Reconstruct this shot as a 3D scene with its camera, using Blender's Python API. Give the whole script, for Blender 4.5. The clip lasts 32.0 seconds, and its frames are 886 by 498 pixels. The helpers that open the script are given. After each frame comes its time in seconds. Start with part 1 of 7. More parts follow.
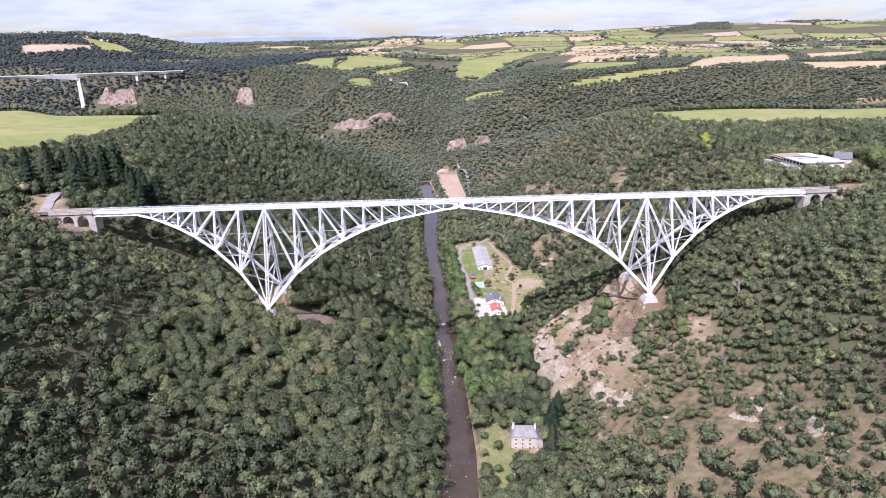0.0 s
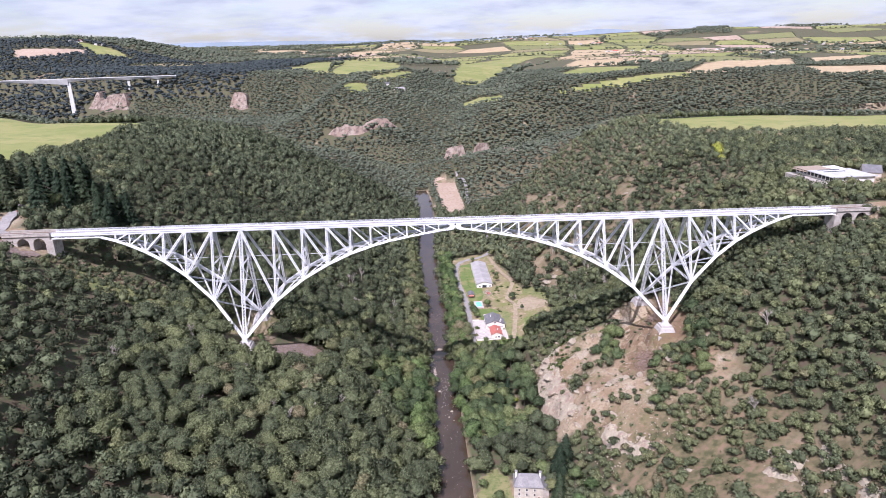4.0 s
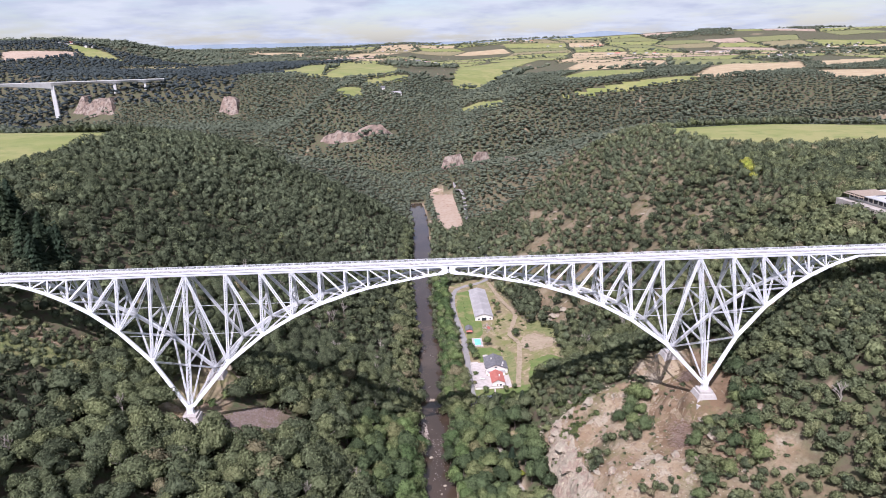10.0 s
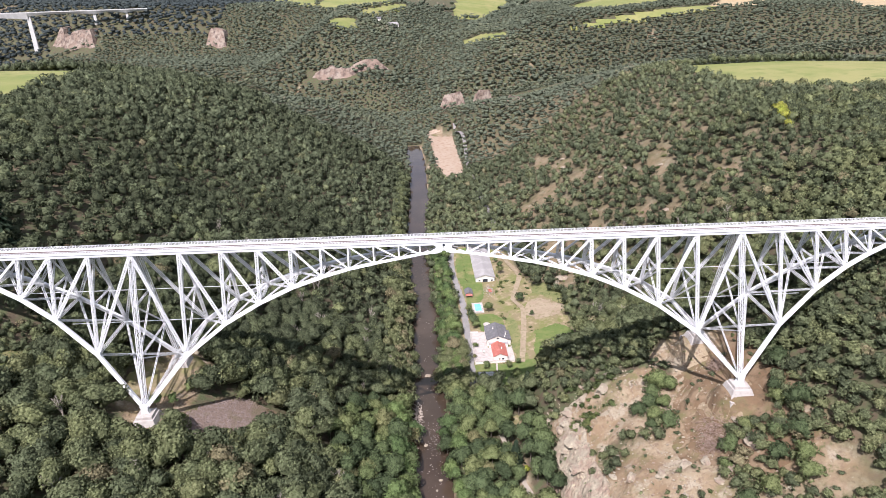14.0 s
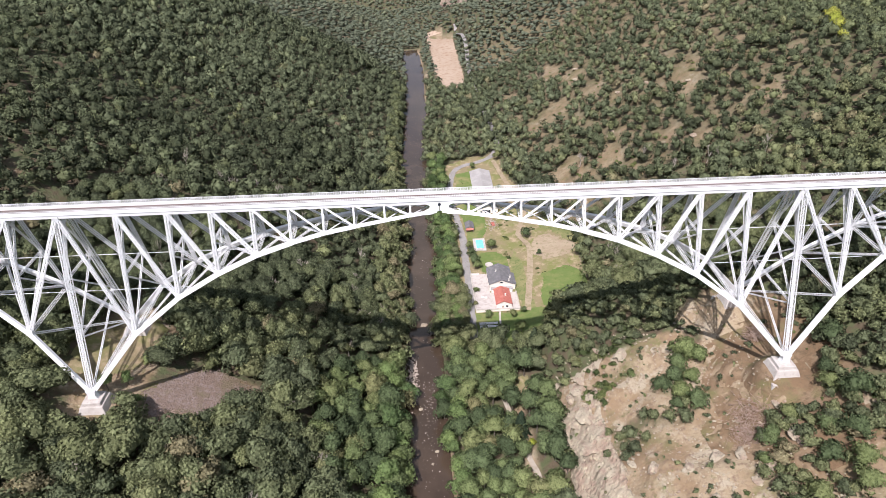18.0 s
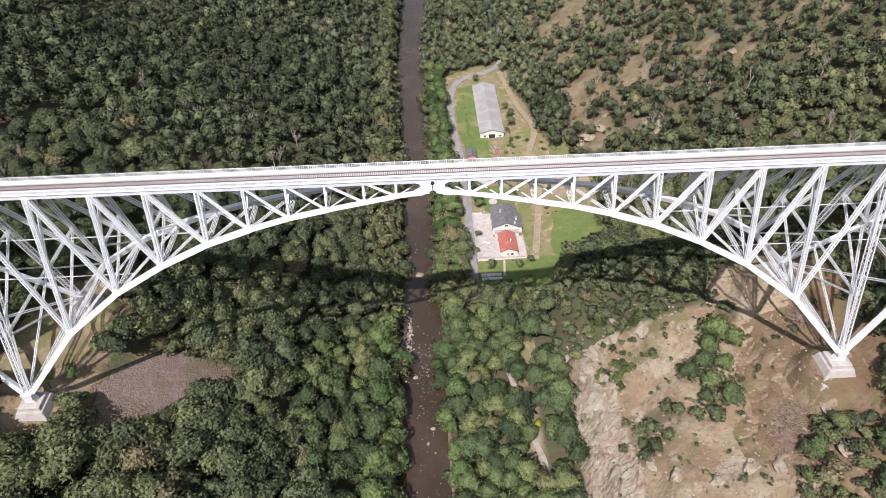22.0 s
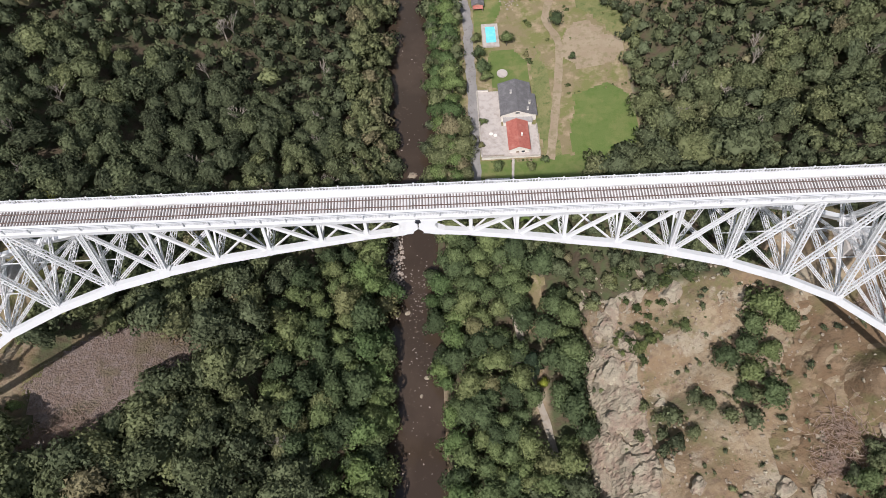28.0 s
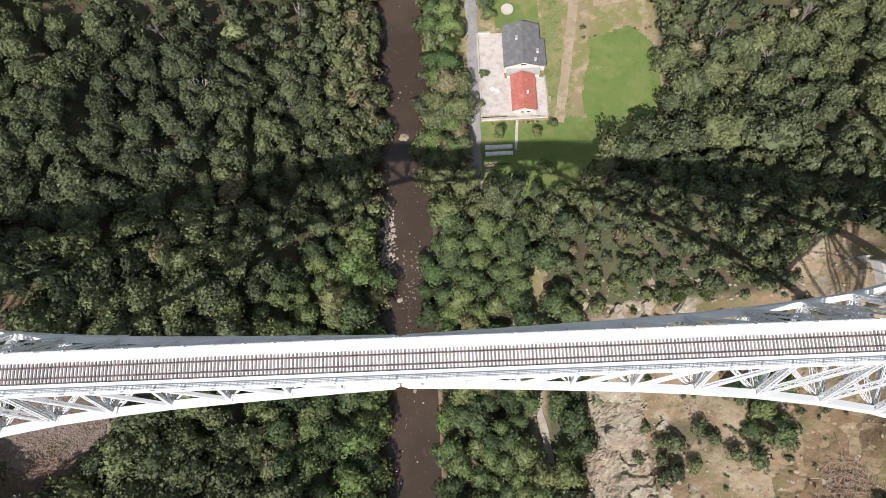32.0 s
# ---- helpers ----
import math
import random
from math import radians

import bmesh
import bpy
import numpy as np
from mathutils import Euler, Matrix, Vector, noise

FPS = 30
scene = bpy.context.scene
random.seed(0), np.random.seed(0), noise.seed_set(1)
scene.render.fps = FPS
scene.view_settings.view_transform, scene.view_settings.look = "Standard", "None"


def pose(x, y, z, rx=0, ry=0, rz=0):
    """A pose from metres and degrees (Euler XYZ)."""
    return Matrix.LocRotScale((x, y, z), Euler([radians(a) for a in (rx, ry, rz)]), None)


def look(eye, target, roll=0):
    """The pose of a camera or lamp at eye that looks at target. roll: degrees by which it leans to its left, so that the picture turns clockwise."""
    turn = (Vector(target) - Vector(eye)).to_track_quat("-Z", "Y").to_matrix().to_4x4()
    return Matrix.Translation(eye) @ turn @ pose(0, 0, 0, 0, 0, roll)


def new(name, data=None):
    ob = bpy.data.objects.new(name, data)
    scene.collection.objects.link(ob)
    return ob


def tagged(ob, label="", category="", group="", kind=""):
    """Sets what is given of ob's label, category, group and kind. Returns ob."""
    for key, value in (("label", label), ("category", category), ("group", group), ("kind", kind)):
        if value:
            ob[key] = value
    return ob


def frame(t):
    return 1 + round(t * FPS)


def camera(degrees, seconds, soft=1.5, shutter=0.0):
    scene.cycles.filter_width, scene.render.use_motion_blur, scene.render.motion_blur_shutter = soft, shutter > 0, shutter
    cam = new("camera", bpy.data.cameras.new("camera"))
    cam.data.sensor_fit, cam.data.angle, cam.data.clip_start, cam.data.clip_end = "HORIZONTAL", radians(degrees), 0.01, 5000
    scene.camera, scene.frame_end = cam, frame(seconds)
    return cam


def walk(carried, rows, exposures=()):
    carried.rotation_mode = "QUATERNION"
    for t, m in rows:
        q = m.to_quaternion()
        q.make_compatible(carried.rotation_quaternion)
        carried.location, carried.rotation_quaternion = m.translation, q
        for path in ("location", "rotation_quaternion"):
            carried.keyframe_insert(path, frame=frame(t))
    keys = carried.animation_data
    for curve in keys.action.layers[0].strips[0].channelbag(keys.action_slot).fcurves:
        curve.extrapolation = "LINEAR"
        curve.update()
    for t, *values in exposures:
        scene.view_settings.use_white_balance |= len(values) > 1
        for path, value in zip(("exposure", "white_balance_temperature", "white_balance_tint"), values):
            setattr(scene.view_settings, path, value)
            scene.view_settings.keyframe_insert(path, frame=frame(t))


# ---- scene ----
cam = camera(69.62, 32.0, soft=0.85)
METRES, EYE, TILT, LEAN, TURN = 352.45, 202.0, -18.3, 1.345, -2.867
START_X, START_Y = -24.1, -356.8
ROWS = [
    (0.0, 0.0, 0.0, 0.0, 0.0, 0.0, -0.0),
    (0.5, 0.0006, 0.01, 0.0031, -0.01, 0.19, -0.0),
    (1.0, 0.0014, 0.0216, 0.0069, -0.02, 0.22, 0.01),
    (1.5, 0.0021, 0.0329, 0.0106, -0.03, 0.24, 0.01),
    (2.0, 0.0029, 0.0455, 0.0147, -0.05, 0.28, 0.03),
    (2.5, 0.0036, 0.0575, 0.0186, -0.05, 0.29, 0.04),
    (3.0, 0.0045, 0.0709, 0.023, -0.06, 0.3, 0.04),
    (3.5, 0.0053, 0.0834, 0.0271, -0.07, 0.32, 0.05),
    (5.5, 0.009, 0.137, 0.0458, -0.11, 0.34, 0.04),
    (6.0, 0.0098, 0.1514, 0.0503, -0.11, 0.37, 0.05),
    (6.5, 0.0105, 0.165, 0.0549, -0.13, 0.37, 0.06),
    (7.0, 0.0117, 0.1796, 0.0597, -0.12, 0.41, 0.05),
    (7.5, 0.0126, 0.1933, 0.0645, -0.13, 0.42, 0.04),
    (8.0, 0.0138, 0.2083, 0.0695, -0.13, 0.43, 0.04),
    (8.5, 0.0147, 0.2223, 0.0742, -0.13, 0.45, 0.05),
    (9.0, 0.0157, 0.2375, 0.0795, -0.12, 0.46, 0.04),
    (9.5, 0.0166, 0.2519, 0.084, -0.12, 0.49, 0.04),
    (10.0, 0.0173, 0.2675, 0.0891, -0.13, 0.51, 0.04),
    (10.5, 0.0181, 0.2821, 0.0939, -0.12, 0.51, 0.03),
    (11.0, 0.0191, 0.298, 0.0991, -0.11, 0.53, 0.03),
    (11.5, 0.0199, 0.3127, 0.1037, -0.11, 0.42, 0.02),
    (12.0, 0.0208, 0.3287, 0.1088, -0.1, -0.68, 0.02),
    (12.5, 0.0216, 0.3433, 0.1136, -0.09, -1.81, 0.02),
    (13.0, 0.0225, 0.3594, 0.1189, -0.08, -3.03, 0.03),
    (13.5, 0.0236, 0.3742, 0.1237, -0.06, -4.11, 0.02),
    (14.0, 0.0243, 0.3902, 0.1288, -0.05, -5.28, 0.03),
    (14.5, 0.0251, 0.4049, 0.1335, -0.03, -6.36, 0.02),
    (16.5, 0.0269, 0.4667, 0.1523, -0.04, -10.78, -0.0),
    (17.0, 0.0276, 0.4824, 0.1575, -0.02, -11.95, -0.02),
    (17.5, 0.0281, 0.4972, 0.1621, 0.0, -13.04, -0.02),
    (18.0, 0.0287, 0.5131, 0.167, 0.02, -14.19, -0.03),
    (18.5, 0.0295, 0.5277, 0.1716, 0.06, -15.29, -0.02),
    (19.0, 0.03, 0.5436, 0.1766, 0.07, -16.46, -0.03),
    (19.5, 0.0309, 0.5581, 0.1811, 0.11, -17.55, -0.03),
    (20.0, 0.0316, 0.5739, 0.1861, 0.13, -18.73, -0.03),
    (20.5, 0.0324, 0.5885, 0.1911, 0.16, -19.89, -0.02),
    (21.0, 0.0328, 0.6043, 0.1962, 0.18, -21.28, -0.04),
    (21.5, 0.0333, 0.6188, 0.201, 0.2, -22.67, -0.05),
    (22.0, 0.0339, 0.6346, 0.2064, 0.23, -24.28, -0.06),
    (22.5, 0.0344, 0.649, 0.2112, 0.25, -25.8, -0.06),
    (23.0, 0.035, 0.6647, 0.2167, 0.27, -27.48, -0.07),
    (23.5, 0.0356, 0.6791, 0.2217, 0.32, -29.17, -0.06),
    (24.0, 0.036, 0.6946, 0.2271, 0.35, -31.06, -0.07),
    (24.5, 0.0366, 0.7092, 0.2323, 0.4, -32.85, -0.06),
    (25.0, 0.037, 0.7248, 0.2377, 0.43, -34.77, -0.06),
    (25.5, 0.0373, 0.7394, 0.2428, 0.47, -36.81, -0.07),
    (27.5, 0.0382, 0.8026, 0.2644, 0.59, -44.56, -0.2),
    (28.0, 0.0385, 0.8188, 0.2694, 0.58, -44.59, -0.22),
    (28.5, 0.0391, 0.834, 0.2742, 0.59, -46.13, -0.22),
    (29.0, 0.0399, 0.8506, 0.2797, 0.6, -48.2, -0.21),
    (29.5, 0.0401, 0.866, 0.2845, 0.6, -50.16, -0.22),
    (30.0, 0.0406, 0.8829, 0.2898, 0.62, -52.31, -0.22),
    (30.5, 0.0409, 0.8986, 0.2947, 0.64, -54.28, -0.22),
    (31.0, 0.0415, 0.9158, 0.3001, 0.66, -56.41, -0.21),
    (31.5, 0.0414, 0.9319, 0.3049, 0.64, -58.09, -0.25),
    (32.0, 0.0419, 0.9495, 0.3102, 0.65, -58.18, -0.28),
]
walk(cam, [(t, pose(START_X, START_Y, EYE, TILT, LEAN, TURN) @ pose(METRES * x, METRES * y, METRES * z, 90 + pitch, roll, yaw)) for t, x, y, z, yaw, pitch, roll in ROWS], [(0, 0.37, 5700, 29), (8, 0.15, 5750, 27), (12, 0.14, 5900, 24), (14, 0.30, 6100, 21), (18, 0.20, 6200, 19), (21, 0.05, 6200, 18), (25, -0.17, 6250, 17), (28, -0.33, 6250, 15), (32, 0.0, 6300, 12)])


# ---- light ----
SUN_DIR = Vector((-30, -79, 118)).normalized()
sun_data = bpy.data.lights.new("sun", "SUN")
sun_data.energy, sun_data.angle, sun_data.color = 6.1, radians(0.5), (1.0, 0.965, 0.91)
sun = new("sun", sun_data)
sun.matrix_world = look((0, 0, 400), Vector((0, 0, 400)) - SUN_DIR)

world = bpy.data.worlds.new("sky")
scene.world = world
world.use_nodes = True
wn, wl = world.node_tree.nodes, world.node_tree.links
wn.clear()
sky = wn.new("ShaderNodeTexSky")
sky.sky_type, sky.sun_disc = "NISHITA", False
sky.sun_elevation, sky.sun_rotation = math.asin(SUN_DIR.z), math.atan2(SUN_DIR.x, SUN_DIR.y)
sky.air_density, sky.dust_density = 1.0, 0.8
where = wn.new("ShaderNodeTexCoord")
split = wn.new("ShaderNodeSeparateXYZ")
wl.new(where.outputs["Generated"], split.inputs[0])
lift = wn.new("ShaderNodeMath")
lift.operation, lift.inputs[1].default_value = "ADD", 0.16
wl.new(split.outputs["Z"], lift.inputs[0])
guard = wn.new("ShaderNodeMath")
guard.operation, guard.inputs[1].default_value = "MAXIMUM", 0.10
wl.new(lift.outputs[0], guard.inputs[0])
plane = wn.new("ShaderNodeVectorMath")
plane.operation = "DIVIDE"
flat = wn.new("ShaderNodeCombineXYZ")
for axis in "XYZ":
    wl.new(guard.outputs[0], flat.inputs[axis])
wl.new(where.outputs["Generated"], plane.inputs[0])
wl.new(flat.outputs[0], plane.inputs[1])
cloud = wn.new("ShaderNodeTexNoise")
cloud.inputs["Scale"].default_value, cloud.inputs["Detail"].default_value, cloud.inputs["Roughness"].default_value = 1.5, 8, 0.6
wl.new(plane.outputs[0], cloud.inputs["Vector"])
ramp = wn.new("ShaderNodeValToRGB")
ramp.color_ramp.elements[0].position, ramp.color_ramp.elements[1].position = 0.38, 0.58
wl.new(cloud.outputs[0], ramp.inputs[0])
shade = wn.new("ShaderNodeTexNoise")
shade.inputs["Scale"].default_value, shade.inputs["Detail"].default_value = 3.2, 6
wl.new(plane.outputs[0], shade.inputs["Vector"])
cloud_colour = wn.new("ShaderNodeValToRGB")
cloud_colour.color_ramp.elements[0].position, cloud_colour.color_ramp.elements[0].color = 0.35, (0.70, 0.77, 0.82, 1)
cloud_colour.color_ramp.elements[1].position, cloud_colour.color_ramp.elements[1].color = 0.62, (0.92, 0.99, 0.96, 1)
wl.new(shade.outputs[0], cloud_colour.inputs[0])
sky_light, cloud_light, blend = wn.new("ShaderNodeBackground"), wn.new("ShaderNodeBackground"), wn.new("ShaderNodeMixShader")
sky_light.inputs["Strength"].default_value, cloud_light.inputs["Strength"].default_value = 0.115, 0.73
wl.new(sky.outputs[0], sky_light.inputs["Color"])
wl.new(cloud_colour.outputs[0], cloud_light.inputs["Color"])
wl.new(ramp.outputs[0], blend.inputs[0])
wl.new(sky_light.outputs[0], blend.inputs[1])
wl.new(cloud_light.outputs[0], blend.inputs[2])
wl.new(blend.outputs[0], wn.new("ShaderNodeOutputWorld").inputs["Surface"])


# ---- materials ----
def surface(name, base, layers=(), rough=0.8, metal=0.0, bumps=(), per_object=0.0, world_space=True, specular=0.3):
    """Principled surface: base colour, then layers (colour, scale, low, high) laid over by noise; bumps (scale, metres)."""
    m = bpy.data.materials.new(name)
    m.use_nodes = True
    nodes, links = m.node_tree.nodes, m.node_tree.links
    b = nodes["Principled BSDF"]
    b.inputs["Roughness"].default_value, b.inputs["Metallic"].default_value = rough, metal
    b.inputs["Specular IOR Level"].default_value = specular
    if world_space:
        place = nodes.new("ShaderNodeNewGeometry").outputs["Position"]
    else:
        place = nodes.new("ShaderNodeTexCoord").outputs["Object"]
    last = None
    for k, (colour, scale, low, high) in enumerate(layers):
        shift = nodes.new("ShaderNodeVectorMath")
        shift.inputs[1].default_value = (37.1 * k, 11.7 * k, 5.3 * k)
        links.new(place, shift.inputs[0])
        n = nodes.new("ShaderNodeTexNoise")
        n.inputs["Scale"].default_value, n.inputs["Detail"].default_value, n.inputs["Roughness"].default_value = scale, 5, 0.6
        links.new(shift.outputs[0], n.inputs["Vector"])
        r = nodes.new("ShaderNodeMapRange")
        r.inputs["From Min"].default_value, r.inputs["From Max"].default_value = low, high
        links.new(n.outputs[0], r.inputs["Value"])
        mix = nodes.new("ShaderNodeMix")
        mix.data_type = "RGBA"
        links.new(r.outputs[0], mix.inputs["Factor"])
        if last:
            links.new(last, mix.inputs["A"])
        else:
            mix.inputs["A"].default_value = (*base, 1)
        mix.inputs["B"].default_value = (*colour, 1)
        last = mix.outputs["Result"]
    if per_object:
        info, hue = nodes.new("ShaderNodeObjectInfo"), nodes.new("ShaderNodeHueSaturation")
        r = nodes.new("ShaderNodeMapRange")
        r.inputs["To Min"].default_value, r.inputs["To Max"].default_value = 1 - per_object, 1 + per_object
        links.new(info.outputs["Random"], r.inputs["Value"])
        links.new(r.outputs[0], hue.inputs["Value"])
        if last:
            links.new(last, hue.inputs["Color"])
        else:
            hue.inputs["Color"].default_value = (*base, 1)
        last = hue.outputs["Color"]
    if last:
        links.new(last, b.inputs["Base Color"])
    else:
        b.inputs["Base Color"].default_value = (*base, 1)
    normal = None
    for scale, height in bumps:
        n, bump = nodes.new("ShaderNodeTexNoise"), nodes.new("ShaderNodeBump")
        n.inputs["Scale"].default_value, n.inputs["Detail"].default_value = scale, 6
        links.new(place, n.inputs["Vector"])
        bump.inputs["Distance"].default_value = height
        links.new(n.outputs[0], bump.inputs["Height"])
        if normal:
            links.new(normal, bump.inputs["Normal"])
        normal = bump.outputs["Normal"]
    if normal:
        links.new(normal, b.inputs["Normal"])
    return m


def foliage(name, dark, light, dry, tree_from, spread=0.7):
    """Leaves: each tree has its tint, each clump its own shade; rounded by its lobe, and light shines through a little."""
    m = bpy.data.materials.new(name)
    m.use_nodes = True
    nodes, links = m.node_tree.nodes, m.node_tree.links
    nodes.clear()
    geo = nodes.new("ShaderNodeNewGeometry")
    if tree_from == "object":
        tint = nodes.new("ShaderNodeObjectInfo").outputs["Random"]
    else:
        a = nodes.new("ShaderNodeAttribute")
        a.attribute_name = "tint"
        tint = a.outputs["Fac"]
    tone = nodes.new("ShaderNodeValToRGB")
    e = tone.color_ramp.elements
    e[0].position, e[0].color = 0.0, (*dark, 1)
    e[1].position, e[1].color = 0.72, (*light, 1)
    x = e.new(0.36)
    x.color = (*[0.5 * (p + q) * g for p, q, g in zip(dark, light, (0.94, 0.98, 1.06))], 1)
    x = e.new(0.93)
    x.color = (*[0.7 * p + 0.3 * q for p, q in zip(light, dry)], 1)
    x = e.new(1.0)
    x.color = (*dry, 1)
    links.new(tint, tone.inputs[0])
    n = nodes.new("ShaderNodeTexNoise")
    n.inputs["Scale"].default_value, n.inputs["Detail"].default_value = 0.35, 4
    links.new(geo.outputs["Position"], n.inputs["Vector"])
    add = nodes.new("ShaderNodeMath")
    add.operation = "ADD"
    links.new(geo.outputs["Random Per Island"], add.inputs[0])
    links.new(n.outputs[0], add.inputs[1])
    r = nodes.new("ShaderNodeMapRange")
    r.inputs["From Min"].default_value, r.inputs["From Max"].default_value = 0.3, 1.7
    r.inputs["To Min"].default_value, r.inputs["To Max"].default_value = 1.05 - spread, 1.05 + spread
    links.new(add.outputs[0], r.inputs["Value"])
    hue = nodes.new("ShaderNodeHueSaturation")
    links.new(tone.outputs[0], hue.inputs["Color"])
    links.new(r.outputs[0], hue.inputs["Value"])
    rough, bump = nodes.new("ShaderNodeTexNoise"), nodes.new("ShaderNodeBump")
    rough.inputs["Scale"].default_value, rough.inputs["Detail"].default_value, rough.inputs["Roughness"].default_value = 1.1, 5, 0.7
    links.new(geo.outputs["Position"], rough.inputs["Vector"])
    bump.inputs["Distance"].default_value, bump.inputs["Strength"].default_value = 0.5, 0.6
    links.new(rough.outputs[0], bump.inputs["Height"])
    round_ = nodes.new("ShaderNodeAttribute")
    round_.attribute_name = "outward"
    turn = nodes.new("ShaderNodeVectorTransform")
    turn.vector_type, turn.convert_from, turn.convert_to = "NORMAL", "OBJECT", "WORLD"
    links.new(round_.outputs["Vector"], turn.inputs[0])
    soft, share = nodes.new("ShaderNodeMix"), nodes.new("ShaderNodeVectorMath")
    soft.data_type = "VECTOR"
    soft.inputs["Factor"].default_value = 0.68
    links.new(geo.outputs["Normal"], soft.inputs["A"])
    links.new(turn.outputs[0], soft.inputs["B"])
    share.operation = "NORMALIZE"
    links.new(soft.outputs["Result"], share.inputs[0])
    links.new(share.outputs[0], bump.inputs["Normal"])
    d, t, mix = nodes.new("ShaderNodeBsdfDiffuse"), nodes.new("ShaderNodeBsdfTranslucent"), nodes.new("ShaderNodeMixShader")
    links.new(hue.outputs[0], d.inputs["Color"])
    links.new(hue.outputs[0], t.inputs["Color"])
    mix.inputs[0].default_value = 0.18
    links.new(bump.outputs[0], d.inputs["Normal"])
    links.new(d.outputs[0], mix.inputs[1])
    links.new(t.outputs[0], mix.inputs[2])
    links.new(mix.outputs[0], nodes.new("ShaderNodeOutputMaterial").inputs["Surface"])
    return m


DARK_LEAF, LIGHT_LEAF, DRY_LEAF = (0.064, 0.074, 0.044), (0.150, 0.164, 0.079), (0.19, 0.168, 0.098)
LEAF = foliage("leaves", (0.056, 0.074, 0.038), (0.138, 0.168, 0.070), (0.17, 0.16, 0.08), "object", 0.72)
LEAF_WOOD = foliage("woodland_leaves", DARK_LEAF, LIGHT_LEAF, DRY_LEAF, "attribute", 0.72)
BUSH_LEAF = foliage("bush_leaves", (0.055, 0.072, 0.03), (0.125, 0.145, 0.055), (0.19, 0.16, 0.09), "object")
# Lighter, bluer and lower in contrast: distance haze mixed into the leaf colour.
HAZY_LEAF = foliage("haze_tinted_leaves", (0.092, 0.104, 0.070), (0.150, 0.162, 0.102), (0.17, 0.16, 0.11), "attribute", 0.30)
# A cloud's shadow over the main valley is put into this leaf colour.
CLOUD_SHADE_LEAF = foliage("cloud_shade_leaves", (0.052, 0.062, 0.060), (0.072, 0.084, 0.076), (0.08, 0.085, 0.075), "attribute", 0.2)
# Halfway between near leaves and the haze-tinted far ones, to blend the two.
HALF_HAZY_LEAF = foliage("half_haze_leaves", (0.080, 0.092, 0.054), (0.148, 0.162, 0.084), (0.19, 0.17, 0.10), "attribute")
NEEDLE = foliage("needles", (0.032, 0.046, 0.028), (0.048, 0.064, 0.036), (0.075, 0.075, 0.045), "object")
RIVER_LEAF = foliage("riverside_leaves", (0.066, 0.096, 0.040), (0.136, 0.182, 0.068), (0.18, 0.20, 0.09), "object")
BROOM = foliage("pale_leaves", (0.23, 0.25, 0.04), (0.30, 0.31, 0.06), (0.3, 0.3, 0.08), "object")
BARK = surface("bark", (0.10, 0.08, 0.06), [((0.18, 0.155, 0.125), 1.5, 0.4, 0.65)], 0.9, bumps=[(6, 0.05)])
DEAD = surface("dead_wood", (0.34, 0.30, 0.25), [((0.22, 0.19, 0.16), 2.0, 0.4, 0.7)], 0.9)
GROUND = surface("hillside_soil", (0.225, 0.157, 0.094), [((0.295, 0.232, 0.152), 0.09, 0.42, 0.6), ((0.145, 0.13, 0.058), 0.06, 0.53, 0.65), ((0.325, 0.275, 0.20), 0.14, 0.54, 0.66), ((0.17, 0.115, 0.08), 0.7, 0.50, 0.72), ((0.37, 0.325, 0.24), 0.9, 0.62, 0.72), ((0.12, 0.115, 0.05), 0.35, 0.60, 0.70)], 0.95, bumps=[(0.5, 0.6), (3.0, 0.12)])
ROCK = surface("pale_rock", (0.315, 0.27, 0.20), [((0.27, 0.20, 0.15), 0.22, 0.45, 0.62), ((0.43, 0.385, 0.275), 0.5, 0.54, 0.70), ((0.15, 0.12, 0.10), 1.3, 0.60, 0.72)], 0.9, bumps=[(0.7, 0.6), (3.5, 0.16)])
RED_ROCK = surface("reddish_rock", (0.235, 0.17, 0.13), [((0.30, 0.245, 0.195), 0.06, 0.45, 0.6), ((0.12, 0.085, 0.07), 0.13, 0.48, 0.62)], 0.9, bumps=[(0.2, 2.0)])
SCREE = surface("scree_stone", (0.205, 0.148, 0.118), [((0.255, 0.198, 0.172), 0.6, 0.45, 0.6), ((0.13, 0.10, 0.085), 1.6, 0.5, 0.7), ((0.17, 0.135, 0.085), 0.12, 0.52, 0.66)], 0.9, bumps=[(1.6, 0.5), (5, 0.2)])
GRASS = surface("meadow_grass", (0.112, 0.152, 0.042), [((0.155, 0.172, 0.058), 0.12, 0.45, 0.65), ((0.09, 0.14, 0.03), 0.4, 0.5, 0.7), ((0.23, 0.20, 0.09), 0.06, 0.58, 0.7)], 0.95, bumps=[(2.5, 0.15)])
ROUGH_GRASS = surface("rough_grass", (0.16, 0.17, 0.065), [((0.22, 0.20, 0.09), 0.15, 0.45, 0.62), ((0.10, 0.125, 0.04), 0.5, 0.5, 0.68)], 0.95, bumps=[(2.0, 0.3)])
DRY_GRASS = surface("dry_grass", (0.215, 0.172, 0.095), [((0.165, 0.165, 0.06), 0.10, 0.45, 0.6), ((0.34, 0.26, 0.17), 0.25, 0.5, 0.7), ((0.15, 0.155, 0.05), 0.5, 0.58, 0.72)], 0.95, bumps=[(2.0, 0.15)])
PASTURE = surface("pasture", (0.185, 0.20, 0.06), [((0.25, 0.235, 0.09), 0.012, 0.42, 0.6), ((0.15, 0.18, 0.05), 0.05, 0.5, 0.7)], 0.95, bumps=[(0.6, 0.2)])
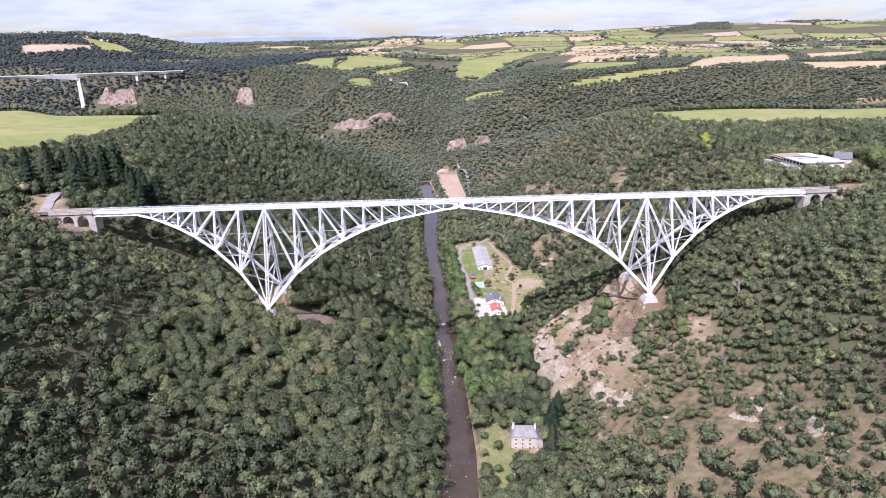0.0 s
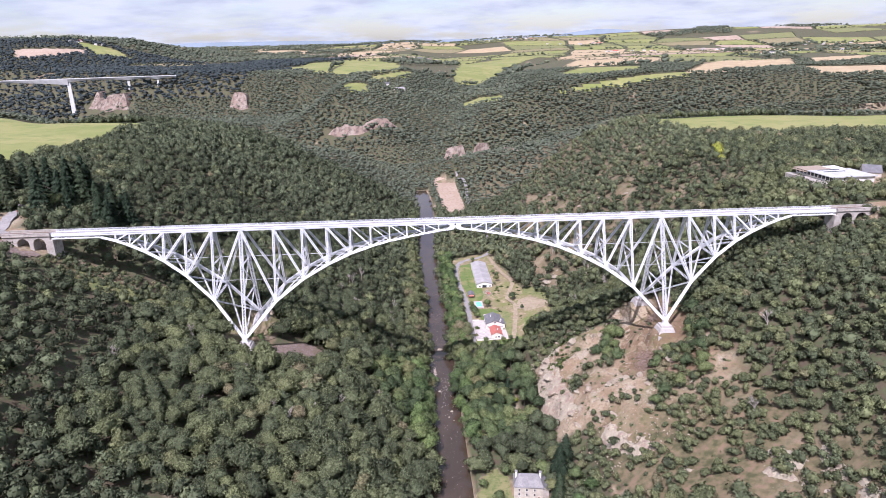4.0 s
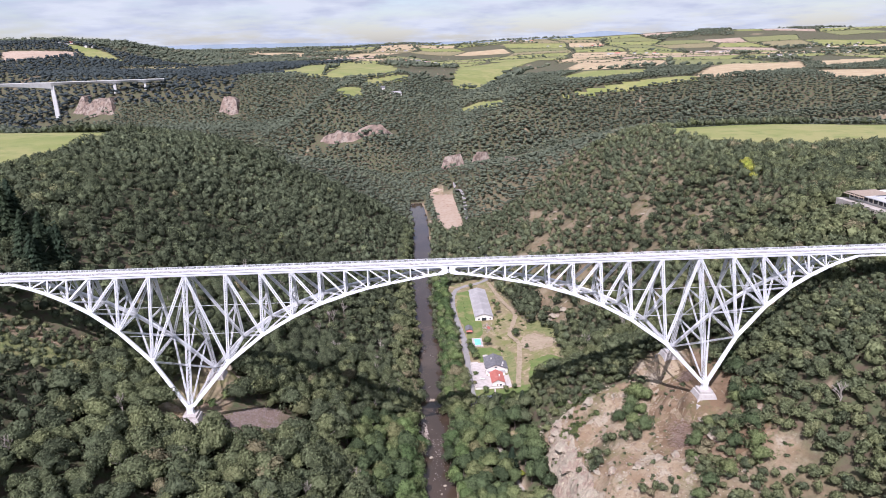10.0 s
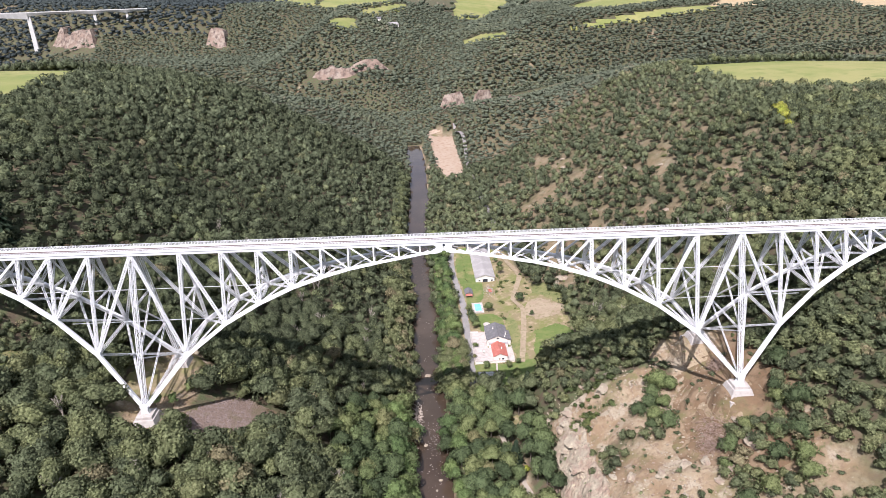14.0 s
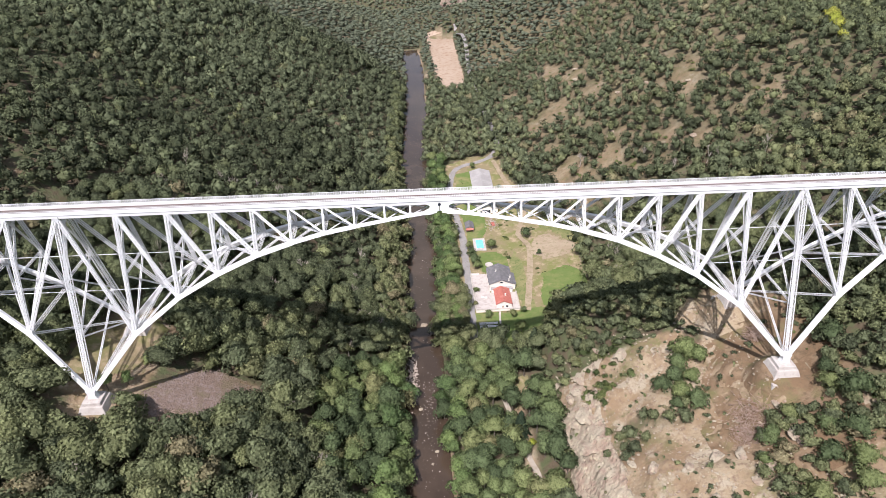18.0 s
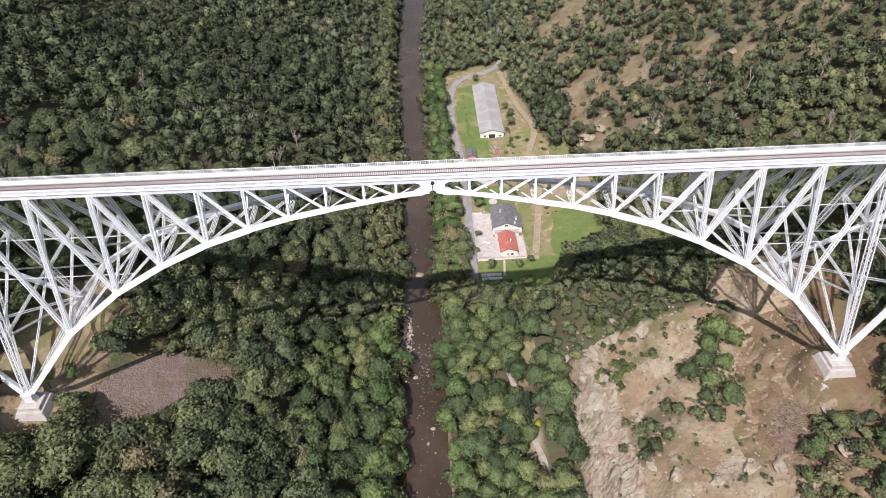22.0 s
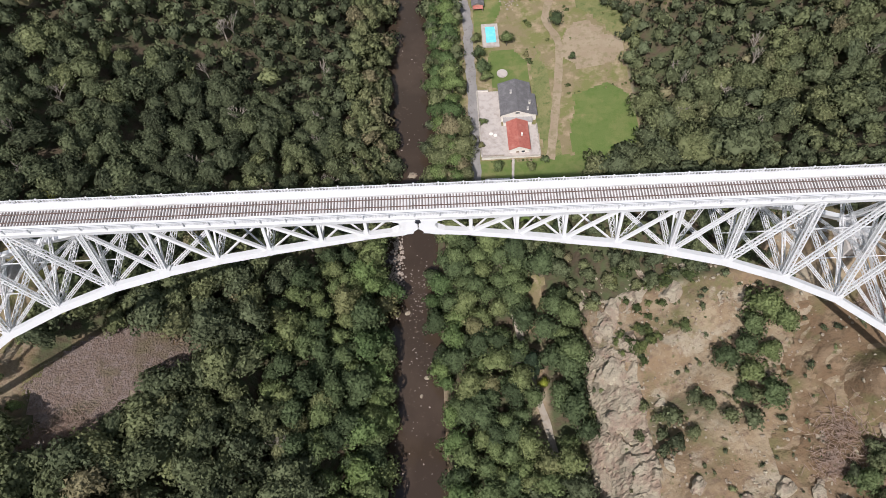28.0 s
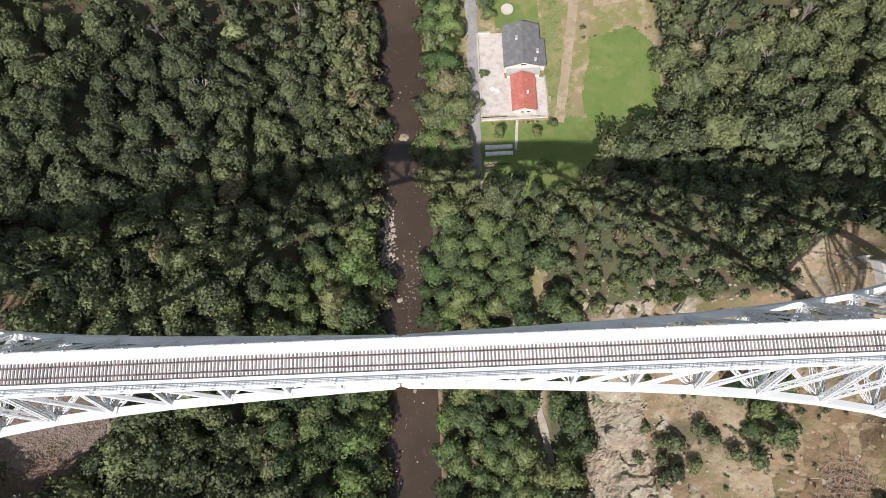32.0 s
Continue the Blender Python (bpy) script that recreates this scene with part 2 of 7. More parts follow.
STUBBLE = surface("stubble", (0.36, 0.27, 0.155), [((0.42, 0.33, 0.20), 0.03, 0.45, 0.6), ((0.29, 0.22, 0.13), 0.2, 0.5, 0.7)], 0.95)
EARTH = surface("ploughed_earth", (0.34, 0.255, 0.185), [((0.39, 0.305, 0.23), 0.02, 0.4, 0.62), ((0.26, 0.16, 0.10), 0.3, 0.5, 0.7)], 0.95, bumps=[(1.2, 0.2)])
ROAD = surface("worn_road", (0.235, 0.22, 0.21), [((0.285, 0.265, 0.25), 0.2, 0.45, 0.65), ((0.18, 0.16, 0.14), 0.8, 0.55, 0.7)], 0.9)
PATH = surface("gravel_path", (0.38, 0.33, 0.27), [((0.30, 0.25, 0.19), 0.4, 0.45, 0.65)], 0.9, bumps=[(6, 0.04)])
WHITE_STEEL = surface("white_painted_steel", (0.68, 0.68, 0.685), [((0.60, 0.59, 0.58), 0.35, 0.52, 0.75), ((0.62, 0.58, 0.54), 2.4, 0.66, 0.78)], 0.5, bumps=[(5, 0.012)])
DECK_PAINT = surface("walkway_steel", (0.65, 0.645, 0.64), [((0.56, 0.54, 0.525), 0.5, 0.5, 0.72), ((0.55, 0.52, 0.48), 3.0, 0.6, 0.75)], 0.6)
SLEEPER = surface("oak_sleeper", (0.19, 0.16, 0.15), [((0.26, 0.22, 0.21), 2.0, 0.45, 0.65)], 0.9, per_object=0.3)
RUST = surface("rusty_rail", (0.20, 0.135, 0.115), [((0.15, 0.10, 0.085), 3.0, 0.45, 0.65)], 0.6, metal=0.4)
MASONRY = surface("ashlar_stone", (0.42, 0.38, 0.33), [((0.33, 0.29, 0.25), 0.35, 0.45, 0.62), ((0.24, 0.215, 0.19), 0.9, 0.55, 0.7)], 0.9, bumps=[(1.5, 0.06)])
PALE_STONE = surface("pale_ashlar", (0.44, 0.405, 0.375), [((0.37, 0.33, 0.30), 0.35, 0.45, 0.62), ((0.33, 0.29, 0.26), 1.2, 0.56, 0.7)], 0.9, bumps=[(1.5, 0.06)])
RENDER_WHITE = surface("pale_render", (0.74, 0.70, 0.64), [((0.64, 0.59, 0.52), 0.5, 0.48, 0.68)], 0.9)
SLATE = surface("slate_roof", (0.135, 0.128, 0.132), [((0.185, 0.178, 0.18), 0.5, 0.45, 0.65), ((0.10, 0.095, 0.095), 2.5, 0.5, 0.7)], 0.75, bumps=[(4, 0.03)])
OLD_SLATE = surface("old_slate_roof", (0.20, 0.19, 0.185), [((0.26, 0.245, 0.235), 0.4, 0.45, 0.62), ((0.15, 0.14, 0.13), 2.0, 0.52, 0.7)], 0.8, bumps=[(4, 0.03)])
OLD_RENDER = surface("old_cream_render", (0.52, 0.47, 0.39), [((0.42, 0.37, 0.30), 0.4, 0.45, 0.65), ((0.33, 0.29, 0.24), 1.1, 0.58, 0.72)], 0.9)
FIBRE = surface("fibre_cement_roof", (0.30, 0.28, 0.27), [((0.36, 0.34, 0.325), 0.15, 0.45, 0.62), ((0.28, 0.265, 0.25), 0.8, 0.52, 0.7)], 0.85)
RED_TILE = surface("red_roof_tile", (0.40, 0.13, 0.10), [((0.33, 0.10, 0.075), 1.2, 0.45, 0.65), ((0.46, 0.19, 0.15), 0.3, 0.5, 0.7)], 0.85)
TERRACE = surface("terrace_paving", (0.46, 0.41, 0.375), [((0.35, 0.305, 0.275), 0.5, 0.45, 0.65)], 0.85)
DARK_GLASS = surface("window_glass", (0.03, 0.035, 0.045), rough=0.08, specular=0.6)
POOL = surface("pool_water", (0.16, 0.62, 0.70), [((0.22, 0.68, 0.74), 0.6, 0.45, 0.6)], 0.08, specular=0.5, bumps=[(1.2, 0.02)])
CONCRETE = surface("pale_concrete", (0.58, 0.57, 0.54), [((0.50, 0.485, 0.46), 0.1, 0.45, 0.65)], 0.8)
ROOF_FELT = surface("weathered_roof_felt", (0.44, 0.435, 0.42), [((0.36, 0.35, 0.34), 0.3, 0.45, 0.65)], 0.85)
WOOD = surface("weathered_wood", (0.27, 0.21, 0.16), [((0.35, 0.28, 0.21), 1.0, 0.45, 0.65)], 0.85)
WATER = surface("river_water", (0.046, 0.032, 0.022), [((0.062, 0.043, 0.030), 0.05, 0.45, 0.62), ((0.10, 0.07, 0.05), 0.5, 0.62, 0.74), ((0.20, 0.18, 0.16), 1.4, 0.68, 0.76)], 0.05, specular=0.4, bumps=[(0.35, 0.04), (1.6, 0.015)])


def wooded_cover(m):
    """Leaf litter and undergrowth where the ground sheet is marked as wooded."""
    nodes, links = m.node_tree.nodes, m.node_tree.links
    b = nodes["Principled BSDF"]
    before = b.inputs["Base Color"].links[0].from_socket
    a = nodes.new("ShaderNodeAttribute")
    a.attribute_name = "tint"
    n = nodes.new("ShaderNodeTexNoise")
    n.inputs["Scale"].default_value, n.inputs["Detail"].default_value = 0.3, 6
    links.new(nodes.new("ShaderNodeNewGeometry").outputs["Position"], n.inputs["Vector"])
    r = nodes.new("ShaderNodeValToRGB")
    r.color_ramp.elements[0].position, r.color_ramp.elements[0].color = 0.4, (0.095, 0.072, 0.046, 1)
    r.color_ramp.elements[1].position, r.color_ramp.elements[1].color = 0.6, (0.080, 0.092, 0.042, 1)
    links.new(n.outputs[0], r.inputs[0])
    mix = nodes.new("ShaderNodeMix")
    mix.data_type = "RGBA"
    links.new(a.outputs["Fac"], mix.inputs["Factor"])
    dry = nodes.new("ShaderNodeAttribute")
    dry.attribute_name = "grassy"
    g = nodes.new("ShaderNodeValToRGB")
    g.color_ramp.elements[0].position, g.color_ramp.elements[0].color = 0.36, (0.072, 0.070, 0.031, 1)
    g.color_ramp.elements[1].position, g.color_ramp.elements[1].color = 0.66, (0.19, 0.13, 0.082, 1)
    x = g.color_ramp.elements.new(0.5)
    x.color = (0.135, 0.112, 0.058, 1)
    links.new(n.outputs[0], g.inputs[0])
    over = nodes.new("ShaderNodeMix")
    over.data_type = "RGBA"
    links.new(dry.outputs["Fac"], over.inputs["Factor"])
    links.new(before, over.inputs["A"])
    links.new(g.outputs[0], over.inputs["B"])
    links.new(over.outputs["Result"], mix.inputs["A"])
    links.new(r.outputs[0], mix.inputs["B"])
    links.new(mix.outputs["Result"], b.inputs["Base Color"])


wooded_cover(GROUND)
# ---- ground shape ----
RIVER_Z = -4.0
NOSE_L, NOSE_R = (0.28, 430, 70), (0.24, 445, 125)


def lattice_hash(ix, iy, seed):
    n = (ix * 374761393 + iy * 668265263 + seed * 974634777) & 0x7FFFFFFF
    n = ((n ^ (n >> 13)) * 1274126177) & 0x7FFFFFFF
    return ((n ^ (n >> 16)) & 0xFFFF) / 65535.0


def value_noise(x, y, seed=0):
    fx, fy = np.floor(x), np.floor(y)
    ix, iy, u, v = fx.astype(np.int64), fy.astype(np.int64), x - fx, y - fy
    u, v = u * u * (3 - 2 * u), v * v * (3 - 2 * v)
    a, b = lattice_hash(ix, iy, seed), lattice_hash(ix + 1, iy, seed)
    c, d = lattice_hash(ix, iy + 1, seed), lattice_hash(ix + 1, iy + 1, seed)
    return (a + (b - a) * u) * (1 - v) + (c + (d - c) * u) * v


def fbm(x, y, size, octaves=4, seed=0):
    """Soft noise between about -1 and 1; size: metres of the largest lumps."""
    total, amp = 0.0, 1.0
    for k in range(octaves):
        total = total + amp * (2 * value_noise(x / size + 17.3 * k, y / size - 9.1 * k, seed + k) - 1)
        size, amp = size / 2.03, amp / 2
    return total / 1.6


def smooth(a, b, x):
    t = np.clip((x - a) / (b - a), 0, 1)
    return t * t * (3 - 2 * t)


def soft_min(a, b, k):
    h = np.clip(0.5 + 0.5 * (b - a) / k, 0, 1)
    return b * (1 - h) + a * h - k * h * (1 - h)


def along(x, y, line):
    """Distance to a line of points (x, y, floor) and the floor's height at the nearest place."""
    best, floor = np.full(np.shape(x), 1e9), np.zeros(np.shape(x))
    for (ax, ay, az), (bx, by, bz) in zip(line, line[1:]):
        t = np.clip(((x - ax) * (bx - ax) + (y - ay) * (by - ay)) / ((bx - ax) ** 2 + (by - ay) ** 2), 0, 1)
        d = np.hypot(x - ax - t * (bx - ax), y - ay - t * (by - ay))
        near = d < best
        best, floor = np.where(near, d, best), np.where(near, az + t * (bz - az), floor)
    return best, floor


MAIN = [(-8, 500, -4), (-10, 660, -3), (-64, 780, -2), (-210, 890, 0), (-420, 1000, 2), (-720, 1150, 4), (-985, 1375, 6), (-1300, 1620, 10), (-2600, 2000, 20)]
SIDE = [(-60, 740, -2), (120, 850, 8), (420, 900, 30), (800, 880, 55), (1400, 900, 80), (2400, 1000, 105)]
NOTCH = [(0, 800, 4), (50, 1050, 40), (120, 1400, 75), (330, 1900, 105), (700, 2500, 120)]


def river_x(y):
    return -8 - 3.5 * smooth(-60, -140, y) + 2.5 * np.sin(y / 60.0) * smooth(60, 200, y) - 0.0


def river_half(y):
    return 7.2 + 2.6 * smooth(150, 400, y) + 1.6 * smooth(0, -90, y)


def ground(x, y):
    """Height of the ground at plan places, as arrays."""
    x, y = np.asarray(x, float), np.asarray(y, float)
    d = x - river_x(y)
    # the plateau round the gorge
    top = 134 - 20 * smooth(-60, 160, x) + 10 * smooth(250, 700, x) + 5 * fbm(x, y, 420, 3, 3)
    top = top + smooth(1100, 2200, y) * (10 + 22 * fbm(x, y, 1300, 3, 11)) + smooth(2500, 4600, y) * (22 + 26 * fbm(x, y, 1700, 2, 5))
    top = top + 104 * smooth(1750, 2600, y) * smooth(3900, 2900, y) * smooth(-850, -1450, x) + (26 + 22 * smooth(-500, 250, x) + 46 * smooth(0, 2600, x)) * smooth(3000, 4500, y)
    top = top - 92 * smooth(450, 850, y) * smooth(-120, -300, x) * smooth(1500, 1200, y)
    # the straight gorge under the viaduct
    left = np.interp(-d, [0, 9, 13, 30, 50, 70, 102, 142, 160, 197, 222, 260, 900], [-7, -6, 0, 11, 26, 37, 52.5, 72, 86, 107, 117, 123, 200])
    near = np.interp(d, [0, 9, 13, 41, 52, 60, 74, 82, 98, 118, 135, 158, 182, 213, 248, 300, 900], [-7, -6, -0.5, 2.5, 8, 20, 31, 36, 41, 50, 62, 81, 100, 110, 115, 120, 200])
    wide = np.interp(d, [0, 9, 14, 50, 70, 88, 108, 128, 187, 239, 262, 300, 900], [-7, -6, -0.7, 0.5, 4, 7.5, 20, 32, 76, 104, 112, 118, 200])
    mill = np.interp(d, [0, 9, 14, 46, 58, 75, 98, 135, 158, 182, 213, 248, 300, 900], [-7, -6, -0.5, 1.5, 10, 24, 36, 54, 74, 94, 107, 114, 120, 200])
    m = smooth(40, 85, y)
    q = smooth(-40, -80, y)
    right = near * (1 - m) * (1 - q) + wide * m + mill * q
    gorge = np.where(d < 0, left, right)
    lump = smooth(14, 45, np.abs(d)) * np.maximum(smooth(1.0, 12, gorge), smooth(-20, -40, d))
    gorge = gorge + lump * (3.2 * fbm(x, y, 55, 4, 21) + 3.0 * fbm(x, y, 190, 2, 29) * smooth(60, 200, np.abs(y)))
    h = soft_min(gorge, top, 14)
    # beyond its end the gorge turns off and meets two others
    open_end = smooth(480, 620, y)
    far = top
    for line, steep, flat in ((MAIN, 0.62, 16), (SIDE, 0.48, 14), (NOTCH, 0.36, 12)):
        e, floor = along(x, y, line)
        e = e + 30 * fbm(x, y, 240, 3, 41) * smooth(30, 160, e)
        far = soft_min(far, floor + steep * np.maximum(e - flat, 0), 18)
    # both spurs fall away towards the meeting of the valleys
    nose_left = 129 - 8 * smooth(-330, -190, x) - NOSE_L[0] * np.maximum(y - (NOSE_L[1] - NOSE_L[2] * smooth(-330, -150, x)), 0)
    nose_right = 116 - 8 * smooth(330, 520, x) - NOSE_R[0] * np.maximum(y - (NOSE_R[1] - NOSE_R[2] * smooth(270, 110, x)), 0)
    nose = np.where(x < -10, nose_left + 260 * smooth(-430, -800, x), nose_right)
    nose = nose + 5000 * smooth(790, 960, y)
    h, far = soft_min(h, nose, 16), soft_min(far, nose, 16)
    spur = soft_min(h, far, 14)
    h = h * (1 - smooth(380, 470, y)) + spur * smooth(380, 470, y)
    h = h * (1 - open_end) + far * open_end
    flat = smooth(-12, 0, x) * smooth(58, 46, x) * smooth(400, 430, y) * smooth(650, 630, y)
    h = h + (0.2 - h) * flat * smooth(7, 11, d)
    # broken rock on the sunny bank
    crag = smooth(44, 50, x) * smooth(112, 96, x) * smooth(-120, -95, y) * smooth(34, 18, y)
    ledge = np.abs(fbm(x, y, 16, 4, 61))
    h = h + crag * (2.6 * ledge + 1.0 * np.floor(3 * fbm(x, y, 11, 2, 67)) - 0.8)
    h = h - (6 + 4 * (x > 0)) * np.exp(-((np.abs(x) - 188) / 26) ** 2) * smooth(-75, -25, y) * smooth(30, 8, y)
    h = h + 6.6 * smooth(66, 36, np.hypot(x - 248, y - 60)) * smooth(14, 36, y)
    # benches cut for the pedestals and the ends of the viaduct
    for sx in (-1, 1):
        for sy in (-1, 1):
            r = np.hypot(x - sx * 110, (y - sy * 18.4))
            h = h + (53.5 - h) * smooth(11, 5, r)
        e = np.maximum(np.abs(x - sx * 214) - 8, 0) + np.maximum(np.abs(y) - 5, 0)
        h = h + (np.minimum(h, 106.5) - h) * smooth(8, 0, e)
        e = np.maximum(233 - sx * x, 0) + np.maximum(np.abs(y - 2) - 8, 0) + np.maximum(sx * x - 330, 0)
        h = h + (112.6 - h) * smooth(16, 2, e)
    return h


# ---- mesh tools ----
def raw_mesh(name, v, f, material, smooth_faces=False, tint=None, outward=None):
    """A mesh from arrays of places and of faces with the same number of corners."""
    v, f = np.asarray(v, np.float32).reshape(-1, 3), np.asarray(f, np.int32)
    me = bpy.data.meshes.new(name)
    n, k = f.shape
    me.vertices.add(len(v))
    me.vertices.foreach_set("co", v.ravel())
    me.loops.add(n * k)
    me.loops.foreach_set("vertex_index", f.ravel())
    me.polygons.add(n)
    me.polygons.foreach_set("loop_start", np.arange(0, n * k, k, dtype=np.int32))
    me.polygons.foreach_set("use_smooth", np.full(n, smooth_faces))
    if tint is not None:
        me.attributes.new("tint", "FLOAT", "POINT").data.foreach_set("value", np.asarray(tint, np.float32))
    if outward is not None:
        me.attributes.new("outward", "FLOAT_VECTOR", "POINT").data.foreach_set("vector", np.asarray(outward, np.float32).ravel())
    me.update(calc_edges=True)
    me.materials.append(material)
    return me


def thing(name, label, category, group="", kind="", at=(0, 0, 0), turn=0.0):
    ob = new(name)
    ob.matrix_basis = pose(*at, 0, 0, turn)
    return tagged(ob, label, category, group, kind)


def part(name, shape, material, parent, label=""):
    """One mesh object under a thing or a part; shape: a Shape, a mesh or a bmesh."""
    if isinstance(shape, Shape):
        shape = shape.mesh(name, material)
    elif isinstance(shape, bmesh.types.BMesh):
        bm, shape = shape, bpy.data.meshes.new(name)
        bm.to_mesh(shape)
        bm.free()
        shape.materials.append(material)
    ob = new(name, shape)
    ob.parent = parent
    return tagged(ob, label) if label else ob


class Shape:
    """Collects boxes, bars and slabs as one mesh."""

    def __init__(self):
        self.v, self.f = [], []

    def add(self, v, f):
        n = len(self.v)
        self.v += [tuple(p) for p in v]
        self.f += [tuple(i + n for i in g) for g in f]
        return self

    def box(self, x0, y0, z0, x1, y1, z1):
        v = [(x, y, z) for z in (z0, z1) for x, y in ((x0, y0), (x1, y0), (x1, y1), (x0, y1))]
        return self.add(v, [(3, 2, 1, 0), (4, 5, 6, 7), (0, 1, 5, 4), (1, 2, 6, 5), (2, 3, 7, 6), (3, 0, 4, 7)])

    def bar(self, a, b, w, h, side=(0, 1, 0), ends=True):
        """A straight bar from a to b, w wide along `side`, h deep across it."""
        a, b = Vector(a), Vector(b)
        u = (b - a).normalized()
        s = Vector(side)
        s = (s - u * s.dot(u))
        s = s.normalized() if s.length > 1e-6 else u.orthogonal().normalized()
        n = u.cross(s)
        s, n = s * w / 2, n * h / 2
        v = [c + i * s + j * n for c in (a, b) for i, j in ((-1, -1), (1, -1), (1, 1), (-1, 1))]
        f = [(0, 1, 5, 4), (1, 2, 6, 5), (2, 3, 7, 6), (3, 0, 4, 7)]
        return self.add(v, f + [(3, 2, 1, 0), (4, 5, 6, 7)] if ends else f)

    def lattice(self, a, b, w, h, side, corner=0.2, lace=0.13, pitch=1.0, double=False):
        """An open girder: four corner bars with zigzag lacing on its faces."""
        a, b = Vector(a), Vector(b)
        u = (b - a).normalized()
        s = Vector(side)
        s = (s - u * s.dot(u)).normalized()
        n = u.cross(s)
        length = (b - a).length
        for i in (-1, 1):
            for j in (-1, 1):
                o = s * (i * (w - corner) / 2) + n * (j * (h - corner) / 2)
                self.bar(a + o, b + o, corner, corner * 0.8, s, False)
        for across, out, width, depth in ((s, n, w, h), (n, s, h, w)):
            steps = max(2, int(round(length / (width * pitch))))
            for j in (-1, 1):
                o = out * (j * (depth - 0.05) / 2)
                for k in range(steps):
                    e = 1 if k % 2 else -1
                    p = a + u * (length * k / steps) + across * (e * (width - corner) / 2) + o
                    q = a + u * (length * (k + 1) / steps) - across * (e * (width - corner) / 2) + o
                    self.bar(p, q, lace, 0.04, across, False)
                    if double and across is s:
                        self.bar(p - across * (e * (width - corner)), q + across * (e * (width - corner)), lace, 0.04, across, False)
        return self

    def prism(self, ring, z0, z1):
        n = len(ring)
        v = [(x, y, z0) for x, y in ring] + [(x, y, z1) for x, y in ring]
        f = [tuple(range(n - 1, -1, -1)), tuple(range(n, 2 * n))]
        return self.add(v, f + [(i, (i + 1) % n, (i + 1) % n + n, i + n) for i in range(n)])

    def mesh(self, name, material):
        me = bpy.data.meshes.new(name)
        me.from_pydata(self.v, [], self.f)
        me.update()
        me.materials.append(material)
        return me


# ---- the ground sheet ----
def spread(fine, low, high, far_low, far_high, growth=1.075):
    mid = list(np.arange(low, high + 0.1, fine))
    step, p, up = fine, high, []
    while p < far_high:
        step *= growth
        p += min(step, 60)
        up.append(p)
    step, p, down = fine, low, []
    while p > far_low:
        step *= growth
        p -= min(step, 60)
        down.append(p)
    return np.array(down[::-1] + mid + up)


gx, gy = spread(2.4, -125, 125, -4300, 4300, 1.05), spread(2.4, -115, 130, -700, 4720, 1.035)
GX, GY = np.meshgrid(gx, gy)
GZ = ground(GX, GY)
cols = len(gx)
quad = np.arange(cols * (len(gy) - 1)).reshape(-1, cols)[:, :-1].ravel()
land = new("ground", raw_mesh("ground", np.stack([GX, GY, GZ], -1), np.stack([quad, quad + 1, quad + cols + 1, quad + cols], 1), GROUND, True))
tagged(land, "brown stony hillsides and plateau of a wooded gorge", "ground", kind="structure")


def ring_mask(x, y, ring):
    """Which places lie inside a ring of plan points."""
    inside = np.zeros(np.shape(x), bool)
    for (ax, ay), (bx, by) in zip(ring, ring[1:] + ring[:1]):
        if ay != by:
            inside ^= ((ay > y) != (by > y)) & (x < (bx - ax) * (y - ay) / (by - ay) + ax)
    return inside


def drape(name, ring, material, label, category, lift=0.25, step=3.0, ragged=0.0):
    """A sheet of land use laid over the ground inside a ring, in small squares, with a slightly ragged edge."""
    xs, ys = [q[0] for q in ring], [q[1] for q in ring]
    nx, ny = int((max(xs) - min(xs)) / step) + 2, int((max(ys) - min(ys)) / step) + 2
    X, Y = np.meshgrid(min(xs) + step * np.arange(nx + 1) - step / 2, min(ys) + step * np.arange(ny + 1) - step / 2)
    X2, Y2 = X + ragged * fbm(X, Y, 9, 2, 71), Y + ragged * fbm(X, Y, 9, 2, 73)
    k = (np.arange(ny)[:, None] * (nx + 1) + np.arange(nx)[None, :])
    keep = ring_mask((X2[:-1, :-1] + X2[1:, 1:]) / 2, (Y2[:-1, :-1] + Y2[1:, 1:]) / 2, ring)
    k = k[keep]
    if len(k) == 0:
        return None
    used = np.unique(np.concatenate([k, k + 1, k + nx + 2, k + nx + 1]))
    back = np.full((nx + 1) * (ny + 1), -1)
    back[used] = np.arange(len(used))
    v = np.stack([X, Y, ground(X, Y) + lift], -1).reshape(-1, 3)[used]
    f = back[np.stack([k, k + 1, k + nx + 2, k + nx + 1], 1)]
    return tagged(new(name, raw_mesh(name, v, f, material, True)), label, category, kind="structure")


